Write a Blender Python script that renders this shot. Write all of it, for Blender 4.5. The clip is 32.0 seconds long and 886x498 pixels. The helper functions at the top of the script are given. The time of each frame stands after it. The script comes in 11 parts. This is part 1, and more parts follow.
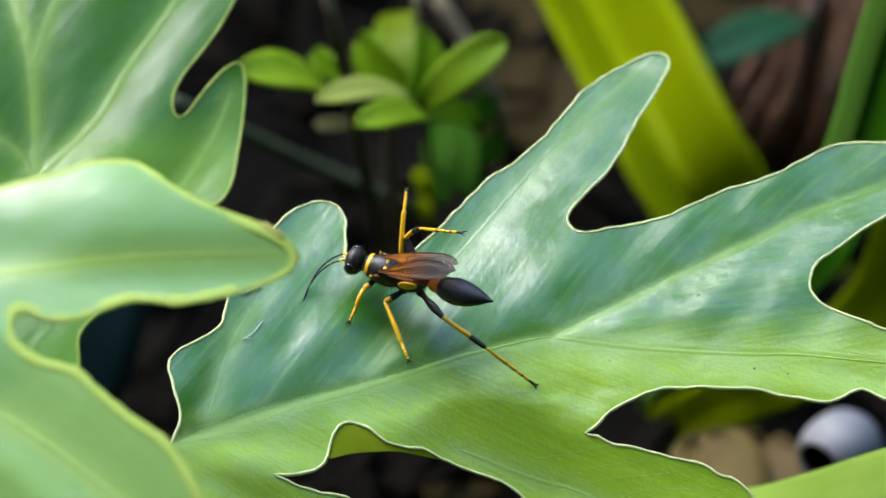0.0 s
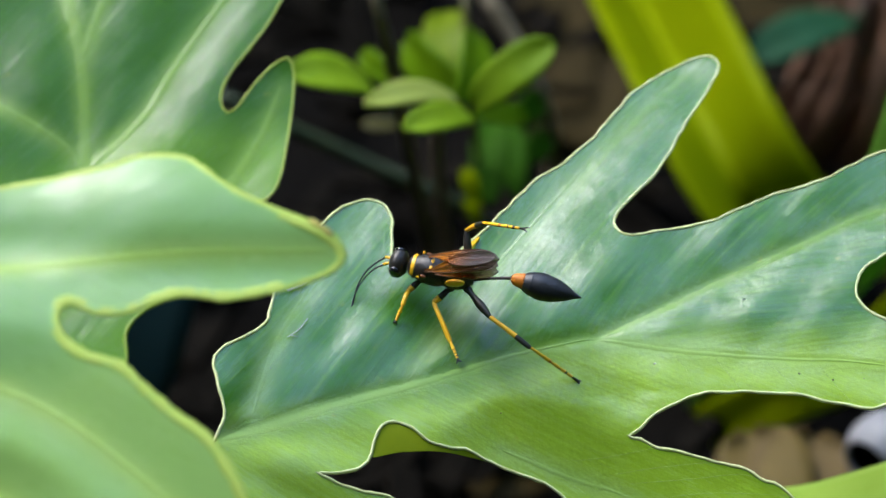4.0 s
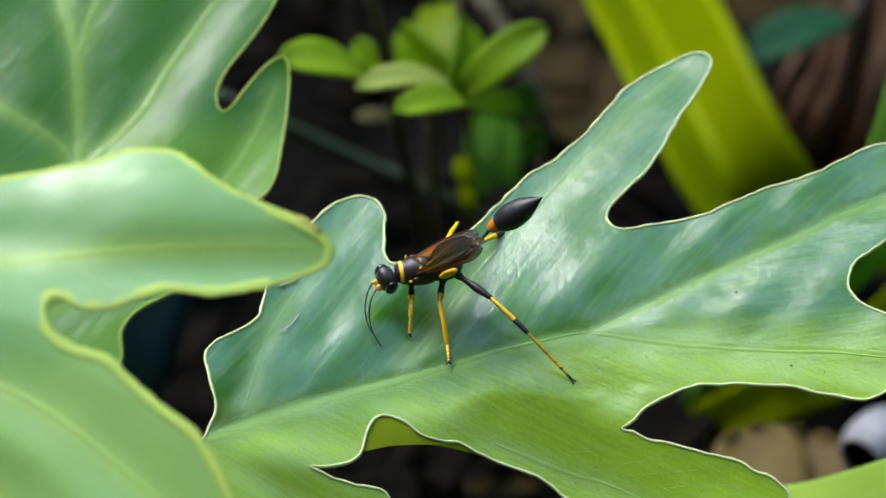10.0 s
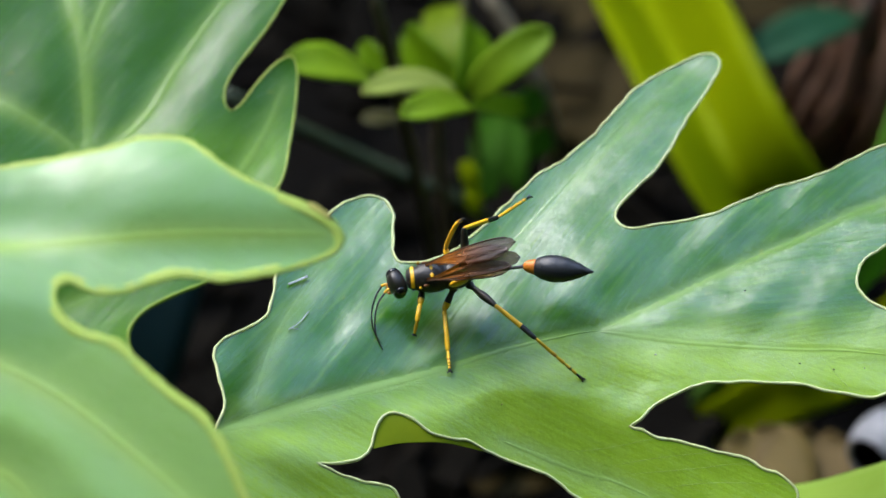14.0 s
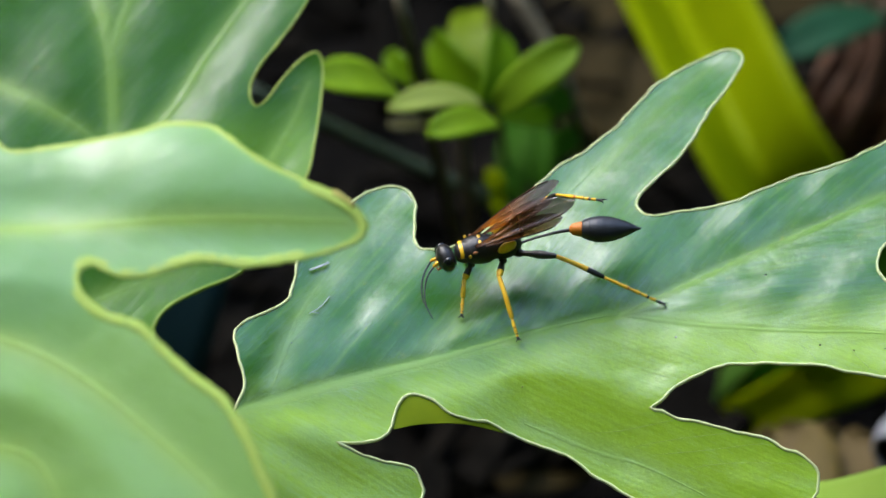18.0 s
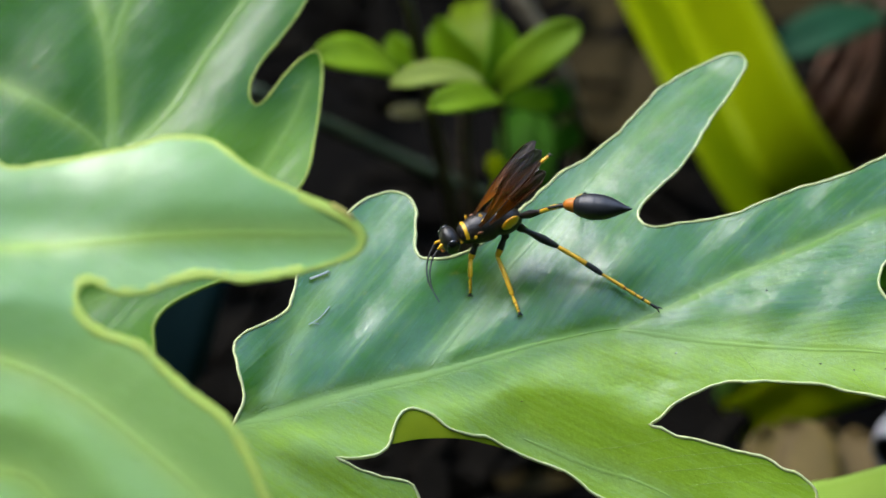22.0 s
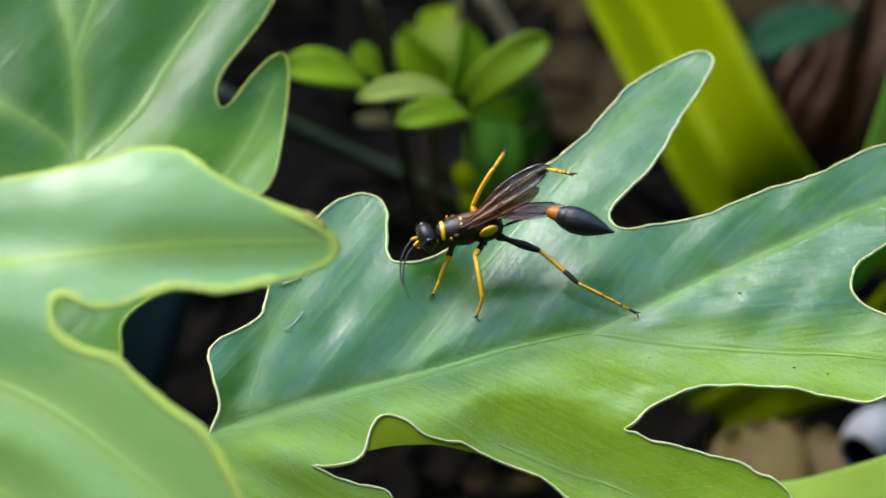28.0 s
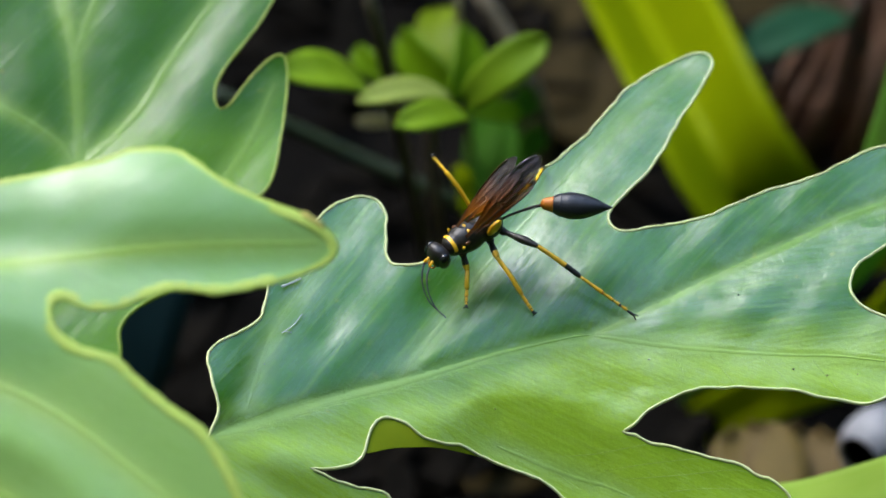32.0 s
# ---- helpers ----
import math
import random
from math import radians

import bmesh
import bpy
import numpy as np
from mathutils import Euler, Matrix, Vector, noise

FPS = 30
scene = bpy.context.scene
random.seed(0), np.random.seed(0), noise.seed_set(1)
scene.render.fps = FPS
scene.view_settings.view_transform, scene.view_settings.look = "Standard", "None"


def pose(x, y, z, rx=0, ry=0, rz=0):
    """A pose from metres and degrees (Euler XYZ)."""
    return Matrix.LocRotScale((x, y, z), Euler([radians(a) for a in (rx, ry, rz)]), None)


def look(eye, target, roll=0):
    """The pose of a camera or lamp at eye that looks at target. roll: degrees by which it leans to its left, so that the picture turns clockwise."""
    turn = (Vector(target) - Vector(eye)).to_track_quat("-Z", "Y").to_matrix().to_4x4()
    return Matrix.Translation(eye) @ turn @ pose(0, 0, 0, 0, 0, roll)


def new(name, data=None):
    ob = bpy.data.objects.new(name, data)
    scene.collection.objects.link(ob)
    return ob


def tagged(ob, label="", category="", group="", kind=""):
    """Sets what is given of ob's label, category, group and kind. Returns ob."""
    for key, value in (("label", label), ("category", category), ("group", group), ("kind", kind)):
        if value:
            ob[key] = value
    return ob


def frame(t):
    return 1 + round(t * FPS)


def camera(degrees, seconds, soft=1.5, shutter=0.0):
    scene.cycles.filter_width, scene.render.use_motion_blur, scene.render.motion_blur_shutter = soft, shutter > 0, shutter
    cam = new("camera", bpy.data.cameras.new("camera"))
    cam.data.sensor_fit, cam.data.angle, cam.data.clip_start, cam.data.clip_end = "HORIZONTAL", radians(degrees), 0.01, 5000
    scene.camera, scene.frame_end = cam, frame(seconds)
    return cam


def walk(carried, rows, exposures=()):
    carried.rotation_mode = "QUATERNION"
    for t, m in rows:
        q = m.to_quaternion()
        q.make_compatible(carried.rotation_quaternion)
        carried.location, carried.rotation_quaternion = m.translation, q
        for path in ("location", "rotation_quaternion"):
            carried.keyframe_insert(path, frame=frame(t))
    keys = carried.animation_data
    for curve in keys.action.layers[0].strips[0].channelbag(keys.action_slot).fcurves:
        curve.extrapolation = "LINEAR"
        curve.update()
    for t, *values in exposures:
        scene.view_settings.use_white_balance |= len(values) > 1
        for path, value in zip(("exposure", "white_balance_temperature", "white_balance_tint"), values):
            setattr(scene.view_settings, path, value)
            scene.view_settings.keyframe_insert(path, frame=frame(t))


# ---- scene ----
# The camera: a long lens two thirds of a metre from the leaf, looking down at thirty degrees
cam = camera(9.3, 32.0, soft=1.5, shutter=0.5)
TARGET = Vector((0.0, 0.0, 0.12))
EYE = TARGET + Vector((0.0, -0.6 * math.cos(radians(30)), 0.6 * math.sin(radians(30))))
cam.data.dof.use_dof = True
cam.data.dof.focus_distance = 0.594
cam.data.dof.aperture_fstop = 30


def gaze(right, up):
    """The camera's pose when it aims that many millimetres beside the target."""
    return look(EYE, TARGET + Vector((0.001 * right, 0.0005 * up, 0.000866 * up)))


walk(cam, [
    (0, gaze(4.72, 0.91)),
    (0.5, gaze(4.53, 0.91)),
    (1, gaze(3.05, 0.96)),
    (1.5, gaze(0.43, 0.91)),
    (2, gaze(-0.67, 0.77)),
    (2.5, gaze(-0.67, 0.67)),
    (3, gaze(-0.57, 0.57)),
    (3.5, gaze(-0.57, 0.57)),
    (5.5, gaze(-0.48, 0.48)),
    (6, gaze(-0.48, 0.48)),
    (6.5, gaze(-0.48, 0.48)),
    (7, gaze(-0.48, 0.43)),
    (7.5, gaze(-0.48, 0.38)),
    (8, gaze(-0.48, 0.48)),
    (8.5, gaze(-0.38, 0.38)),
    (9, gaze(-0.38, 0.38)),
    (9.5, gaze(-0.48, 0.29)),
    (10, gaze(-0.05, 0.38)),
    (10.5, gaze(-0.33, 0.38)),
    (11, gaze(-0.33, 0.29)),
    (11.5, gaze(-0.33, 0.19)),
    (12, gaze(-0.33, 0.10)),
    (12.5, gaze(-0.29, 0.19)),
    (13, gaze(-0.14, 0.38)),
    (13.5, gaze(-0.62, 0.43)),
    (14, gaze(-0.91, 0.34)),
    (14.5, gaze(-1.10, 0.19)),
    (16.5, gaze(-2.81, -0.05)),
    (17, gaze(-3.43, 0.10)),
    (17.5, gaze(-3.67, 0.14)),
    (18, gaze(-3.67, -0.10)),
    (18.5, gaze(-3.81, -0.43)),
    (19, gaze(-3.86, -0.62)),
    (19.5, gaze(-3.62, -0.43)),
    (20, gaze(-3.91, -0.71)),
    (20.5, gaze(-3.58, -0.05)),
    (21, gaze(-3.72, -0.52)),
    (21.5, gaze(-3.48, 0.00)),
    (22, gaze(-3.62, -0.19)),
    (22.5, gaze(-3.72, -0.09)),
    (23, gaze(-3.43, 0.38)),
    (23.5, gaze(-3.34, 0.24)),
    (24, gaze(-3.24, -0.05)),
    (24.5, gaze(-3.14, -0.28)),
    (25, gaze(-2.57, -0.28)),
    (25.5, gaze(-1.53, -0.19)),
    (27.5, gaze(-0.00, 0.00)),
    (28, gaze(-0.00, 0.00)),
    (28.5, gaze(-0.09, 0.10)),
    (29, gaze(-0.00, 0.10)),
    (29.5, gaze(0.09, 0.10)),
    (30, gaze(0.09, 0.10)),
    (30.5, gaze(0.09, 0.19)),
    (31, gaze(0.09, 0.19)),
    (31.5, gaze(0.09, 0.19)),
    (32, gaze(0.14, 0.14)),
], exposures=[(0, 2.89), (3.0, 2.85), (10.0, 2.81), (18.0, 2.73), (24.0, 2.74), (32.0, 2.77)])

# Daylight under a bright overcast sky
world = bpy.data.worlds.new("overcast_sky")
scene.world = world
world.use_nodes = True
sky = world.node_tree.nodes.new("ShaderNodeTexSky")
sky.sky_type, sky.sun_disc = "NISHITA", False
sky.sun_elevation, sky.sun_rotation = radians(49), radians(-58)
sky.air_density, sky.dust_density, sky.ozone_density = 1.0, 1.0, 0.7
world.node_tree.links.new(sky.outputs[0], world.node_tree.nodes["Background"].inputs[0])
world.node_tree.nodes["Background"].inputs[1].default_value = 0.15
sun = new("sun", bpy.data.lights.new("sun", "SUN"))
sun.data.energy, sun.data.angle, sun.data.color = 0.95, radians(42), (1.0, 0.98, 0.95)
SUN_FROM = Vector((-0.55, 0.35, 0.76))
sun.matrix_world = look(SUN_FROM * 5, (0, 0, 0))


# ---- materials ----
class Nodes:
    """A material's node tree, with short calls to add to it."""

    def __init__(self, name):
        self.mat = bpy.data.materials.new(name)
        self.mat.use_nodes = True
        self.tree = self.mat.node_tree
        self.bsdf = self.tree.nodes["Principled BSDF"]

    def add(self, kind, **inputs):
        node = self.tree.nodes.new("ShaderNode" + kind)
        for key, value in inputs.items():
            self.feed(node.inputs[key.replace("_", " ")], value)
        return node

    def feed(self, socket, value):
        if isinstance(value, bpy.types.NodeSocket):
            self.tree.links.new(value, socket)
        else:
            socket.default_value = value

    def sets(self, **inputs):
        for key, value in inputs.items():
            self.feed(self.bsdf.inputs[key.replace("_", " ")], value)
        return self

    def coords(self, kind="Object", scale=(1, 1, 1)):
        at = self.add("TexCoord").outputs[kind]
        return self.add("Mapping", Vector=at, Scale=scale).outputs[0]

    def uv(self, layer, scale=(1, 1, 1)):
        at = self.tree.nodes.new("ShaderNodeUVMap")
        at.uv_map = layer
        return self.add("Mapping", Vector=at.outputs[0], Scale=scale).outputs[0]

    def noise(self, at, scale, detail=4.0, rough=0.55):
        return self.add("TexNoise", Vector=at, Scale=scale, Detail=detail, Roughness=rough).outputs["Fac"]

    def ramp(self, fac, *stops):
        node = self.tree.nodes.new("ShaderNodeValToRGB")
        self.feed(node.inputs[0], fac)
        while len(node.color_ramp.elements) < len(stops):
            node.color_ramp.elements.new(0.5)
        for e, (p, c) in zip(node.color_ramp.elements, stops):
            e.position = p
            e.color = (*c, 1) if isinstance(c, tuple) else (c, c, c, 1)
        return node.outputs[0]

    def mix(self, fac, a, b, how="MIX"):
        node = self.tree.nodes.new("ShaderNodeMix")
        node.data_type, node.blend_type = "RGBA", how
        self.feed(node.inputs[0], fac)
        for socket, value in ((node.inputs[6], a), (node.inputs[7], b)):
            self.feed(socket, (*value, 1) if isinstance(value, tuple) else value)
        return node.outputs[2]

    def math(self, how, a, b=0.0):
        node = self.tree.nodes.new("ShaderNodeMath")
        node.operation = how
        self.feed(node.inputs[0], a)
        self.feed(node.inputs[1], b)
        return node.outputs[0]

    def bump(self, height, strength, distance):
        self.sets(Normal=self.add("Bump", Height=height, Strength=strength, Distance=distance).outputs[0])
        return self

    def thin(self, share, colour):
        """Lets part of the light through the leaf."""
        out = self.tree.nodes["Material Output"]
        glow = self.add("BsdfTranslucent", Color=colour if isinstance(colour, bpy.types.NodeSocket) else (*colour, 1))
        both = self.add("MixShader", Fac=share)
        self.tree.links.new(self.bsdf.outputs[0], both.inputs[1])
        self.tree.links.new(glow.outputs[0], both.inputs[2])
        self.tree.links.new(both.outputs[0], out.inputs[0])
        return self


def leaf_material(name, deep, lit_green, gloss, streak=1.0, through_share=0.3, wax=0.6, rib_colour=(0.22, 0.40, 0.04), crinkle=0.05, dull=0.38, coat_ior=1.65):
    """A glossy lobed leaf: fine side veins that run slantwise off the ribs, blotches and small specks."""
    n = Nodes(name)
    rib = n.uv("rib")
    flat = n.uv("blade")
    fibres = n.noise(n.add("Mapping", Vector=rib, Scale=(2.2, 0.07, 1)).outputs[0], 1.0, 3, 0.6)
    coarse = n.noise(n.add("Mapping", Vector=rib, Scale=(0.5, 0.03, 1)).outputs[0], 1.0, 2, 0.5)
    patch = n.noise(n.add("Mapping", Vector=rib, Scale=(0.42, 0.05, 1)).outputs[0], 1.0, 4, 0.6)
    blotch = n.noise(flat, 0.11, 3, 0.5)
    pores = n.noise(flat, 3.2, 3, 0.7)
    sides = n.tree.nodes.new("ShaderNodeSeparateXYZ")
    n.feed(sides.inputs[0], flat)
    # Lower part of the blade painted brighter: its stronger light is in the colour.
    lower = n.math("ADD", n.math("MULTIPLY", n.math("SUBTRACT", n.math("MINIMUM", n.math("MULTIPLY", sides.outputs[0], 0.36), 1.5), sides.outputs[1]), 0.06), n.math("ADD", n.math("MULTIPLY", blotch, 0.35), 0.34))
    base = n.mix(n.ramp(lower, (0.38, 0.0), (0.72, 1.0)), deep, lit_green)
    near = n.tree.nodes.new("ShaderNodeSeparateXYZ")
    n.feed(near.inputs[0], n.uv("clear"))
    pale = n.math("MULTIPLY", n.ramp(fibres, (0.52, 0.0), (0.68, 1.0)), near.outputs[0])
    base = n.mix(n.math("MULTIPLY", pale, 0.16 * streak), base, tuple(min(1, 1.5 * c + 0.04) for c in lit_green))
    base = n.mix(n.math("MULTIPLY", n.ramp(pores, (0.3, 1.0), (0.42, 0.0)), 0.35), base, tuple(0.6 * c for c in deep))
    base = n.mix(n.math("MULTIPLY", near.outputs[1], 0.7), base, rib_colour)
    yellow = n.ramp(n.noise(flat, 0.55, 2), (0.70, 0.0), (0.76, 1.0))
    base = n.mix(n.math("MULTIPLY", yellow, 0.4), base, (0.34, 0.38, 0.04))
    n.sets(Base_Color=base, IOR=1.5, Specular_IOR_Level=0.12, Coat_Weight=n.math("MULTIPLY", n.ramp(n.math("ADD", n.math("MULTIPLY", n.noise(n.add("Mapping", Vector=flat, Location=(13.7, 5.1, 0)).outputs[0], 0.15, 5, 0.65), 0.65), n.math("MULTIPLY", n.math("MULTIPLY", patch, near.outputs[0]), 0.42)), (0.39, dull), (0.59, 0.92)), wax), Coat_IOR=coat_ior)
    wear = n.noise(n.add("Mapping", Vector=rib, Scale=(1.1, 0.16, 1)).outputs[0], 1.0, 6, 0.7)
    n.sets(Coat_Roughness=n.math("ADD", n.math("MULTIPLY", n.math("MULTIPLY", wear, near.outputs[0]), 0.24), gloss - 0.16))
    n.sets(Roughness=n.math("ADD", n.math("MULTIPLY", n.noise(flat, 0.35, 5, 0.65), 0.30), gloss - 0.15))
    clear = n.tree.nodes.new("ShaderNodeSeparateXYZ")
    n.feed(clear.inputs[0], n.uv("clear"))
    lines = n.math("MULTIPLY", n.math("ADD", n.math("MULTIPLY", fibres, 0.18 * streak), n.math("MULTIPLY", coarse, 0.4 * streak)), clear.outputs[0])
    relief = n.math("ADD", lines, n.math("MULTIPLY", n.noise(flat, 0.6, 4, 0.5), 0.35))
    relief = n.math("ADD", relief, n.math("MULTIPLY", n.noise(flat, 0.13, 2, 0.5), 1.4))
    relief = n.math("ADD", relief, n.math("MULTIPLY", n.noise(flat, 1.9, 4, 0.7), crinkle))
    n.bump(relief, 0.7, 0.00026)
    n.feed(n.bsdf.inputs["Coat Normal"], n.bsdf.inputs["Normal"].links[0].from_socket)
    return n.thin(through_share, tuple(min(1, 1.2 * c) for c in lit_green)).mat


def plain_material(name, one, two, scale, rough=0.5, bump=0.3, depth=0.0003, through_share=0.0, kind="Object", spec=0.5, stretch=(1, 1, 1), coat=0.0):
    n = Nodes(name)
    at = n.coords(kind, stretch)
    grain, stain = n.noise(at, scale, 5, 0.6), n.noise(at, scale * 0.13, 3, 0.5)
    mid = tuple(0.5 * (a + b) for a, b in zip(one, two))
    base = n.mix(n.ramp(grain, (0.3, 0.0), (0.7, 1.0)), one, two)
    base = n.mix(n.math("MULTIPLY", n.ramp(stain, (0.4, 0.0), (0.65, 1.0)), 0.5), base, tuple(0.7 * c for c in mid))
    n.sets(Base_Color=base, Specular_IOR_Level=spec, Coat_Weight=coat, Coat_Roughness=0.3)
    n.sets(Roughness=n.math("ADD", n.math("MULTIPLY", stain, 0.2), rough - 0.1))
    n.bump(grain, bump, depth)
    if through_share:
        n.thin(through_share, two)
    return n.mat


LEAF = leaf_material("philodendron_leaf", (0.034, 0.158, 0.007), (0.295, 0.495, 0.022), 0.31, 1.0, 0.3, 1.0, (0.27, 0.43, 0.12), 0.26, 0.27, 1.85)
LEAF_FRONT = leaf_material("young_philodendron_leaf", (0.245, 0.475, 0.14), (0.335, 0.58, 0.14), 0.34, 0.5, 0.45, 1.0, (0.56, 0.72, 0.15), 0.1, 0.34, 1.75)
LEAF_BACK = leaf_material("old_philodendron_leaf", (0.042, 0.150, 0.004), (0.11, 0.27, 0.006), 0.30, 0.8, 0.35, 0.45, (0.28, 0.46, 0.08), 0.16, 0.25)
UNDERSIDE = plain_material("leaf_underside", (0.19, 0.27, 0.002), (0.26, 0.34, 0.004), 400, 0.6, 0.2, 0.0001, 0.4, spec=0.15)
RIM = plain_material("leaf_rim", (0.62, 0.70, 0.30), (0.72, 0.78, 0.40), 1500, 0.45, 0.2, 0.0001, 0.3)
NOTCH_RIM = plain_material("green_leaf_rim", (0.22, 0.36, 0.02), (0.28, 0.42, 0.03), 900, 0.5, 0.1, 0.0001, 0.35)
BACK_RIM = plain_material("yellow_green_leaf_rim", (0.40, 0.52, 0.07), (0.48, 0.58, 0.10), 900, 0.5, 0.1, 0.0001, 0.35)
VEINLET = plain_material("leaf_veinlet", (0.32, 0.48, 0.10), (0.38, 0.54, 0.14), 1200, 0.5, 0.1, 0.00003, 0.3)
RIB = plain_material("leaf_rib", (0.13, 0.285, 0.02), (0.17, 0.33, 0.025), 1200, 0.42, 0.1, 0.00003, 0.2, coat=0.7)
FRONT_RIM = plain_material("broad_leaf_rim", (0.44, 0.60, 0.08), (0.52, 0.66, 0.12), 900, 0.5, 0.1, 0.0001, 0.35)
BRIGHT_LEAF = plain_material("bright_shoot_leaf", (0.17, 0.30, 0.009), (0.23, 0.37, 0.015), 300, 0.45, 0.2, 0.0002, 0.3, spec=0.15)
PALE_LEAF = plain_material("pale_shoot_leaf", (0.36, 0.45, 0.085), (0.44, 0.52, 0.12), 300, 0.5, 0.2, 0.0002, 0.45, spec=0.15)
STRAP = plain_material("strap_leaf", (0.21, 0.28, 0.001), (0.28, 0.35, 0.002), 130, 0.4, 0.25, 0.0004, 0.45, spec=0.02, stretch=(1, 1, 0.12))
STRAP_GREEN = plain_material("green_strap_leaf", (0.21, 0.35, 0.038), (0.26, 0.40, 0.055), 130, 0.42, 0.25, 0.0004, 0.2)
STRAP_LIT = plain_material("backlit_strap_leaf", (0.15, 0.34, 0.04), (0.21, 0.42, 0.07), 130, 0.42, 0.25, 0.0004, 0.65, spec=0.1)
BLEMISH = plain_material("brown_leaf_blemish", (0.46, 0.40, 0.09), (0.52, 0.48, 0.10), 900, 0.6, 0.2, 0.0001, 0.2)
# The two background leaves below carry their shade in the base colour.
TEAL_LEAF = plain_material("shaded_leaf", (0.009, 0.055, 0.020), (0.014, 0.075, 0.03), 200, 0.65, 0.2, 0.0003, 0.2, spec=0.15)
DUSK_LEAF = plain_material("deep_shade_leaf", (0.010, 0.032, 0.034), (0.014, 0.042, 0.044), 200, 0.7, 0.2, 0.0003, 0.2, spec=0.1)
# Dimmer green for the shoot's inner leaves, with their shade in the colour.
DIM_SHOOT = plain_material("dimmed_shoot_leaf", (0.115, 0.24, 0.003), (0.155, 0.29, 0.004), 300, 0.5, 0.2, 0.0002, 0.4, spec=0.15)
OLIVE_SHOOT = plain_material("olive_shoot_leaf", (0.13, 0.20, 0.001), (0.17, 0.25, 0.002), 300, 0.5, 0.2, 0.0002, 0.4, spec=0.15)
# Darkest copy, for the shoot's low leaves: shade painted as base colour.
DIM_LEAF = plain_material("shaded_green_leaf", (0.016, 0.058, 0.001), (0.026, 0.085, 0.002), 200, 0.7, 0.2, 0.0003, 0.2, spec=0.05)
SMEAR = plain_material("dried_smear", (0.36, 0.42, 0.38), (0.48, 0.54, 0.50), 900, 0.6, 0.2, 0.0001, 0.3)
DRY_STEM = plain_material("olive_dry_stem", (0.075, 0.07, 0.012), (0.105, 0.095, 0.02), 400, 0.6, 0.2, 0.0002)
STEM = plain_material("woody_stem", (0.095, 0.078, 0.040), (0.17, 0.135, 0.075), 600, 0.7, 0.5, 0.0004)
GREEN_STEM = plain_material("green_stem", (0.030, 0.048, 0.018), (0.048, 0.068, 0.028), 500, 0.6, 0.3, 0.0003)
DRY = plain_material("dry_brown_leaf", (0.045, 0.018, 0.008), (0.13, 0.06, 0.03), 350, 0.75, 0.6, 0.0006, stretch=(1, 1, 0.2))
DRY_PALE = plain_material("pale_dry_leaf", (0.13, 0.06, 0.03), (0.24, 0.13, 0.07), 350, 0.7, 0.6, 0.0006, stretch=(1, 1, 0.2))
TAN = plain_material("fallen_tan_leaf", (0.085, 0.057, 0.010), (0.115, 0.080, 0.016), 260, 0.7, 0.4, 0.0005, spec=0.2)
TAN_DARK = plain_material("fallen_ochre_leaf", (0.075, 0.048, 0.011), (0.105, 0.070, 0.018), 260, 0.7, 0.4, 0.0005, spec=0.2)
LITTER = plain_material("brown_litter", (0.018, 0.0125, 0.003), (0.036, 0.025, 0.006), 260, 0.8, 0.4, 0.0005, spec=0.1)
WHITE = plain_material("bleached_shell", (0.18, 0.185, 0.20), (0.26, 0.265, 0.28), 400, 0.6, 0.3, 0.0004)
# Soil and mulch are near black: the shade under the leaves is in their colour.
SOIL = plain_material("shade_dark_soil", (0.0026, 0.0024, 0.0020), (0.0070, 0.0060, 0.0048), 160, 0.95, 1.0, 0.004, spec=0.03)
MULCH = plain_material("shade_dark_mulch", (0.0032, 0.0029, 0.0022), (0.0100, 0.0082, 0.0058), 300, 0.95, 0.6, 0.001, spec=0.03)
WALL_GREEN = plain_material("unseen_wall_green", (0.020, 0.035, 0.012), (0.05, 0.07, 0.025), 14, 0.9, 0.6, 0.01, spec=0.1)
CHITIN = plain_material("black_chitin", (0.007, 0.006, 0.005), (0.018, 0.014, 0.011), 2500, 0.46, 0.7, 0.00004, spec=0.5)
GASTER = plain_material("satin_black_chitin", (0.009, 0.010, 0.013), (0.018, 0.020, 0.026), 3500, 0.46, 0.6, 0.00003)
EYE_BLACK = plain_material("compound_eye", (0.008, 0.008, 0.010), (0.014, 0.014, 0.016), 6000, 0.16, 0.1, 0.00001)
YELLOW = plain_material("yellow_chitin", (0.92, 0.47, 0.012), (1.0, 0.60, 0.022), 1800, 0.4, 0.2, 0.00002)
ORANGE = plain_material("orange_chitin", (0.56, 0.15, 0.005), (0.68, 0.22, 0.008), 1800, 0.55, 0.2, 0.00002)


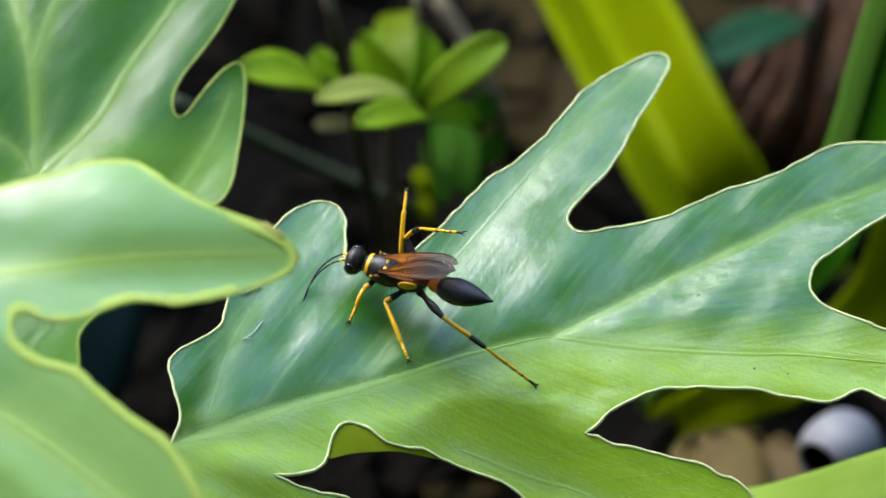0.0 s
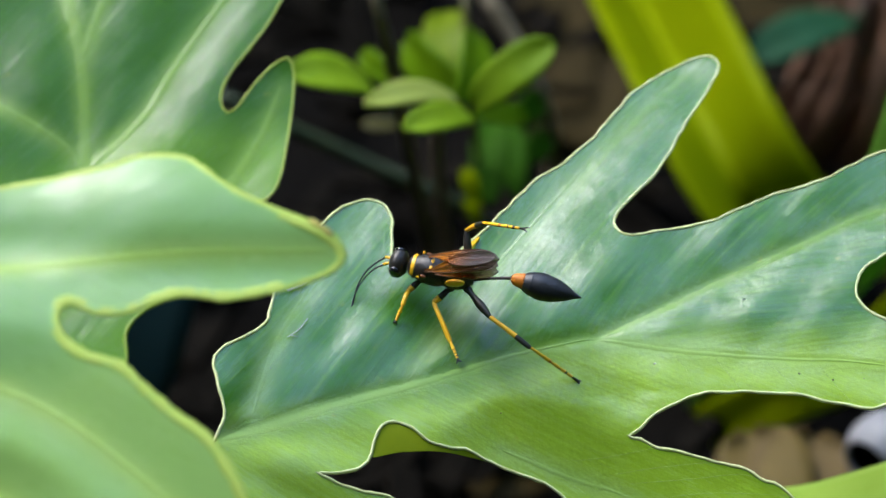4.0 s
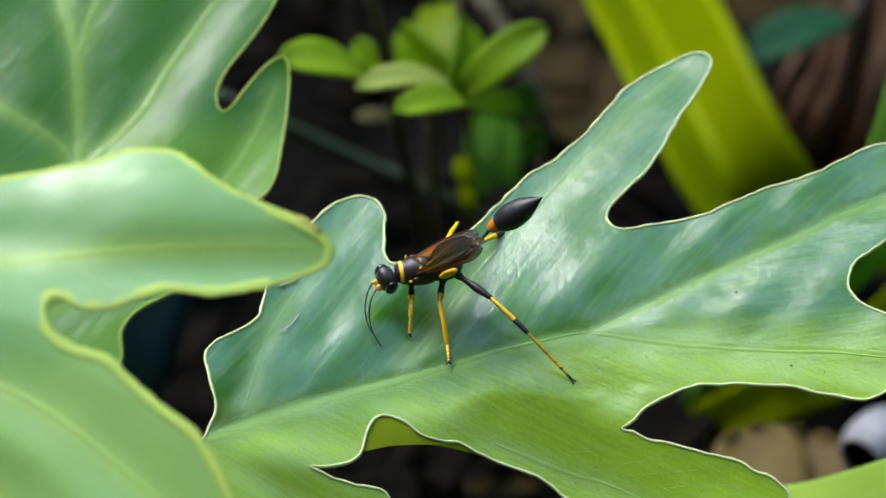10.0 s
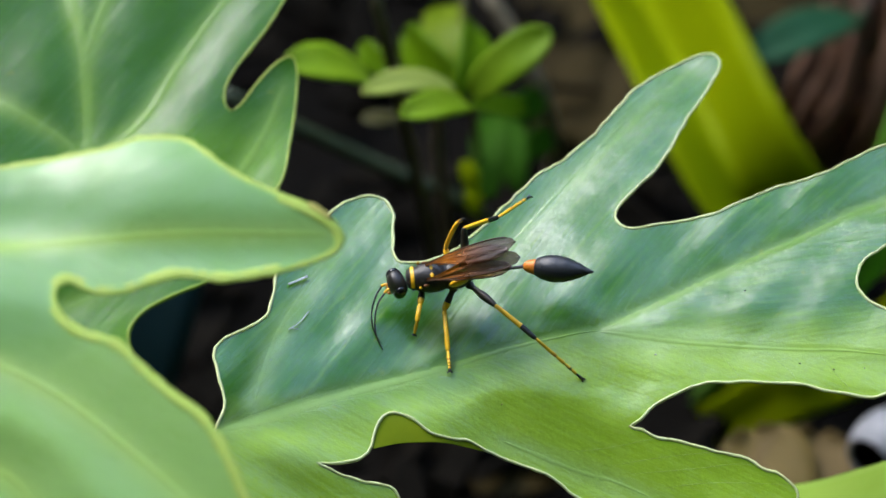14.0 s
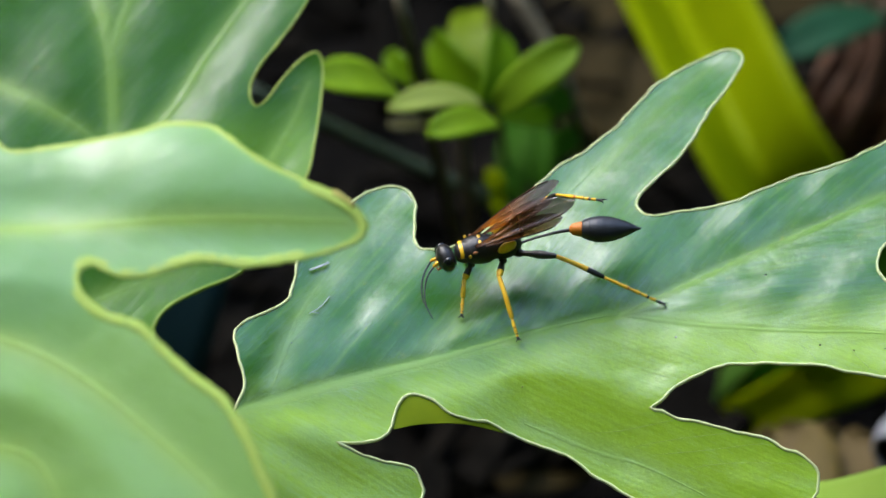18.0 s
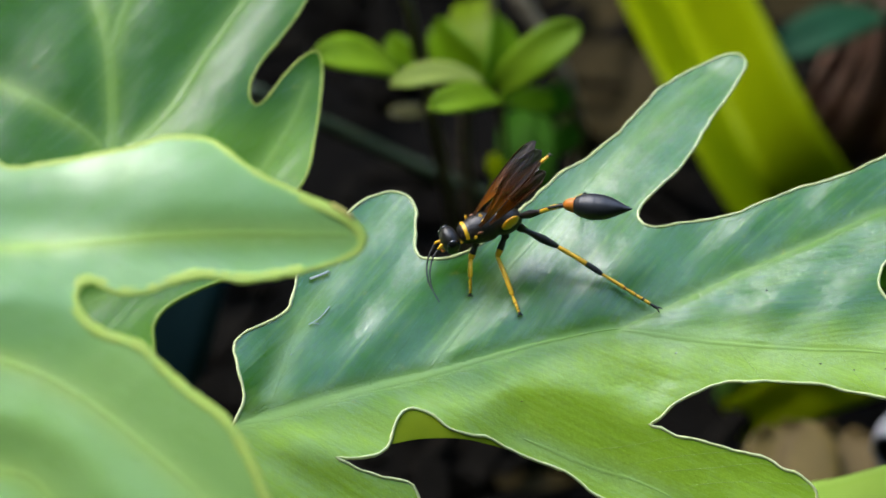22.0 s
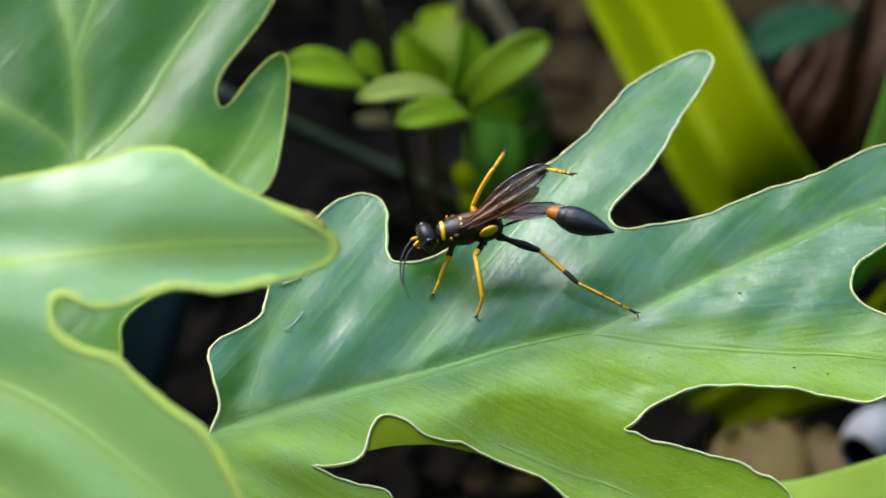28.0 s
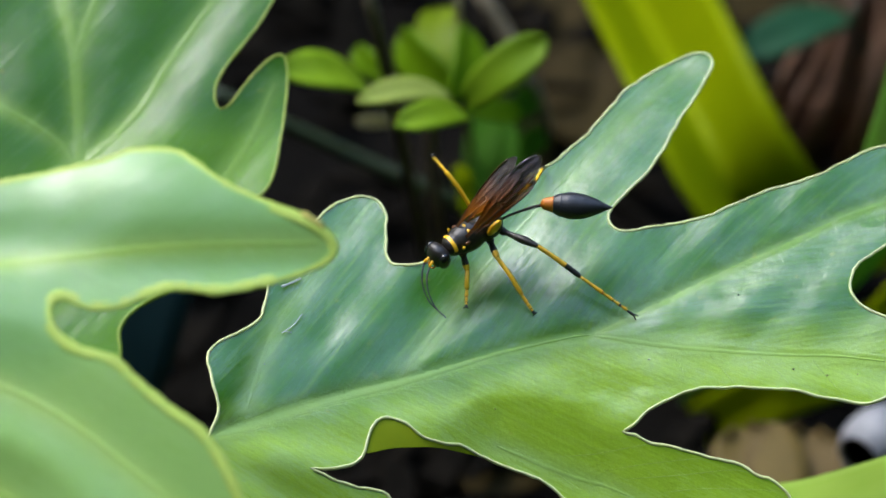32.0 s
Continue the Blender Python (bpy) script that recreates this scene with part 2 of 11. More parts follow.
def wing_material(name, body):
    n = Nodes(name)
    at = n.coords("Object", (1, 1, 1))
    shade = n.noise(at, 500, 3)
    ax = n.tree.nodes.new("ShaderNodeSeparateXYZ")
    n.feed(ax.inputs[0], at)
    out = n.math("MULTIPLY", ax.outputs[0], 85.0)
    amber = n.mix(shade, (0.30, 0.09, 0.010), (0.62, 0.22, 0.02))
    n.sets(Base_Color=n.mix(n.ramp(n.math("ADD", out, n.math("MULTIPLY", shade, 0.2)), (0.40, 0.0), (0.85, 1.0)), amber, (0.19, 0.165, 0.17)), Roughness=0.2, Specular_IOR_Level=0.7, Coat_Weight=0.6, Coat_IOR=1.7, Coat_Roughness=0.16)
    n.bump(n.noise(n.add("Mapping", Vector=at, Scale=(0.5, 1.6, 1)).outputs[0], 900, 3), 1.0, 0.0004)
    clear = n.add("BsdfTransparent", Color=n.mix(n.ramp(out, (0.35, 0.0), (0.75, 1.0)), (0.66, 0.40, 0.20), (0.62, 0.56, 0.52)))
    both = n.add("MixShader", Fac=n.math("ADD", n.math("MULTIPLY", shade, 0.3), n.ramp(out, (0.25, body + 0.22), (0.75, body - 0.04))))
    n.tree.links.new(clear.outputs[0], both.inputs[1])
    n.tree.links.new(n.bsdf.outputs[0], both.inputs[2])
    n.tree.links.new(both.outputs[0], n.tree.nodes["Material Output"].inputs[0])
    return n.mat


FUZZ = plain_material("brown_fuzz", (0.05, 0.032, 0.016), (0.10, 0.065, 0.03), 1800, 0.6, 0.2, 0.00002)
RUSSET = plain_material("russet_chitin", (0.16, 0.05, 0.01), (0.24, 0.08, 0.015), 1800, 0.4, 0.2, 0.00002)
WING = wing_material("amber_wing", 0.26)
HIND_WING = wing_material("pale_amber_wing", 0.16)
WING_VEIN = plain_material("wing_vein", (0.05, 0.018, 0.006), (0.09, 0.03, 0.01), 2000, 0.45, 0.1, 0.00001)


# ---- helpers for meshes ----
def link_mesh(name, verts, faces, material, parent=None, label="", smooth=True):
    mesh = bpy.data.meshes.new(name)
    mesh.from_pydata([tuple(v) for v in verts], [], faces)
    for m in material if isinstance(material, (list, tuple)) else [material]:
        mesh.materials.append(m)
    if smooth:
        mesh.polygons.foreach_set("use_smooth", [True] * len(mesh.polygons))
    mesh.update()
    ob = new(name, mesh)
    ob.parent = parent
    if label:
        ob["label"] = label
    return ob


def empty(name, m, label, category, group=""):
    ob = new(name)
    ob.empty_display_size = 0.01
    ob.matrix_basis = m
    return tagged(ob, label, category, group)


def spline(points, step, closed=False):
    """A smooth line through the points (2D or 3D), sampled about every step."""
    pts = [np.array(p, float) for p in points]
    n, out = len(pts), []
    for i in range(n if closed else n - 1):
        a, b = pts[i], pts[(i + 1) % n]
        before = pts[i - 1] if closed or i else 2 * a - b
        after = pts[(i + 2) % n] if closed or i + 2 < n else 2 * b - a
        m1, m2 = (b - before) * 0.5, (after - a) * 0.5
        length = np.linalg.norm(b - a)
        m1 *= min(1, 1.2 * length / (np.linalg.norm(m1) + 1e-9))
        m2 *= min(1, 1.2 * length / (np.linalg.norm(m2) + 1e-9))
        cuts = max(2, int(round(length / step)))
        for j in range(cuts):
            k = j / cuts
            out.append((2 * k ** 3 - 3 * k ** 2 + 1) * a + (k ** 3 - 2 * k ** 2 + k) * m1 + (-2 * k ** 3 + 3 * k ** 2) * b + (k ** 3 - k ** 2) * m2)
    if not closed:
        out.append(pts[-1])
    return out


def tube(line, radius, sides=8, closed=False, flat=1.0, up=(0, 0, 1)):
    """Verts and faces of a tube along the line; radius is a number or one for each point; flat squeezes it along up."""
    line = [Vector(p) for p in line]
    n, verts, faces = len(line), [], []
    radii = [float(r) for r in radius] if isinstance(radius, (list, tuple)) else [radius] * n
    up = Vector(up)
    for i, p in enumerate(line):
        ahead = line[(i + 1) % n] if closed or i + 1 < n else p
        behind = line[i - 1] if closed or i else p
        way = (ahead - behind).normalized()
        side = way.cross(up)
        side = side.normalized() if side.length > 1e-6 else way.orthogonal().normalized()
        top = side.cross(way)
        for j in range(sides):
            a = 2 * math.pi * j / sides
            verts.append(p + radii[i] * (math.cos(a) * side + flat * math.sin(a) * top))
    for i in range(n if closed else n - 1):
        for j in range(sides):
            k = (j + 1) % sides
            faces.append((i * sides + j, i * sides + k, (i + 1) % n * sides + k, (i + 1) % n * sides + j))
    if not closed:
        faces += [tuple(range(sides))[::-1], tuple((n - 1) * sides + j for j in range(sides))]
    return verts, faces


def inside(p, ring):
    a = np.asarray(ring)
    b = np.roll(a, 1, axis=0)
    cross = (a[:, 1] > p[1]) != (b[:, 1] > p[1])
    a, b = a[cross], b[cross]
    return bool(np.count_nonzero(p[0] < (b[:, 0] - a[:, 0]) * (p[1] - a[:, 1]) / (b[:, 1] - a[:, 1]) + a[:, 0]) % 2)


from mathutils import geometry


def blade_mesh(name, ring, height, veins, streaks, material, parent, grid=1.1, thick=0.3, label=""):
    """A leaf blade of real thickness over the outline ring (mm), raised by height, with its coordinates along the ribs."""
    rng = random.Random(7)
    points = [tuple(p) for p in ring]
    cells = np.array(points)
    border = np.array(points)
    lo, hi = cells.min(0), cells.max(0)
    row, y = 0, lo[1]
    while y < hi[1]:
        x = lo[0] + (grid / 2 if row % 2 else 0)
        while x < hi[0]:
            q = (x + rng.uniform(-0.15, 0.15), y + rng.uniform(-0.15, 0.15))
            if np.min(np.hypot(cells[:, 0] - q[0], cells[:, 1] - q[1])) > 0.55 * grid and inside(q, border):
                points.append(q)
            x += grid
        y, row = y + 0.87 * grid, row + 1
    flat, _, tris, *_ = geometry.delaunay_2d_cdt([Vector(p) for p in points], [], [list(range(len(ring)))], 1, 1e-5)
    n = len(flat)
    top = [Vector((p.x, p.y, height(p.x, p.y))) for p in flat]
    verts = [0.001 * p for p in top] + [0.001 * (p - Vector((0, 0, thick))) for p in top]
    up = [t if (flat[t[1]] - flat[t[0]]).cross(flat[t[2]] - flat[t[0]]) > 0 else t[::-1] for t in (tuple(t) for t in tris)]
    faces = up + [tuple(i + n for i in t[::-1]) for t in up]
    ob = link_mesh(name, verts, faces, [material, UNDERSIDE], parent, label)
    me = ob.data
    me.polygons.foreach_set("material_index", [0] * len(up) + [1] * len(up))
    at = np.empty(len(me.loops), int)
    me.loops.foreach_get("vertex_index", at)
    leaf_coordinates(me, at % n, [(p.x, p.y) for p in flat], [pale_band(p.x, p.y, veins) for p in flat], streaks)
    return ob


def pale_band(u, v, veins):
    """How pale the blade is beside its ribs, from 0 to 1."""
    d, run, k = vein_place(u, v, veins)
    total = sum(math.dist(a, b) for a, b in zip(veins[k], veins[k][1:]))
    return math.exp(-(d / 1.25) ** 2) * (1 - 0.6 * run / total)


def leaf_coordinates(me, at, points, soft, streaks):
    """Coordinates for the leaf's material: along the side veins, over the blade, and the pale bands."""
    field = np.array([streaks(*p) for p in points])
    rib, plane = me.uv_layers.new(name="rib"), me.uv_layers.new(name="blade")
    rib.data.foreach_set("uv", field[:, :2][at].ravel())
    clear = me.uv_layers.new(name="clear")
    clear.data.foreach_set("uv", np.stack([field[:, 2], soft], 1)[at].ravel())
    plane.data.foreach_set("uv", np.array(points)[at].ravel())


def ridge(pts, wide, height, taper=0.94):
    """A low rounded rib that tapers along the points, its edges sunk in the blade."""
    verts, faces, n = [], [], len(pts)
    lift = 0.028 if wide < 0.3 else 0.045 if wide < 0.7 else 0.075
    for i, p in enumerate(pts):
        way = np.array(pts[min(n - 1, i + 1)][:2]) - np.array(pts[max(0, i - 1)][:2])
        side = np.array((-way[1], way[0])) / (np.linalg.norm(way) + 1e-9)
        half = wide * (1 - taper * i / n) * min(1, (i + 1) / 5)
        for k in (-1, -0.6, -0.2, 0.2, 0.6, 1):
            x, y = p[0] + side[0] * k * half, p[1] + side[1] * k * half
            verts.append(0.001 * Vector((x, y, height(x, y) + lift * math.exp(-3 * k * k) - 0.015 - 0.04 * abs(k) ** 3)))
    for i in range(n - 1):
        for j in range(5):
            c = 6 * i + j
            faces.append((c, c + 6, c + 7, c + 1))
    return verts, faces


def rib_mesh(name, pts, wide, height, veins, streaks, material, parent, taper=0.94):
    """A rib of the blade's own tissue that pales towards its crest."""
    v, f = ridge(pts, wide, height, taper)
    ob = link_mesh(name, v, f, material, parent, "pale green raised rib")
    at = np.empty(len(ob.data.loops), int)
    ob.data.loops.foreach_get("vertex_index", at)
    points = [(1000 * p.x, 1000 * p.y) for p in v]
    soft = []
    for i, p in enumerate(points):
        k, crest = (-1, -0.6, -0.2, 0.2, 0.6, 1)[i % 6], 1 - 0.7 * (i // 6) / len(pts)
        band = pale_band(*p, veins)
        soft.append(band + (1 - band) * crest * max(0, 1 - k * k) ** 2)
    leaf_coordinates(ob.data, at, points, soft, streaks)
    return ob


def lobed_leaf(name, lobes, frame_matrix, height, veins, streaks, material, label, rim=0.2, rib=0.3, flat=0.22, grid=1.1, taper=0.94, edge=None, stalk_to=(0, 0), branch=0.65, wobble=0.0, rim_drop=0.1):
    """A lobed leaf: blade, pale rim and raised ribs under one empty."""
    thing = empty(name, frame_matrix, label, "leaf", "leaves of the philodendron")
    ring = [tuple(p) for p in spline([p for lobe in lobes.values() for p in lobe], 0.8, True)]
    if wobble:
        ring = [(x + wobble * noise.noise((0.45 * x, 0.45 * y, 2)) + 0.5 * wobble * noise.noise((1.1 * x, 1.1 * y, 5)),
                 y + wobble * noise.noise((0.45 * x, 0.45 * y, 9)) + 0.5 * wobble * noise.noise((1.1 * x, 1.1 * y, 7))) for x, y in ring]
    wave = random.Random(3)
    blade_mesh("blade", ring, height, veins, streaks, material, thing, grid)
    line = [0.001 * Vector((x, y, height(x, y) - rim_drop)) for x, y in ring]
    radii = [0.001 * rim * (0.85 + 0.3 * wave.random()) for _ in line]
    v, f = tube(line, radii, 8, True, flat / rim)
    link_mesh("rim", v, f, edge or RIM, thing, "thin pale yellow-green rim")
    for k, vein in enumerate(veins):
        pts = spline(vein, 1.0)
        pts = [p for p in pts if inside((p[0], p[1]), ring)]
        if len(pts) < 3:
            continue
        rib_mesh("midrib" if k == 0 else "side_rib", pts, rib * (1.0 if k == 0 else branch), height, veins, streaks, material, thing, taper)
    foot = frame_matrix.inverted() @ Vector((frame_matrix.translation.x + 0.001 * stalk_to[0] - 0.01, frame_matrix.translation.y + 0.02, 0.0))
    root = 0.001 * Vector((*stalk_to, height(*stalk_to) - 1.0))
    v, f = tube(spline([root, root.lerp(foot, 0.5) + Vector((-0.012, 0.004, -0.004)), foot], 0.004), 0.0016, 8)
    link_mesh("petiole", v, f, RIB, thing, "round green leaf stalk")
    return thing


# ---- leaf surfaces: veins and heights in millimetres on each leaf's own plane ----
MAIN_VEINS = [
    [(-40.3, -16.8), (-37.8, -15.5), (-35.1, -13.8), (-32.7, -12.3), (-27.2, -9.2), (-22.3, -7.1), (-17.7, -5.4), (-12.5, -3.3), (-7.0, -1.2), (-2.5, 0.0), (1.1, 0.9), (3.1, 1.1)],
    [(3.1, 1.0), (9.4, 4.6), (15.8, 8.3), (20.9, 11.1), (25.3, 13.4), (31.8, 17.2), (36.2, 19.1), (44, 22.6)],
    [(3.1, 0.9), (6.2, 0.4), (12.4, -0.7), (18.6, -1.4), (24.9, -1.9), (29.8, -2.1), (35.3, -2.9), (44, -4.2)],
    [(-17.8, -4.9), (-16.2, -2.2), (-13.1, 3.0), (-9.3, 9.3), (-2.3, 19.1), (6.2, 31.0), (12.9, 39.4)],
    [(-34.6, -11.6), (-33.3, -5.6), (-31.7, 0), (-27.5, 9.3), (-23.2, 17.0)],
    [(-7.5, -11.6), (-0.2, -14.1), (4.8, -15.5), (10.9, -18.5), (18, -22.5)],
]
DIMPLE = (6.0, -6.1)
FRONT_VEINS = [
    [(-34, 5.0), (-17.5, 6.5), (0, 7.6), (15.5, 8.0)],
    [(-30, -4.0), (-17, -7.6), (-10, -11.3), (0.5, -19.7), (6, -25.0)],
    [(-30, -17.2), (-22.3, -18.0), (-16.4, -18.8), (-13.9, -20.9), (-12.2, -24.5)],
]
BACK_VEINS = [
    [(-11, 27), (-8.6, 18.7), (-6.6, 9.9), (-5.8, -5.3), (-6.5, -16)],
    [(-6.6, 9.9), (-4.5, 17.8), (-1.0, 27.0)],
    [(-24, 8.5), (-15.2, 3.4), (-7.9, -1.5), (-5.8, -5.3)],
    [(-5.8, -5.3), (1.2, 3.0), (4.4, 9.4), (9.5, 18.1), (14, 25)],
    [(6.0, -13.0), (11.3, -6.1), (14.6, 0), (17.0, 7.0)],
]


def vein_place(u, v, veins):
    """Nearest vein of a leaf: signed distance from it, length along it and its number."""
    best = (1e9, 0, 0)
    for n, line in enumerate(veins):
        run = 0
        for (ax, ay), (bx, by) in zip(line, line[1:]):
            ex, ey = bx - ax, by - ay
            size = math.hypot(ex, ey)
            k = max(0, min(1, ((u - ax) * ex + (v - ay) * ey) / size ** 2))
            far = math.hypot(u - ax - k * ex, v - ay - k * ey)
            if far < abs(best[0]):
                side = 1 if ex * (v - ay) - ey * (u - ax) > 0 else -1
                best = (side * far, run + k * size, n)
            run += size
    return best


def over(u, v, *lines):
    """How far the point lies over the polylines, read as heights over u, in millimetres."""
    pts = [q for line in lines for q in line]
    return v - float(np.interp(u, [q[0] for q in pts], [q[1] for q in pts]))


def ease(x):
    x = max(0, min(1, x))
    return x * x * (3 - 2 * x)


def across(u, v, way):
    """Coordinates across and along a direction given in degrees."""
    c, s = math.cos(math.radians(way)), math.sin(math.radians(way))
    return np.array((u * -s + v * c, u * c + v * s))


def main_streaks(u, v):
    k = ease(over(u, v, MAIN_VEINS[0], MAIN_VEINS[1][1:]) / 2.4 + 0.5)
    m = ease(over(u, v, MAIN_VEINS[0], MAIN_VEINS[2][1:]) / 2.4 + 0.5)
    bent = 58 - 0.25 * max(0, u)
    clear = ease((abs(k - 0.5) + abs(m - 0.5) - 0.5) * 2) if u < 3 else min(ease(abs(k - 0.5) * 2), ease(abs(m - 0.5) * 2))
    return (*(k * across(u, v, bent) + (1 - k) * (m * across(u, v, 8) + (1 - m) * across(u, v, -24))), clear)


def front_streaks(u, v):
    k = ease(over(u, v, FRONT_VEINS[0]) / 1.5 + 0.5)
    return (*(k * across(u, v, 35) + (1 - k) * across(u, v, -30)), ease(abs(k - 0.5) * 2))


def back_streaks(u, v):
    return (*across(u, v, 52), 1.0)


def main_height(u, v):
    d = abs(vein_place(u, v, MAIN_VEINS)[0])
    low = over(u, v, MAIN_VEINS[0], MAIN_VEINS[2][1:])
    pleat = across(u, v, 58)[0] if low > 0 else across(u, v, -16)[0]
    crease = over(u, v, MAIN_VEINS[0], MAIN_VEINS[1][1:]) - 0.45
    h = 0.80 * (1 - math.exp(-d * d / 16)) - 0.3 - 0.26 * math.exp(-(crease / 0.75) ** 2) + (0.10 * math.sin(0.32 * u + 0.5 * math.sin(0.2 * v)) + (0.15 + 0.17 * ease((-20 - u) / 8)) * math.sin(0.75 * pleat + 0.8 * math.sin(0.15 * u)) + 0.10 * math.sin(0.5 * v + 0.3 * u + 1)) * min(1, d / 5)
    h += (0.13 + 0.11 * ease((u + 28) / 20)) * min(0, low) - 0.006 * min(0, low) ** 2 - 0.002 * max(0, low - 2) ** 2 + 0.0005 * max(0, u) ** 2 * (0.4 + 0.6 * ease(low / 8 + 0.5))
    h -= 0.30 * math.exp(-((u - DIMPLE[0]) ** 2 + (v - DIMPLE[1]) ** 2) / (18.0 if v > DIMPLE[1] else 4.5))
    return h + 0.0045 * max(0, -6 - u) ** 2 + 0.006 * max(0, -26 - u) ** 2


def front_height(u, v):
    d = abs(vein_place(u, v, FRONT_VEINS)[0])
    return 1.2 * (1 - math.exp(-d * d / 30)) - 0.012 * (v - 8) ** 2 * (1 if v > 8 else 0.25) + 0.2 * math.sin(0.17 * u + 0.2 * v) + 1.7 * math.tanh((u + 9) / 8) * ease((v - 4) / 7)


def back_height(u, v):
    d = abs(vein_place(u, v, BACK_VEINS)[0])
    return 0.65 * (1 - math.exp(-d * d / 14)) - 0.12 + 0.3 * math.sin(0.3 * u - 0.2 * v) - 0.006 * max(0, u - 8) ** 2
# Outlines of the leaf blades, lobe by lobe, in millimetres on the leaf plane
MAIN_LOBES = {
    "left_lobe": [(-40.9, -22.5), (-38.5, -15.7), (-37.8, -13.6), (-37.7, -11.2), (-38.6, -8.4), (-39.0, -6.0), (-38.4, -4.4), (-37.0, -2.9), (-34.6, -0.8), (-33.3, 1.4), (-32.7, 3.9), (-32.4, 7.8), (-30.3, 11.9), (-27.9, 15.0), (-26.3, 17.4), (-24.6, 18.9), (-22.5, 19.7), (-20.7, 19.1), (-19.8, 17.1), (-19.7, 13.3), (-19.6, 10.8), (-18.9, 9.6)],
    "upper_lobe": [(-16.8, 9.6), (-14.3, 10.7), (-11.2, 13.8), (-8.0, 17.5), (-3.5, 23.1), (-0.9, 25.1), (3.0, 29.4), (6.9, 35.3), (10.3, 38.8), (13.6, 41.2), (16.1, 41.9), (17.3, 41.4), (17.6, 40.0), (16.4, 37.0), (14.3, 33.0), (11.8, 27.4), (9.9, 23.5), (7.2, 20.2), (5.6, 18.1), (5.1, 16.4), (5.6, 15.0), (7.1, 14.6)],
    "right_lobe": [(10.3, 15.3), (13.5, 16.0), (16.7, 16.9), (19.9, 18.6), (23.8, 20.7), (28.3, 22.1), (32.2, 24.6), (35.2, 26.5), (37.4, 26.9), (41.2, 26.7), (46.3, 26.1), (47.7, 22.9), (45.2, 19.0), (40.9, 16.1), (38.0, 14.1), (34.1, 11.0), (32.2, 8.7), (31.7, 6.6), (32.5, 4.5), (34.9, 2.8)],
    "lower_lobe": [(38.0, 1.1), (42.2, -0.7), (47.0, -4.4), (47.5, -6.8), (44.4, -7.9), (39.8, -8.0), (36.9, -6.5), (34.2, -7.6), (32.1, -7.7), (29.0, -7.1), (24.7, -6.1), (18.5, -5.5), (14.8, -5.7), (11.7, -6.7), (9.2, -8.0), (7.5, -9.5), (6.3, -10.2)],
    "tail_lobe": [(7.6, -10.6), (9.5, -11.5), (12.3, -12.0), (16.0, -13.2), (19.0, -14.1), (22.1, -15.5), (23.9, -16.8), (24.5, -17.8), (23.8, -20.5), (17.1, -21.8), (7.3, -20.4), (0.5, -17.0), (-1.3, -15.8), (-2.9, -14.8), (-6.3, -13.8), (-9.4, -12.8), (-11.5, -12.2), (-13.1, -12.3), (-15.5, -12.0), (-17.4, -10.7), (-19.4, -10.1), (-20.6, -10.8), (-21.4, -12.4), (-21.8, -14.3), (-22.8, -15.8), (-24.7, -16.8)],
    "foot_lobe": [(-27.6, -17.6), (-26.2, -17.9), (-24.1, -18.4), (-21.7, -18.6), (-19.8, -18.6), (-19.0, -19.4), (-18.6, -21.7), (-24.7, -26.5), (-34.2, -28.7), (-40.2, -27.2)],
}
MAIN_FRAME = Matrix(((1.00000, 0.00000, 0.00000, 0.01345), (0.00000, 0.90631, -0.42262, -0.00495), (0.00000, 0.42262, 0.90631, 0.11143), (0, 0, 0, 1)))
FRONT_LOBES = {
    "top_lobe": [(-24.5, 18.1), (-20.3, 15.9), (-16.2, 16.2), (-12.1, 16.8), (-6.8, 17.7), (-4.2, 18.7), (0.2, 18.5), (1.7, 17.5), (5.6, 14.2), (9.7, 12.1), (13.7, 10.4), (15.8, 9.2), (16.8, 7.7), (15.9, 6.4), (13.2, 5.0), (9.7, 3.7), (5.2, 2.7), (2.3, 3.1), (-0.0, 3.2), (-2.9, 2.2), (-5.2, 1.2), (-8.1, 1.2)],
    "low_lobe": [(-10.3, 2.4), (-11.8, 2.1), (-12.5, 0.4), (-11.7, -1.9), (-9.1, -3.9), (-5.6, -5.0), (-3.3, -7.2), (0.2, -10.3), (3.1, -12.4), (4.7, -14.4), (6.1, -16.7), (7.5, -19.8), (8.7, -24.1), (0.5, -26.6), (-16.5, -26.6), (-24.5, -23.2), (-26.9, -2.6)],
}
FRONT_FRAME = Matrix(((1.00000, 0.00000, 0.00000, -0.02676), (0.00000, 0.84805, -0.52992, -0.06149), (0.00000, 0.52992, 0.84805, 0.14791), (0, 0, 0, 1)))
BACK_LOBES = {
    "upper_part": [(-24.9, 24.8), (-2.8, 28.3), (16.0, 26.2), (17.5, 21.1), (16.5, 17.8), (14.9, 14.4), (13.0, 11.3), (11.2, 8.5), (10.1, 5.9), (10.0, 3.8), (10.7, 2.7), (11.9, 3.7), (13.7, 6.7), (15.7, 9.4)],
    "small_lobe": [(17.2, 10.6), (18.0, 10.4), (18.4, 8.2), (18.1, 2.8), (17.6, -1.6), (17.1, -5.3), (16.1, -8.0), (14.7, -9.2), (13.0, -9.3), (10.2, -14.6), (-1.4, -18.4), (-18.3, -18.3), (-24.7, -5.6)],
}
BACK_FRAME = Matrix(((1.00000, 0.00000, 0.00000, -0.03650), (0.00000, 0.86603, -0.50000, 0.03726), (0.00000, 0.50000, 0.86603, 0.11454), (0, 0, 0, 1)))
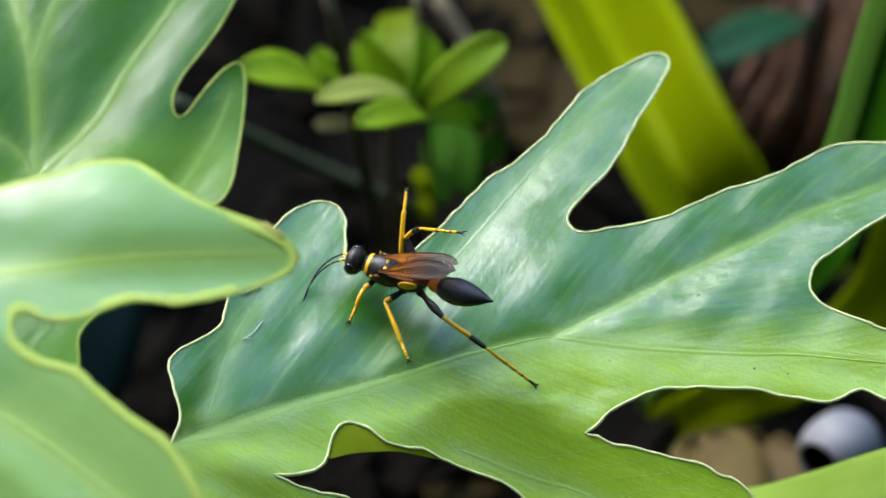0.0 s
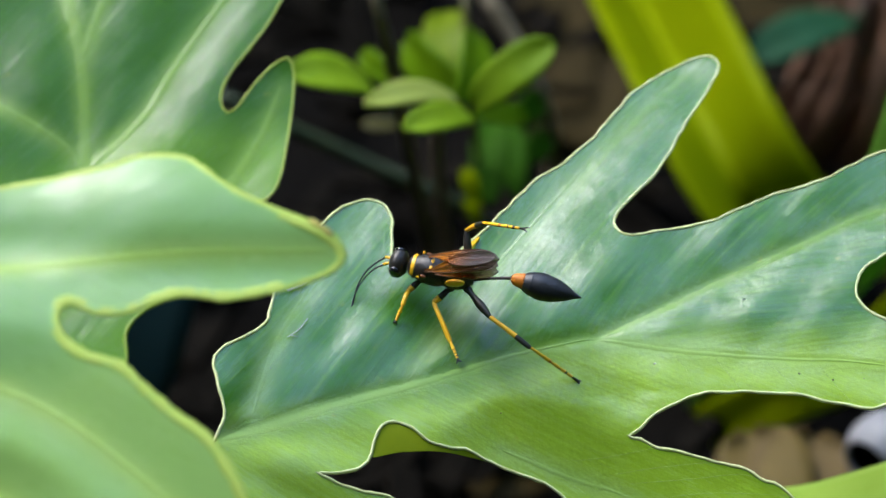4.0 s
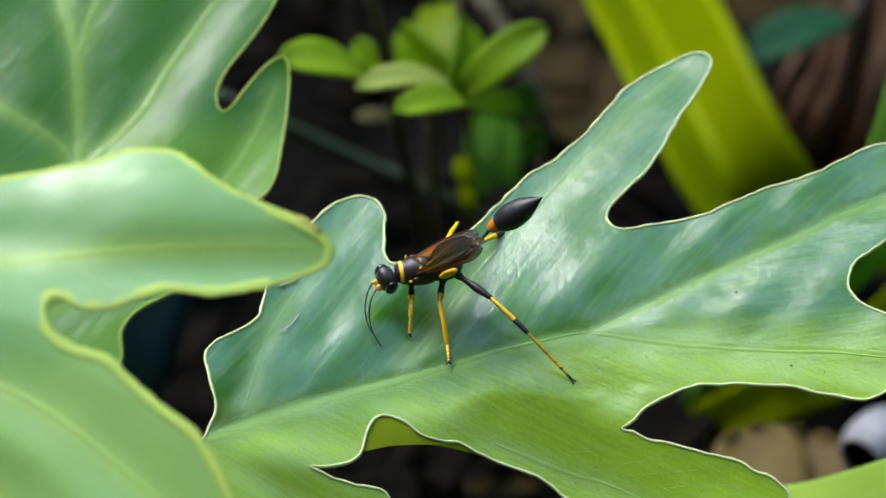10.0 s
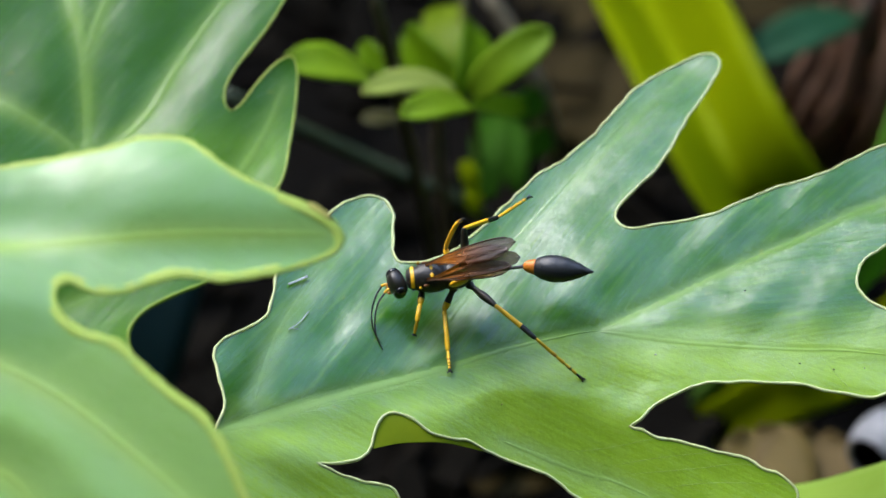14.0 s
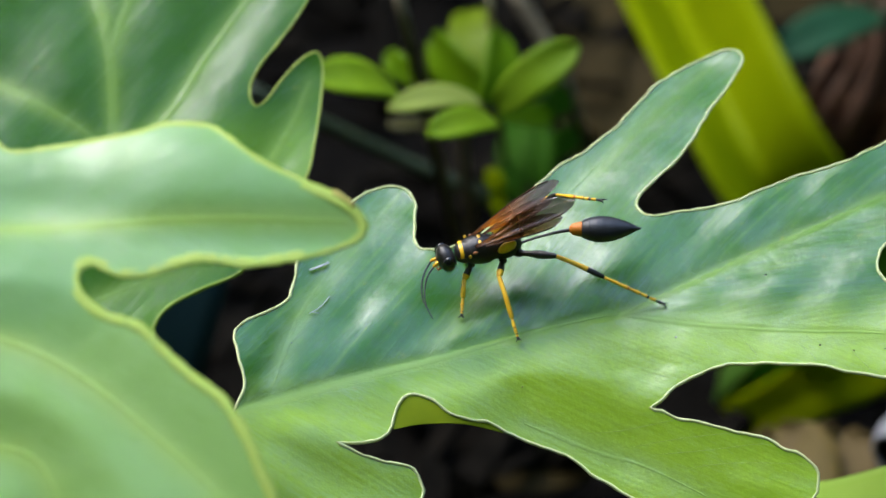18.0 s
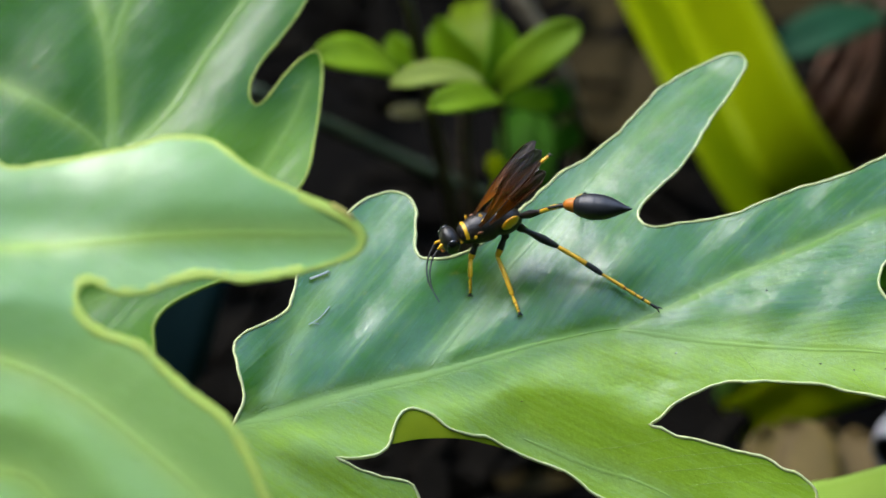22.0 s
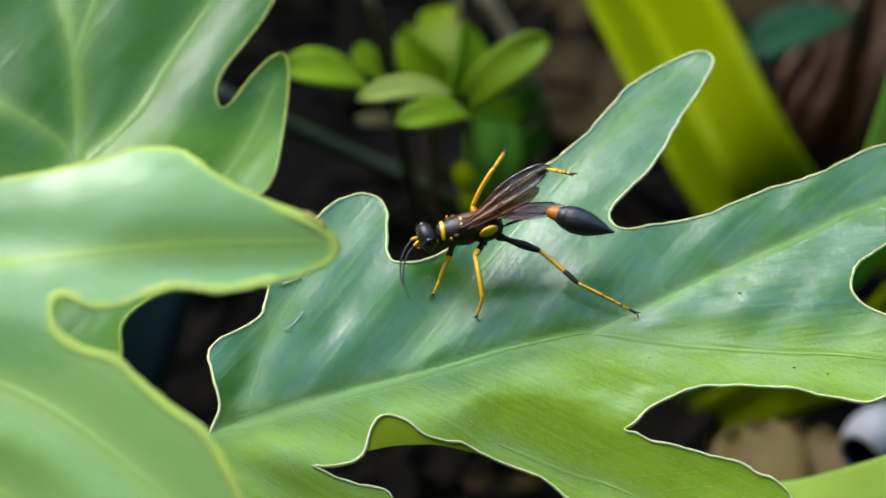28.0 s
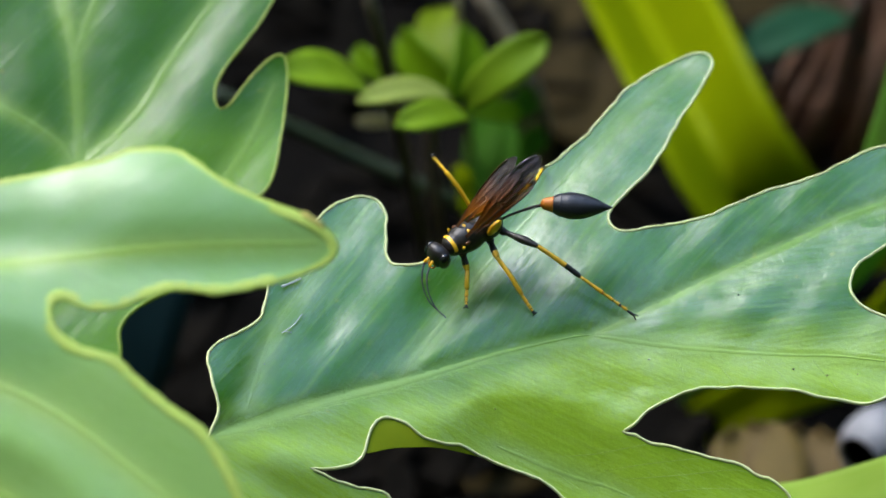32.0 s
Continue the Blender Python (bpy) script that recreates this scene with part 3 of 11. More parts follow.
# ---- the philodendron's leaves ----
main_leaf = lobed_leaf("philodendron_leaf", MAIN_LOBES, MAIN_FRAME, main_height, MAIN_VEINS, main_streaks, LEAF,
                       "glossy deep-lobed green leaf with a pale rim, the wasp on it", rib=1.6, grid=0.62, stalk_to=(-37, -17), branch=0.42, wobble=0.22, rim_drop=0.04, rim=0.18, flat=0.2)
front_leaf = lobed_leaf("philodendron_leaf", FRONT_LOBES, FRONT_FRAME, front_height, FRONT_VEINS, front_streaks, LEAF_FRONT,
                        "light green lobed leaf with a broad pale rim", rim=0.62, rib=1.1, flat=0.1, taper=0.6, edge=FRONT_RIM, stalk_to=(-22, -12))
front_leaf.scale = (0.96,) * 3
back_leaf = lobed_leaf("philodendron_leaf", BACK_LOBES, BACK_FRAME, back_height, BACK_VEINS, back_streaks, LEAF_BACK,
                       "dark green lobed leaf with thick pale ribs", rim=0.16, edge=BACK_RIM, rib=1.5, taper=0.35, stalk_to=(-12, -12))


def speck_mesh(x, y, z, size):
    """A small lump in millimetres on the blade."""
    rng = random.Random(int(100 * (x + 50)))
    verts, faces = [], []
    for i, (k, lift) in enumerate(((1.0, -0.05), (0.75, 0.35), (0.05, 0.5))):
        for j in range(8):
            a = 2 * math.pi * j / 8
            r = size * k * rng.uniform(0.75, 1.25)
            verts.append(0.001 * Vector((x + 1.3 * r * math.cos(a), y + r * math.sin(a), z + size * lift)))
    for i in range(2):
        for j in range(8):
            faces.append((8 * i + j, 8 * i + (j + 1) % 8, 8 * i + 8 + (j + 1) % 8, 8 * i + 8 + j))
    faces.append(tuple(range(16, 24)))
    return verts, faces


def folded_edge(parent, rim_line, inner_line, height, veins, streaks, material, label):
    """A flap of blade that curls under along a stretch of the rim."""
    ring = [tuple(p)[:2] for p in spline(rim_line, 0.8)] + [tuple(p)[:2] for p in spline(inner_line, 0.8)][::-1]
    return blade_mesh("folded_edge", ring, lambda u, v: height(u, v) - 0.07, veins, streaks, material, parent, 0.8, 0.1, label)


folded_edge(main_leaf, [(-21.80, -14.38, -0.32), (-21.38, -12.33, 0.12), (-20.59, -10.80, 0.37), (-19.36, -10.06, 0.26), (-17.39, -10.69, -0.25), (-15.54, -11.93, -1.05), (-13.08, -12.29, -1.86), (-11.53, -12.11, -2.26), (-9.37, -12.77, -3.16)],
            [(-21.49, -14.47, -0.41), (-19.84, -13.88, -0.65), (-18.61, -13.54, -0.84), (-17.38, -13.32, -1.06), (-14.92, -12.92, -1.57), (-13.08, -12.82, -2.06), (-11.53, -12.87, -2.55), (-10.48, -12.88, -2.88), (-9.37, -12.95, -3.22)], main_height, MAIN_VEINS, main_streaks, UNDERSIDE,
            "rolled-under edge showing the yellow-green underside")
# a lobe of another leaf that shows in the notch of the front leaf
NOTCH_LOBES = {"lobe": [(8.8, 7.3), (9.0, 4.6), (7.6, 3.2), (4.1, 1.3), (1.2, -0.6), (-0.3, -3.0), (-0.3, -6.6), (-3.9, -8.2), (-8.6, -5.3), (-10.6, 1.3), (-7.8, 6.0), (-0.2, 7.7)]}
NOTCH_FRAME = Matrix(((1, 0, 0, -0.03312), (0, 0.84805, -0.52992, -0.03235), (0, 0.52992, 0.84805, 0.13197), (0, 0, 0, 1)))
NOTCH_VEINS = [[(-9.3, -1.3), (-4.2, 1.3), (0.5, 3.3), (5.8, 4.6)]]


def notch_height(u, v):
    d = abs(vein_place(u, v, NOTCH_VEINS)[0])
    return 0.5 * (1 - math.exp(-d * d / 8)) - 0.02 * max(0, u - 3) ** 2


lobed_leaf("philodendron_leaf", NOTCH_LOBES, NOTCH_FRAME, notch_height, NOTCH_VEINS, back_streaks, LEAF_BACK,
           "small green lobed leaf tucked under the light green leaf", rim=0.22, edge=NOTCH_RIM, rib=0.6, stalk_to=(-8, -1))

v, f = tube([0.001 * Vector(p) for p in spline([(13.61, 11.06, 1.69), (14.42, 10.58, 1.62), (15.24, 10.05, 1.49), (15.82, 9.59, 1.36)], 0.5)], 0.0003, 8, False, 0.4)
link_mesh("blemish", v, f, BLEMISH, front_leaf, "small brown blemish on the rim")

# fine side veins of the lower lobes, and specks of dirt on the blade
for line in (
    [(-1.01, -12.44, -4.01), (4.86, -11.99, -3.79), (9.31, -11.54, -3.13)],
    [(4.24, -13.82, -4.72), (9.79, -13.40, -4.01), (15.64, -13.15, -3.47)],
    [(6.39, -14.79, -4.93), (12.24, -14.72, -4.47), (18.40, -14.50, -3.89), (21.46, -15.48, -4.08)],
    [(10.07, -16.36, -5.33), (15.93, -16.17, -4.94), (23.90, -16.85, -4.56)],
    [(11.19, -0.87, -0.04), (12.70, -2.76, -0.35), (13.11, -4.60, -0.73)],
    [(15.83, -1.49, -0.02), (17.65, -3.81, -0.46), (18.55, -5.17, -0.76)],
    [(21.40, -2.00, 0.07), (23.83, -4.31, -0.27), (24.72, -5.62, -0.54)],
    [(27.28, -2.56, 0.13), (29.06, -5.06, -0.25), (30.56, -6.88, -0.66)],
    [(-6.27, -11.45, -3.15), (-2.57, -13.20, -4.20), (1.75, -15.74, -5.61)],
):
    rib_mesh("veinlet", spline(line, 0.8), 0.09, main_height, MAIN_VEINS, main_streaks, VEINLET, main_leaf, 0.5)
for (x, y, z), size, mat in zip([(25.14, -3.75, -0.09), (28.77, -4.54, -0.14), (32.18, -4.43, -0.08), (19.34, 5.78, 0.38), (-7.63, -7.89, -1.59), (-2.54, -6.92, -1.60)], (0.12, 0.10, 0.08, 0.12, 0.09, 0.07), (SOIL,) * 6):
    link_mesh("speck", *speck_mesh(x, y, z, size), mat, main_leaf, "dark speck of dirt")
for (x, y, z), size in zip([(9.30, -2.27, -0.30), (18.40, -14.08, -3.63), (4.15, -8.24, -2.30), (-32.80, -5.35, 3.52), (-21.47, 1.96, 1.55)], (0.11, 0.12, 0.07, 0.06, 0.05)):
    link_mesh("speck", *speck_mesh(x, y, z, size), WHITE, main_leaf, "white speck")
for (line, r) in zip(([(-31.15, 5.50, 2.67), (-29.80, 6.47, 2.25), (-29.07, 7.07, 2.04)], [(-31.04, -0.83, 2.89), (-29.83, 0.36, 2.57), (-28.86, 2.05, 2.30)], [(-30.74, -0.55, 2.81), (-29.93, -0.59, 2.64)]), (0.00016, 0.00007, 0.00006)):
    v, f = tube([0.001 * Vector(p) for p in spline(line, 0.5)], r, 6, False, 0.15)
    link_mesh("scratch", v, f, SMEAR, main_leaf, "dried whitish smear")


# ---- plants and litter round the leaf ----
def spoon_leaf(parent, base, tip, width, face, material, bend=0.12, name="leaf", label=""):
    """A spoon-shaped leaf with a folded midline from base to tip, its upper side turned to face."""
    base, tip = Vector(base), Vector(tip)
    way = tip - base
    size = way.length
    x = way.normalized()
    z = (Vector(face) - Vector(face).dot(x) * x).normalized()
    y = z.cross(x)
    verts, faces, rows, cols = [], [], 14, 7
    for i in range(rows):
        s = i / (rows - 1)
        half = width * 0.5 * max(0.07, math.sqrt(max(0, 1 - ((0.6 - s) / (0.62 if s < 0.6 else 0.405)) ** 2)))
        for j in range(cols):
            k = 2 * j / (cols - 1) - 1
            lift = -bend * size * (2 * s - 1) ** 2 + 0.08 * width * k * k + 0.03 * width * math.sin(5 * s + 2 * k)
            verts.append(base + x * s * size + y * k * half + z * lift)
    for i in range(rows - 1):
        for j in range(cols - 1):
            c = i * cols + j
            faces.append((c, c + 1, c + cols + 1, c + cols))
    ob = link_mesh(name, verts, faces, material, parent, label)
    solid = ob.modifiers.new("thickness", "SOLIDIFY")
    solid.thickness, solid.offset = 0.0004, 0
    return ob


def stalk(parent, points, r0, r1, material, name="stem", label=""):
    line = spline(points, 0.004)
    n = len(line)
    radii = [r0 + (r1 - r0) * i / (n - 1) for i in range(n)]
    v, f = tube(line, radii, 8, False, 1.0, (0.2, 1, 0.1))
    return link_mesh(name, v, f, material, parent, label)


def strap_leaf(name, points, width, fold, face, material, label, category="strap leaf", twist=0.0):
    """A long strap-shaped blade with a keeled middle along the points."""
    thing = empty(name, Matrix.Translation(points[0]), label, category)
    base = Vector(points[0])
    line = [Vector(p) - base for p in spline(points, 0.004)]
    n, cols, verts, faces = len(line), 9, [], []
    for i, p in enumerate(line):
        way = (line[min(n - 1, i + 1)] - line[max(0, i - 1)]).normalized()
        z = Vector(face) - Vector(face).dot(way) * way
        z = (Matrix.Rotation(twist * i / n, 3, way) @ z).normalized()
        y = z.cross(way)
        w = width * (1 if not isinstance(width, tuple) else 0) if not isinstance(width, tuple) else width[0] + (width[1] - width[0]) * i / (n - 1)
        for j in range(cols):
            k = 2 * j / (cols - 1) - 1
            verts.append(p + y * k * w * 0.5 + z * (fold * w * abs(k) - 0.04 * w * k * k))
    for i in range(n - 1):
        for j in range(cols - 1):
            c = i * cols + j
            faces.append((c, c + 1, c + cols + 1, c + cols))
    ob = link_mesh("blade", verts, faces, material, thing)
    solid = ob.modifiers.new("thickness", "SOLIDIFY")
    solid.thickness, solid.offset = 0.0009, 0
    v, f = tube([p + Vector(face).normalized() * -0.0004 for p in line], 0.0007, 8)
    link_mesh("keel", v, f, material, thing, "raised keel along the middle")
    return thing


# the soil: one sheet, lumpy near by, level far off
def ground_sheet():
    steps = [-30, -12, -5, -2, -1, -0.6] + [-0.4 + 0.012 * i for i in range(68)] + [0.6, 1, 2, 5, 12, 30]
    verts, faces, n = [], [], len(steps)
    for a in steps:
        for b in steps:
            near = max(0, 1 - max(abs(a), abs(b)) / 0.5)
            bump = 0.010 * noise.noise((a * 22, b * 22, 0)) + 0.005 * noise.noise((a * 70, b * 70, 3))
            verts.append((a, b + 0.2, bump * min(1, 2 * near) - 0.004))
    for i in range(n - 1):
        for j in range(n - 1):
            c = i * n + j
            faces.append((c, c + n, c + n + 1, c + 1))
    return tagged(link_mesh("ground", verts, faces, SOIL), "garden soil, its near-black colour standing in for shade", "soil", kind="structure")


ground_sheet()


def unseen_wall(name, a, b, high):
    """A plain dark green wall from a to b, added out of view to block low sky."""
    a, b = Vector((*a, 0)), Vector((*b, 0))
    side = (b - a).cross(Vector((0, 0, 1))).normalized() * 0.06
    verts = [a + side, b + side, b - side, a - side]
    verts = [Vector((p.x, p.y, -0.02)) for p in verts] + [Vector((p.x, p.y, high)) for p in verts]
    faces = [(3, 2, 1, 0), (4, 5, 6, 7), (0, 1, 5, 4), (1, 2, 6, 5), (2, 3, 7, 6), (3, 0, 4, 7)]
    return tagged(link_mesh(name, verts, faces, WALL_GREEN, smooth=False), "unseen plain dark green wall, added to block sky light", "wall", kind="structure")


# Added walls out of view; the tall south one darkens the leaf's lower reflections.
unseen_wall("wall_south", (-1.6, -1.3), (1.6, -1.3), 4.4)
unseen_wall("wall_north", (1.6, 1.6), (-1.6, 1.6), 1.9)
unseen_wall("wall_west", (-1.66, 1.6), (-1.66, -1.3), 1.9)
unseen_wall("wall_east", (1.66, -1.3), (1.66, 1.6), 1.9)

def mulch_bed():
    rng = random.Random(11)
    verts, faces = [], []
    for _ in range(600):
        x, y = rng.uniform(-0.16, 0.16), rng.uniform(0.02, 0.46)
        long, wide, a = rng.uniform(0.006, 0.028), rng.uniform(0.002, 0.007), rng.uniform(0, math.pi)
        turn = Euler((rng.uniform(-0.5, 0.5), rng.uniform(-0.5, 0.5), a)).to_matrix()
        c = len(verts)
        at = Vector((x, y, rng.uniform(0.0, 0.008)))
        for sx, sy, sz in ((-1, -1, -1), (1, -0.7, -1), (1, 0.8, -1), (-1, 1, -1), (-0.9, -0.8, 1), (0.9, -0.5, 1), (0.8, 0.7, 1), (-0.9, 0.9, 1)):
            verts.append(at + turn @ Vector((sx * long / 2, sy * wide / 2, sz * 0.0007)))
        faces += [tuple(c + i for i in f) for f in ((3, 2, 1, 0), (4, 5, 6, 7), (0, 1, 5, 4), (1, 2, 6, 5), (2, 3, 7, 6), (3, 0, 4, 7))]
    return tagged(link_mesh("mulch", verts, faces, MULCH, smooth=False), "rotting bark and leaf mulch on soil, darkened to stand for shade", "mulch", kind="stuff")


mulch_bed()

# a low shoot with bright rounded leaves
SHOOT_BASE = Vector((0.0042, 0.1683, 0.0114))
shoot = empty("shrub_shoot", Matrix.Translation((SHOOT_BASE.x, SHOOT_BASE.y, 0)), "young shoot with rounded bright green leaves on thin brown stems", "plant")
ROOT = Vector((SHOOT_BASE.x, SHOOT_BASE.y, 0))


for pts, r0, r1, mat in (
    ([(0.0000, 0.1900, -0.0050), (-0.0032, 0.1575, 0.0329), (-0.0056, 0.1373, 0.0579), (-0.0070, 0.1280, 0.0717), (-0.0084, 0.1226, 0.0823), (-0.0099, 0.1213, 0.0901)], 0.0011, 0.0009, STEM),
    ([(0.0060, 0.2000, -0.0050), (0.0044, 0.1584, 0.0343), (0.0040, 0.1505, 0.0506), (0.0030, 0.1479, 0.0601), (0.0024, 0.1500, 0.0679), (0.0022, 0.1534, 0.0737)], 0.0006, 0.0005, DRY_STEM),
    ([(0.0010, 0.2000, -0.0050), (-0.0005, 0.1662, 0.0279), (-0.0015, 0.1457, 0.0524), (-0.0011, 0.1404, 0.0633)], 0.0009, 0.0008, STEM),
    ([(0.0140, 0.2150, -0.0050), (0.0156, 0.1895, 0.0282), (0.0134, 0.1853, 0.0409), (0.0096, 0.1890, 0.0474), (0.0051, 0.1925, 0.0535)], 0.0013, 0.0012, STEM),
):
    stalk(shoot, [Vector(p) - ROOT for p in pts], r0, r1, mat)
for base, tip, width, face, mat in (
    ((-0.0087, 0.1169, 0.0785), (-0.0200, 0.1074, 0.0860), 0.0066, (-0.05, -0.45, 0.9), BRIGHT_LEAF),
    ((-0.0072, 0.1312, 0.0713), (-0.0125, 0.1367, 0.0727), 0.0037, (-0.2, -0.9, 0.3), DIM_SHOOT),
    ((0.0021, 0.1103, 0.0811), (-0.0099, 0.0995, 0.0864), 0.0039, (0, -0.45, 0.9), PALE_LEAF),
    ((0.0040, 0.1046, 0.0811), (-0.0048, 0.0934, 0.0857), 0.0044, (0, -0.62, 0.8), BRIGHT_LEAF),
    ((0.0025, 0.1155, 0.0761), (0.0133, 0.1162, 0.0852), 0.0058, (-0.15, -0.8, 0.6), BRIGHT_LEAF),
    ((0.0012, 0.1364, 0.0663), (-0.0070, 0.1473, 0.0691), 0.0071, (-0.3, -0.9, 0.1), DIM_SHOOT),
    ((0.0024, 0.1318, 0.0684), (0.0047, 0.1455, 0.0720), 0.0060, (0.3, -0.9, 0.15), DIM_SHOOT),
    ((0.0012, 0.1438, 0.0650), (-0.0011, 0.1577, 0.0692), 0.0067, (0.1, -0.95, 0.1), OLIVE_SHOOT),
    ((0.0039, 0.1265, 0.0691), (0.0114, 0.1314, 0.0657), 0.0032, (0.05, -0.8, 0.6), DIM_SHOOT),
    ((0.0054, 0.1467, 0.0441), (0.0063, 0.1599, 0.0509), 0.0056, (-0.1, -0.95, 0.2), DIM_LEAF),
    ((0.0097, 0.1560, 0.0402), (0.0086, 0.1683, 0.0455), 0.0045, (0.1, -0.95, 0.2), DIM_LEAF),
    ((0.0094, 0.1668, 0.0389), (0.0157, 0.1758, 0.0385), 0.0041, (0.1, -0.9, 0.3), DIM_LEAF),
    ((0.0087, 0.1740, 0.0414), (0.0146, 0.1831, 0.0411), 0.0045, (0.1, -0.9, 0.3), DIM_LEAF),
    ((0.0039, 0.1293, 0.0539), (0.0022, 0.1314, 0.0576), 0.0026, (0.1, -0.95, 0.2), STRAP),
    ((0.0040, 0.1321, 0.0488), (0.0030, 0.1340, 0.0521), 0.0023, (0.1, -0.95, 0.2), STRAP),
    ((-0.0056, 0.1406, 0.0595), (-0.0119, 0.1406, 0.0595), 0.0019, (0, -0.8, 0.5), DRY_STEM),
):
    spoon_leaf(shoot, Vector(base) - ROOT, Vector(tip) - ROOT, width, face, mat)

# broad yellow-green strap leaves of a neighbouring clump
strap_leaf("strap_leaf", [(0.0600, 0.1900, -0.0040), (0.0524, 0.1872, 0.0042), (0.0428, 0.1774, 0.0273), (0.0362, 0.1933, 0.0347), (0.0300, 0.2222, 0.0348), (0.0270, 0.2390, 0.0340)], (0.0171, 0.0180), 0.7, (-0.1, -0.5, 0.85), STRAP,
           "broad yellow-green strap leaf with a keeled middle")
strap_leaf("strap_leaf", [(0.0360, 0.1700, -0.0040), (0.0542, 0.1047, 0.0614), (0.0580, 0.0932, 0.0814), (0.0600, 0.0891, 0.0943), (0.0619, 0.0848, 0.1069), (0.0634, 0.0835, 0.1147)], 0.0080, -0.45, (-0.2, -0.85, 0.5), STRAP_LIT,
           "narrow upright green strap leaf with a keeled middle")
strap_leaf("strap_leaf", [(-0.0100, 0.0600, -0.0040), (0.0296, 0.0300, 0.0620), (0.0422, 0.0192, 0.0733), (0.0511, 0.0105, 0.0822), (0.0589, 0.0048, 0.0883)], 0.0098, 0.08, (-0.1, -0.35, 0.93), STRAP_GREEN,
           "light green strap leaf bending low beside the lobed leaf")
strap_leaf("strap_leaf", [(0.0382, 0.1515, 0.0024), (0.0479, 0.1415, 0.0152), (0.0572, 0.1393, 0.0212), (0.0675, 0.1362, 0.0360), (0.0705, 0.1342, 0.0525)], 0.0085, 0.12, (-0.1, -0.85, 0.5), STRAP,
           "yellow-green strap leaf arching behind the lobed leaf")

# a shaded leaf, dead fibrous leaves and what lies on the soil
HERE = Vector((0.0665, 0.2277, 0.0))
shade_plant = empty("broad_leaf", Matrix.Translation(HERE), "bluish-green broad leaf, shade put into its dark colour", "leaf")
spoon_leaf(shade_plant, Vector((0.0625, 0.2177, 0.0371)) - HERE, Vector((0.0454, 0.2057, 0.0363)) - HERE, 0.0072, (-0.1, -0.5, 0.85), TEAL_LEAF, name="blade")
stalk(shade_plant, [Vector((0.004, 0.0, -0.004)), Vector((0.002, 0, 0.012)), Vector((0.0625, 0.2177, 0.0371)) - HERE], 0.001, 0.0007, GREEN_STEM, "stalk")

HERE = Vector((-0.0490, 0.1300, 0.0))
dusk_plant = empty("broad_leaf", Matrix.Translation(HERE), "leaf under the lobed leaves, deep shade put into its dark bluish colour", "leaf")
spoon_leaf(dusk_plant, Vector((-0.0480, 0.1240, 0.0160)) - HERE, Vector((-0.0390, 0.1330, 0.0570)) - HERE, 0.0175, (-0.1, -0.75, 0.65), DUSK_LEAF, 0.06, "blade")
stalk(dusk_plant, [Vector((0.0, 0.0, -0.004)), Vector((0.001, -0.003, 0.008)), Vector((-0.0480, 0.1240, 0.0160)) - HERE], 0.001, 0.0007, GREEN_STEM, "stalk")

HERE = Vector((0.0628, 0.2170, 0.0))
dead = empty("dead_leaf_bundle", Matrix.Translation(HERE), "hanging bundle of dry brown fibrous leaves", "dead leaves")
rng = random.Random(5)
for i in range(34):
    k = (i + rng.uniform(-0.4, 0.4)) / 33
    back = rng.uniform(0, 0.014)
    top = Vector((0.0603, 0.2243, 0.0386)).lerp(Vector((0.0741, 0.2154, 0.0432)), k) + Vector((0, 0.8 * back, 0))
    low = Vector((0.0511, 0.2164, 0.0148)).lerp(Vector((0.0698, 0.2096, 0.0131)), k) + Vector((0, back, 0))
    mid = top.lerp(low, 0.55) + Vector((rng.uniform(0.000, 0.003) * (1 - k), rng.uniform(-0.004, 0.002), rng.uniform(-0.002, 0.002)))
    foot = Vector((low.x - 0.002 * (1 - k), low.y + 0.012, 0.0))
    line = [Vector(p) - HERE for p in spline([top, mid, low, foot], 0.004)]
    v, f = tube(line, [0.0013 * (0.5 + rng.random()) * (1 - 0.4 * j / len(line)) for j in range(len(line))], 6, False, 0.45, (0.3, -1, 0.2))
    link_mesh("strip", v, f, DRY_PALE if i % 5 in (0, 2) else DRY, dead)

twig = empty("bare_stem", Matrix.Translation((0.0083, 0.2007, 0.0077)), "thin grey-green bare stem leaning over the soil", "stem")
HERE = Vector((0.0083, 0.2007, 0.0077))
stalk(twig, [Vector(p) - HERE for p in ((0.0105, 0.2085, 0.0012), (0.0013, 0.1769, 0.0264), (-0.0118, 0.1711, 0.0364), (-0.0226, 0.1649, 0.0456), (-0.0323, 0.1584, 0.0544))], 0.0012, 0.0010, GREEN_STEM)

HERE = Vector((0.0455, 0.0997, 0.0207))
fallen = empty("fallen_leaf", Matrix.Translation(HERE), "tan heart-shaped fallen leaf with a darker middle line", "dead leaf")
spoon_leaf(fallen, Vector((0.0458, 0.0988, 0.0212)) - HERE, Vector((0.0410, 0.1133, 0.0268)) - HERE, 0.0129, (0.05, -0.7, 0.7), TAN, 0.03, "blade")
spoon_leaf(fallen, Vector((0.0471, 0.1001, 0.0204)) - HERE, Vector((0.0502, 0.1128, 0.0266)) - HERE, 0.0157, (-0.08, -0.7, 0.7), TAN_DARK, 0.03, "blade", "browner half")

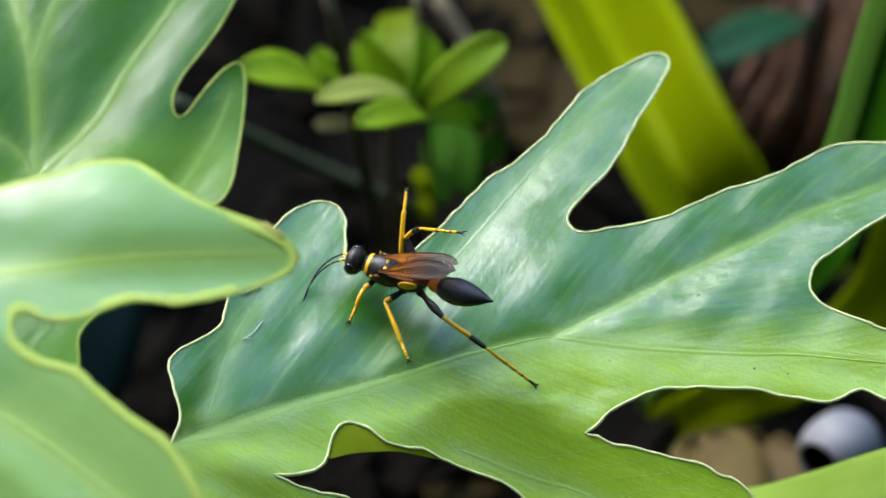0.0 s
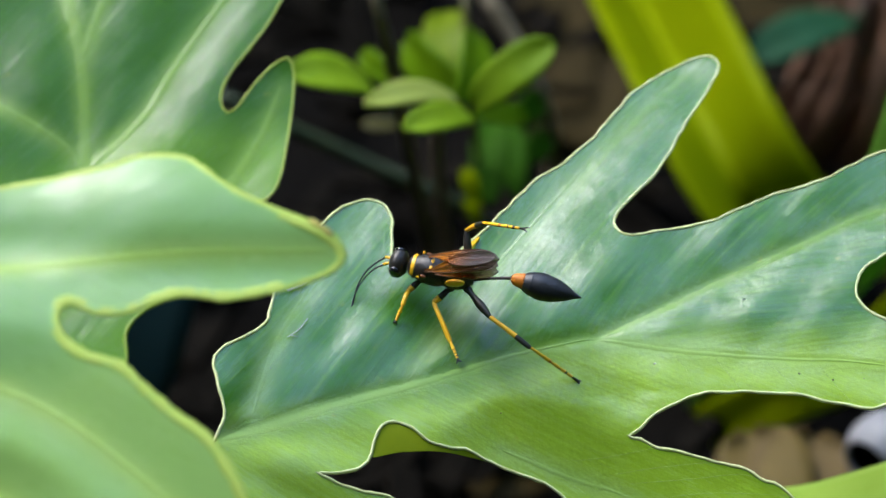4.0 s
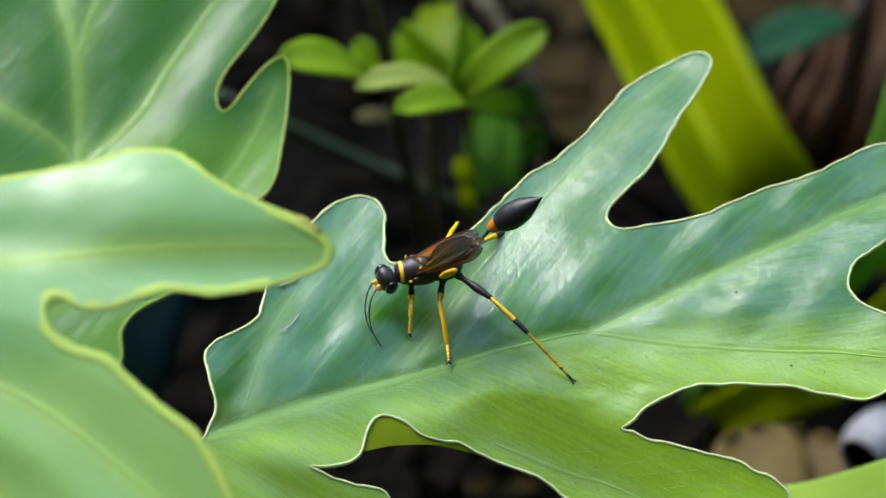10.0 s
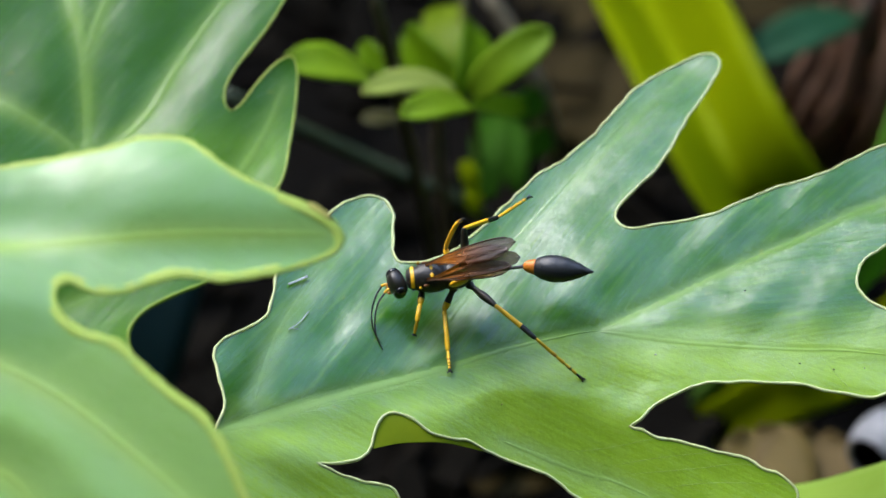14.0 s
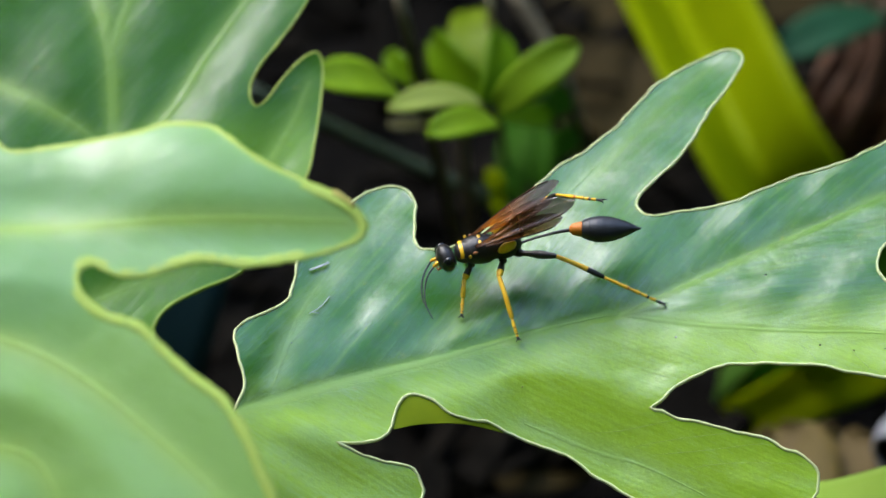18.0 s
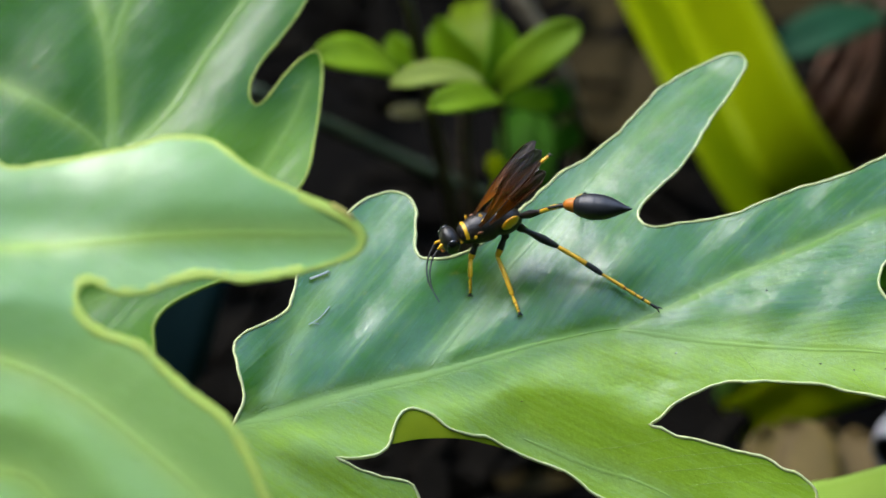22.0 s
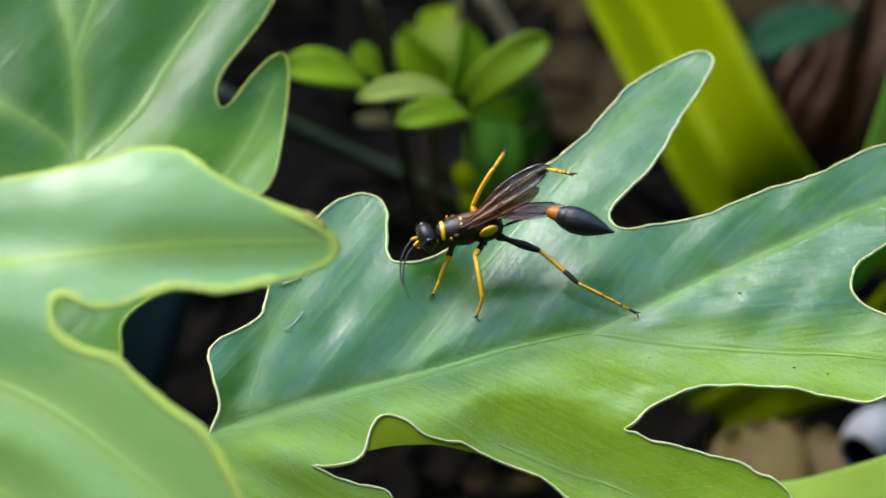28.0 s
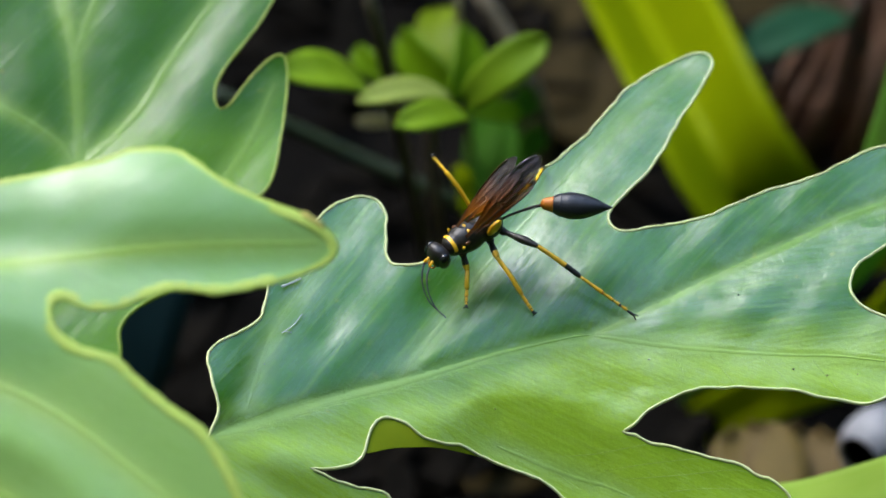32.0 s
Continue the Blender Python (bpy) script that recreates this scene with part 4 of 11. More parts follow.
for a, b, wide, label in (
    ((0.0193, 0.2349, 0.0020), (0.0264, 0.2672, 0.0020), 0.013, "broad brown dead leaf on dark soil"),
    ((0.0436, 0.2791, 0.0020), (0.0584, 0.2934, 0.0020), 0.012, "ochre-brown dead leaf on dark soil"),
    ((0.0163, 0.2672, 0.0020), (0.0215, 0.2955, 0.0020), 0.016, "dull brown dead leaf beside the strap leaf"),
    ((0.0454, 0.2785, 0.0024), (0.0602, 0.2920, 0.0018), 0.016, "curled brown dead leaf on dark soil"),
    ((0.0201, 0.2749, 0.0022), (0.0158, 0.2359, 0.0025), 0.012, "narrow brown dead leaf on dark soil"),
    ((0.0029, 0.1314, 0.0036), (0.0184, 0.1451, 0.0013), 0.008, "grey-brown dead leaf under the lobed leaf"),
):
    litter = empty("fallen_leaf", Matrix.Translation(a), label, "dead leaf")
    spoon_leaf(litter, (0, 0, 0.001), Vector(b) - Vector(a), wide, (0.05, -0.3, 0.95), LITTER, -0.04, "blade")

shell = empty("snail_shell", Matrix.Translation((0.0593, 0.1039, 0.0299)), "bleached white empty snail shell with a dark hollow", "shell")


def hollow_shell(parent, radius, mouth, thick):
    """A bowl-like broken shell with a rounded lip; mouth is the way its hollow faces."""
    way = Vector(mouth).normalized()
    side = way.orthogonal().normalized()
    top = way.cross(side)
    sides, rows = 28, []
    for i in range(12):
        b = radians(42 + 138 * i / 11)
        rows.append((radius * math.cos(b), radius * math.sin(b) * (1 + 0.05 * math.sin(3 * b))))
    inner = [(x * (1 - thick) + 0.02 * radius, r * (1 - thick)) for x, r in rows]
    # The inner wall takes the near-black soil colour to paint the hollow's shade.
    for name, line, mat, label in (("outer_wall", rows, WHITE, ""), ("hollow", inner, SOIL, "hollow inside, its shade painted near black")):
        verts, faces = [], []
        for x, r in line:
            for j in range(sides):
                a = 2 * math.pi * j / sides
                verts.append(x * way + r * (math.cos(a) * side * 1.12 + math.sin(a) * top))
        for i in range(len(line) - 1):
            for j in range(sides):
                k = (j + 1) % sides
                f = (i * sides + j, i * sides + k, (i + 1) * sides + k, (i + 1) * sides + j)
                faces.append(f if name == "outer_wall" else f[::-1])
        link_mesh(name, verts, faces, mat, parent, label)
    lip = [rows[0][0] * way + 0.5 * (rows[0][1] + inner[0][1]) * (math.cos(a) * side * 1.12 + math.sin(a) * top) for a in (2 * math.pi * j / 40 for j in range(40))]
    v, f = tube(lip, radius * thick * 0.55, 8, True, 1.0, tuple(way))
    link_mesh("lip", v, f, WHITE, parent)


hollow_shell(shell, 0.0054, (-0.7, -0.7, -0.15), 0.14)


# ---- the mud-dauber wasp ----
def loft(profile, sides=22):
    """Verts and faces of a body of rings (x, half width, half height, middle height), in millimetres."""
    verts, faces, n = [], [], len(profile)
    for x, w, h, c in profile:
        for j in range(sides):
            a = 2 * math.pi * j / sides
            verts.append((0.001 * x, 0.001 * w * math.cos(a), 0.001 * (c + h * math.sin(a))))
    for i in range(n - 1):
        for j in range(sides):
            k = (j + 1) % sides
            f = (i * sides + j, i * sides + k, (i + 1) * sides + k, (i + 1) * sides + j)
            faces.append(f if profile[-1][0] < profile[0][0] else f[::-1])
    first, last = tuple(range(sides)), tuple((n - 1) * sides + j for j in range(sides))
    down = profile[-1][0] < profile[0][0]
    faces += [first[::-1] if down else first, last if down else last[::-1]]
    return verts, faces


def smooth_profile(rows, cuts=4):
    return [tuple(p) for p in spline(rows, 0.9 / cuts)]


def bead(centre, half, turn=(0, 0, 0), sides=14, rings=9):
    """An ellipsoid in millimetres."""
    m = Euler([radians(a) for a in turn]).to_matrix()
    verts, faces = [], []
    for i in range(rings + 1):
        b = math.pi * i / rings
        for j in range(sides):
            a = 2 * math.pi * j / sides
            p = Vector((half[0] * math.cos(b), half[1] * math.sin(b) * math.cos(a), half[2] * math.sin(b) * math.sin(a)))
            verts.append(0.001 * (Vector(centre) + m @ p))
    for i in range(rings):
        for j in range(sides):
            k = (j + 1) % sides
            faces.append((i * sides + j, (i + 1) * sides + j, (i + 1) * sides + k, i * sides + k))
    return verts, faces


def hairs(count, profile, length, seed):
    """Short fine hairs over a lofted body."""
    rng = random.Random(seed)
    verts, faces = [], []
    for _ in range(count):
        i = rng.randrange(1, len(profile) - 1)
        x, w, h, c = profile[i]
        a = rng.uniform(0, 2 * math.pi)
        out = Vector((rng.uniform(-0.5, 0.2), math.cos(a), math.sin(a))).normalized()
        p = Vector((x + rng.uniform(-0.1, 0.1), w * math.cos(a), c + h * math.sin(a)))
        s = out.orthogonal().normalized() * 0.012
        n = len(verts)
        verts += [0.001 * (p + s), 0.001 * (p - s), 0.001 * (p + out * length * rng.uniform(0.5, 1.2))]
        faces.append((n, n + 1, n + 2))
    return verts, faces


wasp = empty("mud_dauber_wasp", Matrix.Translation((-0.005, 0.006, 0.13)), "slender black and yellow mud-dauber wasp with amber wings", "wasp")
THORAX = smooth_profile([(3.75, 0.3, 0.3, 0.15), (3.55, 0.8, 0.75, 0.1), (3.0, 1.12, 1.0, 0.1), (2.65, 1.12, 1.02, 0.12), (2.2, 1.3, 1.2, 0.15), (1.2, 1.45, 1.42, 0.12),
                         (0.2, 1.42, 1.42, 0.05), (-0.4, 1.25, 1.22, 0.05), (-0.75, 1.2, 1.15, 0.05), (-1.3, 1.32, 1.3, 0.0), (-2.4, 1.2, 1.2, -0.05), (-3.2, 0.85, 0.9, -0.1), (-3.65, 0.4, 0.42, -0.12), (-3.8, 0.18, 0.2, -0.12)])
THORAX = [(x, 1.18 * w, 1.15 * h, c) for x, w, h, c in THORAX]
thorax = link_mesh("thorax", *loft(THORAX), CHITIN, wasp)
link_mesh("hair", *hairs(1400, THORAX, 0.42, 4), FUZZ, thorax, "short dark fuzz")


def band(parent, x, wide, from_deg, to_deg, profile, material, name, label, proud=0.05):
    """A coloured band round part of the body at x."""
    row = min(profile, key=lambda p: abs(p[0] - x))
    rows = [min(profile, key=lambda p: abs(p[0] - (x + d))) for d in (-wide / 2, 0, wide / 2)]
    verts, faces, n = [], [], 24
    for i in range(n):
        a = radians(from_deg + (to_deg - from_deg) * i / (n - 1))
        for k, r in zip((-1, 0, 1), rows):
            lift = proud if k == 0 else 0.01
            verts.append((0.001 * (x + k * wide / 2), 0.001 * (r[1] + lift) * math.cos(a), 0.001 * (r[3] + (r[2] + lift) * math.sin(a))))
    for i in range(n - 1):
        for k in range(2):
            c = i * 3 + k
            faces.append((c, c + 3, c + 4, c + 1))
    return link_mesh(name, verts, faces, material, parent, label)


band(thorax, 3.05, 0.42, 15, 165, THORAX, YELLOW, "collar_band", "yellow collar band")
for side in (1, -1):
    link_mesh("side_spot", *bead((2.2, 1.38 * side, 0.55), (0.2, 0.16, 0.55), (24 * -side, 12, 0)), YELLOW, thorax, "small yellow spot")
    link_mesh("back_bar", *bead((0.9, 0.40 * side, 1.68), (0.2, 0.34, 0.09)), YELLOW, thorax, "yellow bar on the back")
    link_mesh("wing_base", *bead((1.6, 1.36 * side, 1.02), (0.34, 0.18, 0.2)), RUSSET, thorax, "reddish wing base")
    link_mesh("rear_patch", *bead((-2.0, 1.24 * side, 0.92), (1.12, 0.42, 1.04), (-15 * side, 24, 8 * side)), YELLOW, thorax, "large yellow patch")

HEAD = smooth_profile([(-0.75, 0.35, 0.35, 0), (-0.6, 0.95, 0.8, 0), (-0.1, 1.32, 1.08, 0.02), (0.35, 1.2, 1.02, 0), (0.7, 0.75, 0.75, -0.1), (0.88, 0.25, 0.3, -0.2)])
HEAD = [(1.25 * x, 1.3 * w, 1.32 * h, c) for x, w, h, c in HEAD]
head = link_mesh("head", *loft(HEAD[::-1]), CHITIN, wasp)
for side in (1, -1):
    link_mesh("eye", *bead((0.1, 1.17 * side, 0.06), (0.78, 0.58, 1.12), (0, -8, 0)), EYE_BLACK, head, "large shiny black eye")
    scape = [(0.95, 0.28 * side, 0.1), (1.3, 0.36 * side, 0.12), (1.7, 0.45 * side, -0.1)]
    v, f = tube([0.001 * Vector(p) for p in spline(scape, 0.2)], 0.00017, 8)
    link_mesh("scape", v, f, YELLOW, head, "yellow first antenna joint")
    whip = spline([(1.65, 0.45 * side, -0.08), (2.7, 0.75 + 0.4 * side, -0.25), (3.7, 2.0 + 0.45 * side, -0.7), (4.3, 3.7 + 0.5 * side, -1.2), (4.3, 5.6 + 0.4 * side, -1.5)], 0.2)
    radii = [0.00011 * (1.0 if i % 3 else 0.86) * (1 - 0.35 * i / len(whip)) for i in range(len(whip))]
    v, f = tube([0.001 * Vector(p) for p in whip], radii, 7)
    link_mesh("antenna", v, f, CHITIN, head, "thin curved black antenna")
    jaw = spline([(0.9, 0.45 * side, -0.65), (1.2, 0.38 * side, -0.95), (1.3, 0.05 * side, -1.1)], 0.15)
    v, f = tube([0.001 * Vector(p) for p in jaw], [0.00016 * (1 - 0.6 * i / len(jaw)) for i in range(len(jaw))], 7)
    link_mesh("mandible", v, f, ORANGE, head, "reddish mandible")
link_mesh("face_plate", *bead((0.95, 0, -0.36), (0.26, 0.56, 0.4), (0, 20, 0)), YELLOW, head, "yellow face plate")

bow = spline([(0, 0, 0), (1.6, 0, 0.18), (4.0, 0, 0.2), (6.1, 0, 0)], 0.35)
v, f = tube([0.001 * Vector(p) for p in bow], [0.00015 + 0.0001 * (i / len(bow)) ** 3 for i in range(len(bow))], 10)
petiole = link_mesh("petiole", v, f, CHITIN, wasp, "long thin black waist")
GASTER_ROWS = smooth_profile([(0.75, 0.72, 0.7, 0), (1.1, 0.98, 0.92, 0), (1.7, 1.235, 1.155, 0), (1.78, 1.23, 1.15, 0), (2.6, 1.4, 1.3, -0.02), (3.3, 1.41, 1.31, -0.03), (3.38, 1.395, 1.295, -0.03),
                              (4.3, 1.28, 1.2, -0.02), (4.95, 1.09, 1.01, 0), (5.03, 1.075, 0.995, 0), (6.0, 0.7, 0.66, 0.05), (6.4, 0.5, 0.48, 0.06), (6.46, 0.46, 0.44, 0.06), (7.1, 0.2, 0.2, 0.1), (7.5, 0.03, 0.03, 0.12)], 5)
GASTER_ROWS = [(x, 1.08 * w, 1.08 * h, c) for x, w, h, c in GASTER_ROWS]
gaster = link_mesh("gaster", *loft(GASTER_ROWS), GASTER, wasp, "pointed satin-black rear body")
link_mesh("first_ring", *loft(smooth_profile([(-0.5, 0.24, 0.24, 0), (-0.3, 0.5, 0.48, 0), (0.0, 0.68, 0.66, 0), (0.5, 0.80, 0.78, 0), (0.95, 0.92, 0.88, 0)])), ORANGE, gaster, "orange first ring")
link_mesh("hair", *hairs(260, GASTER_ROWS, 0.22, 9), CHITIN, gaster)


def wing(name, length, wide, label, material, flip=1):
    """A thin stiff wing along x with a rounded tip and gentle pleats, and its veins."""
    verts, faces, n, cols = [], [], 30, 9

    def point(s, k):
        round_tip = 1 - math.sqrt(max(0, 1 - max(0, (s - 0.72) / 0.28) ** 2))
        lead = 0.10 * wide * math.sin(math.pi * s) - 0.42 * wide * round_tip
        grown = min(1, s / 0.66)
        trail = -wide * (0.12 + 0.80 * grown * grown * (3 - 2 * grown)) + 0.48 * wide * round_tip
        y = lead + (trail - lead) * k
        return Vector((length * s, flip * y, 0.10 * math.sin(13 * k + 2 * s) * min(1, 3 * s) + 0.25 * math.sin(math.pi * s)))

    for i in range(n):
        for j in range(cols):
            verts.append(0.001 * point(i / (n - 1), j / (cols - 1)))
    for i in range(n - 1):
        for j in range(cols - 1):
            c = i * cols + j
            faces.append((c, c + cols, c + cols + 1, c + 1))
    ob = link_mesh(name, verts, faces, material, wasp, label)
    solid = ob.modifiers.new("thickness", "SOLIDIFY")
    solid.thickness, solid.offset = 0.00002, 0
    for k0, k1, s1, r in ((0.0, 0.0, 0.9, 0.07), (0.25, 0.22, 0.75, 0.028), (0.45, 0.62, 0.85, 0.022), (0.7, 0.92, 0.62, 0.02), (0.2, 0.75, 0.55, 0.02)):
        s0 = 0.45 if (k0, k1) == (0.2, 0.75) else 0.0
        line = [0.001 * (point(s0 + (s1 - s0) * i / 16, k0 + (k1 - k0) * i / 16) + Vector((0, 0, 0.02))) for i in range(17)]
        v, f = tube(line, 0.001 * r, 6)
        link_mesh("wing_vein", v, f, WING_VEIN, ob)
    return ob


forewings = {side: wing("forewing", 12.4, 2.3, "smoky amber forewing, see-through", WING, -1 if side == "near" else 1) for side in ("near", "far")}
hindwings = {side: wing("hindwing", 9.2, 1.9, "paler see-through amber hindwing", HIND_WING, -1 if side == "near" else 1) for side in ("near", "far")}


def limb(name, length, profile, bands, parent, label="", bow=0.0):
    """A leg joint along x: profile of (share, radius) and bands of (share where it ends, material), in millimetres."""
    rows = spline([(s, r) for s, r in profile], 0.06)
    line = [Vector((0.001 * length * s, 0, 0.001 * bow * math.sin(math.pi * max(0, min(1, s))))) for s, _ in rows]
    sides = 8
    v, f = tube(line, [0.001 * max(0.02, r) for _, r in rows], sides)
    mats = []
    for _, m in bands:
        if m not in mats:
            mats.append(m)
    ob = link_mesh(name, v, f, mats, parent, label)
    for p in ob.data.polygons:
        s = sum(ob.data.vertices[i].co.x for i in p.vertices) / len(p.vertices) / (0.001 * length)
        p.material_index = mats.index(next((m for e, m in bands if s <= e), bands[-1][1]))
    return ob


def claw_tarsus(length, dark_from, parent):
    """Five small joints that end in a pair of claws."""
    prof = []
    for i, (a, b) in enumerate(((0, 0.42), (0.42, 0.6), (0.6, 0.74), (0.74, 0.85), (0.85, 0.97))):
        prof += [(a + 0.005, 0.15 - 0.01 * i), (b - 0.03, 0.22 - 0.01 * i), (b, 0.17 - 0.01 * i)]
    bands = [(0.40, YELLOW), (0.43, ORANGE), (0.585, YELLOW), (0.61, CHITIN), (0.72, YELLOW), (0.75, CHITIN), (dark_from, YELLOW), (1.1, CHITIN)]
    ob = limb("tarsus", length, prof, bands, parent, "jointed yellow foot with dark claws")
    bm = bmesh.new()
    bm.from_mesh(ob.data)
    for side in (1, -1):
        hook = spline([(0.96 * length, 0, 0), (1.0 * length, 0.16 * side, 0.06), (1.04 * length, 0.3 * side, -0.1)], 0.1)
        v, f = tube([0.001 * Vector(p) for p in hook], [0.00012 * (1 - 0.7 * i / len(hook)) for i in range(len(hook))], 5)
        vs = [bm.verts.new(p) for p in v]
        for q in f:
            face = bm.faces.new([vs[i] for i in q])
            face.material_index = ob.data.materials.find(CHITIN.name)
    bm.to_mesh(ob.data)
    bm.free()
    return ob


legs, tibiae, tarsi = {}, {}, {}
for side in ("near", "far"):
    for i, (kind, fem, tib, tar) in enumerate((("foreleg", 2.0, 2.1, 2.1), ("middle_leg", 2.7, 4.9, 2.5), ("hind_leg", 5.0, 5.85, 7.45)), 1):
        club = [(-0.04, 0.36), (0.08, 0.5), (0.2, 0.32), (0.34, 0.34), (0.62, 0.48 if i == 3 else 0.4), (0.88, 0.36), (1.0, 0.26), (1.03, 0.12)]
        dark = [(1.1, CHITIN)] if i == 3 else [(0.72, CHITIN), (1.1, YELLOW)]
        legs[side, i] = limb(kind, fem, club, dark, wasp, "black upper leg" if i == 3 else "black upper leg with a yellow knee")
        shin = [(-0.02, 0.14), (0.05, 0.25), (0.3, 0.26), (0.75, 0.31 if i == 3 else 0.28), (0.97, 0.26), (1.01, 0.12)]
        tibiae[side, i] = limb("tibia", tib, shin, [(0.64, YELLOW), (1.1, CHITIN)] if i == 3 else [(1.1, YELLOW)], legs[side, i], "yellow shin with a black end" if i == 3 else "yellow shin", 0.12 if i == 3 else 0.28)
        tarsi[side, i] = claw_tarsus(tar, 0.86, legs[side, i])


def motions():
    """The leaves sway in the breeze; the wasp cleans itself, bobs its abdomen and lifts its wings."""
    walk(main_leaf, [(t, MAIN_FRAME @ m) for t, m in [
        (0, pose(0.00027, 0.00046, 0, 0.14, -0.53, 0.47)),
        (0.5, pose(0.00025, 0.00036, 0, 0.08, -0.60, 0.46)),
        (1, pose(0.00020, 0.00020, 0, 0.21, -0.35, 0.31)),
        (1.5, pose(0.00002, -0.00003, 0, 0.11, -0.16, -0.03)),
        (2, pose(0.00004, -0.00005, 0, 0.25, -0.05, 0.07)),
        (2.5, pose(0.00006, -0.00007, 0, 0.31, 0.03, 0.08)),
        (3, pose(0.00002, -0.00017, 0, 0.25, -0.11, 0.03)),
        (3.5, pose(-0.00000, -0.00014, 0, 0.19, -0.17, 0.01)),
        (5.5, pose(-0.00001, -0.00014, 0, 0.19, -0.17, 0.01)),
        (6, pose(-0.00003, -0.00006, 0, 0.06, -0.20, -0.02)),
        (6.5, pose(-0.00008, 0.00003, 0, 0.10, -0.07, 0.06)),
        (7, pose(-0.00003, 0.00007, 0, -0.11, -0.22, -0.01)),
        (7.5, pose(-0.00010, 0.00006, 0, -0.06, -0.36, 0.03)),
        (8, pose(-0.00009, 0.00016, 0, -0.26, -0.54, -0.08)),
        (8.5, pose(-0.00002, 0.00024, 0, -0.39, -0.43, 0.00)),
        (9, pose(-0.00007, 0.00026, 0, -0.45, -0.56, -0.05)),
        (9.5, pose(-0.00037, 0.00073, 0, -1.17, -0.83, -0.16)),
        (10, pose(-0.00037, 0.00050, 0, -0.56, -0.86, -0.09)),
        (10.5, pose(-0.00022, 0.00042, 0, -0.46, -0.56, -0.18)),
        (11, pose(-0.00014, 0.00029, 0, -0.66, -0.44, -0.08)),
        (11.5, pose(-0.00062, 0.00073, 0, -1.16, -1.02, -0.27)),
        (12, pose(-0.00030, 0.00095, 0, -1.27, -0.86, 0.14)),
        (12.5, pose(-0.00057, 0.00088, 0, -1.45, -1.04, -0.28)),
        (13, pose(-0.00034, 0.00043, 0, -0.56, -0.77, -0.19)),
        (13.5, pose(-0.00007, 0.00059, 0, -0.70, -0.69, 0.16)),
        (14, pose(-0.00026, 0.00071, 0, -1.30, -0.93, -0.07)),
        (14.5, pose(-0.00028, 0.00021, 0, -0.48, -0.89, -0.09)),
        (16.5, pose(-0.00034, 0.00107, 0, -1.77, -1.37, -0.01)),
        (17, pose(-0.00020, 0.00043, 0, -0.71, -0.49, -0.10)),
        (17.5, pose(-0.00062, 0.00163, 0, -3.16, -1.45, -0.22)),
        (18, pose(-0.00072, 0.00241, 0, -4.04, -1.89, -0.17)),
        (18.5, pose(-0.00065, 0.00142, 0, -2.51, -1.29, -0.20)),
        (19, pose(-0.00056, 0.00158, 0, -2.97, -1.11, -0.16)),
        (19.5, pose(-0.00086, 0.00070, 0, -2.01, -0.91, -0.81)),
        (20, pose(-0.00071, 0.00042, 0, -1.48, -0.68, -0.63)),
        (20.5, pose(-0.00079, 0.00092, 0, -2.29, -1.43, -0.62)),
        (21, pose(-0.00074, 0.00013, 0, -1.24, -1.06, -0.79)),
        (21.5, pose(-0.00067, 0.00083, 0, -1.83, -0.98, -0.62)),
        (22, pose(-0.00066, 0.00042, 0, -1.49, -1.01, -0.69)),
        (22.5, pose(-0.00063, 0.00022, 0, -0.67, -0.83, -0.52)),
        (23, pose(-0.00036, 0.00071, 0, -1.36, -1.04, -0.27)),
        (23.5, pose(-0.00042, 0.00090, 0, -1.72, -1.03, -0.07)),
        (24, pose(-0.00030, 0.00082, 0, -1.62, -0.60, -0.07)),
        (24.5, pose(-0.00036, 0.00035, 0, -1.02, -0.61, -0.18)),
        (25, pose(-0.00018, 0.00024, 0, -0.73, -0.24, -0.09)),
        (25.5, pose(-0.00015, 0.00029, 0, -0.66, -0.54, -0.17)),
        (27.5, pose(0.00001, 0.00006, 0, -0.20, -0.40, -0.10)),
        (28, pose(0.00000, 0.00000, 0, 0.00, 0.00, 0.00)),
        (28.5, pose(-0.00002, -0.00000, 0, -0.01, -0.07, -0.04)),
        (29, pose(-0.00000, 0.00001, 0, -0.11, -0.18, 0.01)),
        (29.5, pose(0.00009, 0.00000, 0, -0.01, -0.01, -0.01)),
        (30, pose(0.00006, -0.00004, 0, -0.01, -0.09, 0.10)),
        (30.5, pose(-0.00000, 0.00008, 0, -0.00, -0.21, 0.01)),
        (31, pose(-0.00001, 0.00004, 0, -0.15, -0.22, 0.01)),
        (31.5, pose(-0.00001, 0.00006, 0, -0.20, -0.24, 0.01)),
        (32, pose(0.00004, -0.00010, 0, -0.01, -0.22, 0.01)),
    ]])
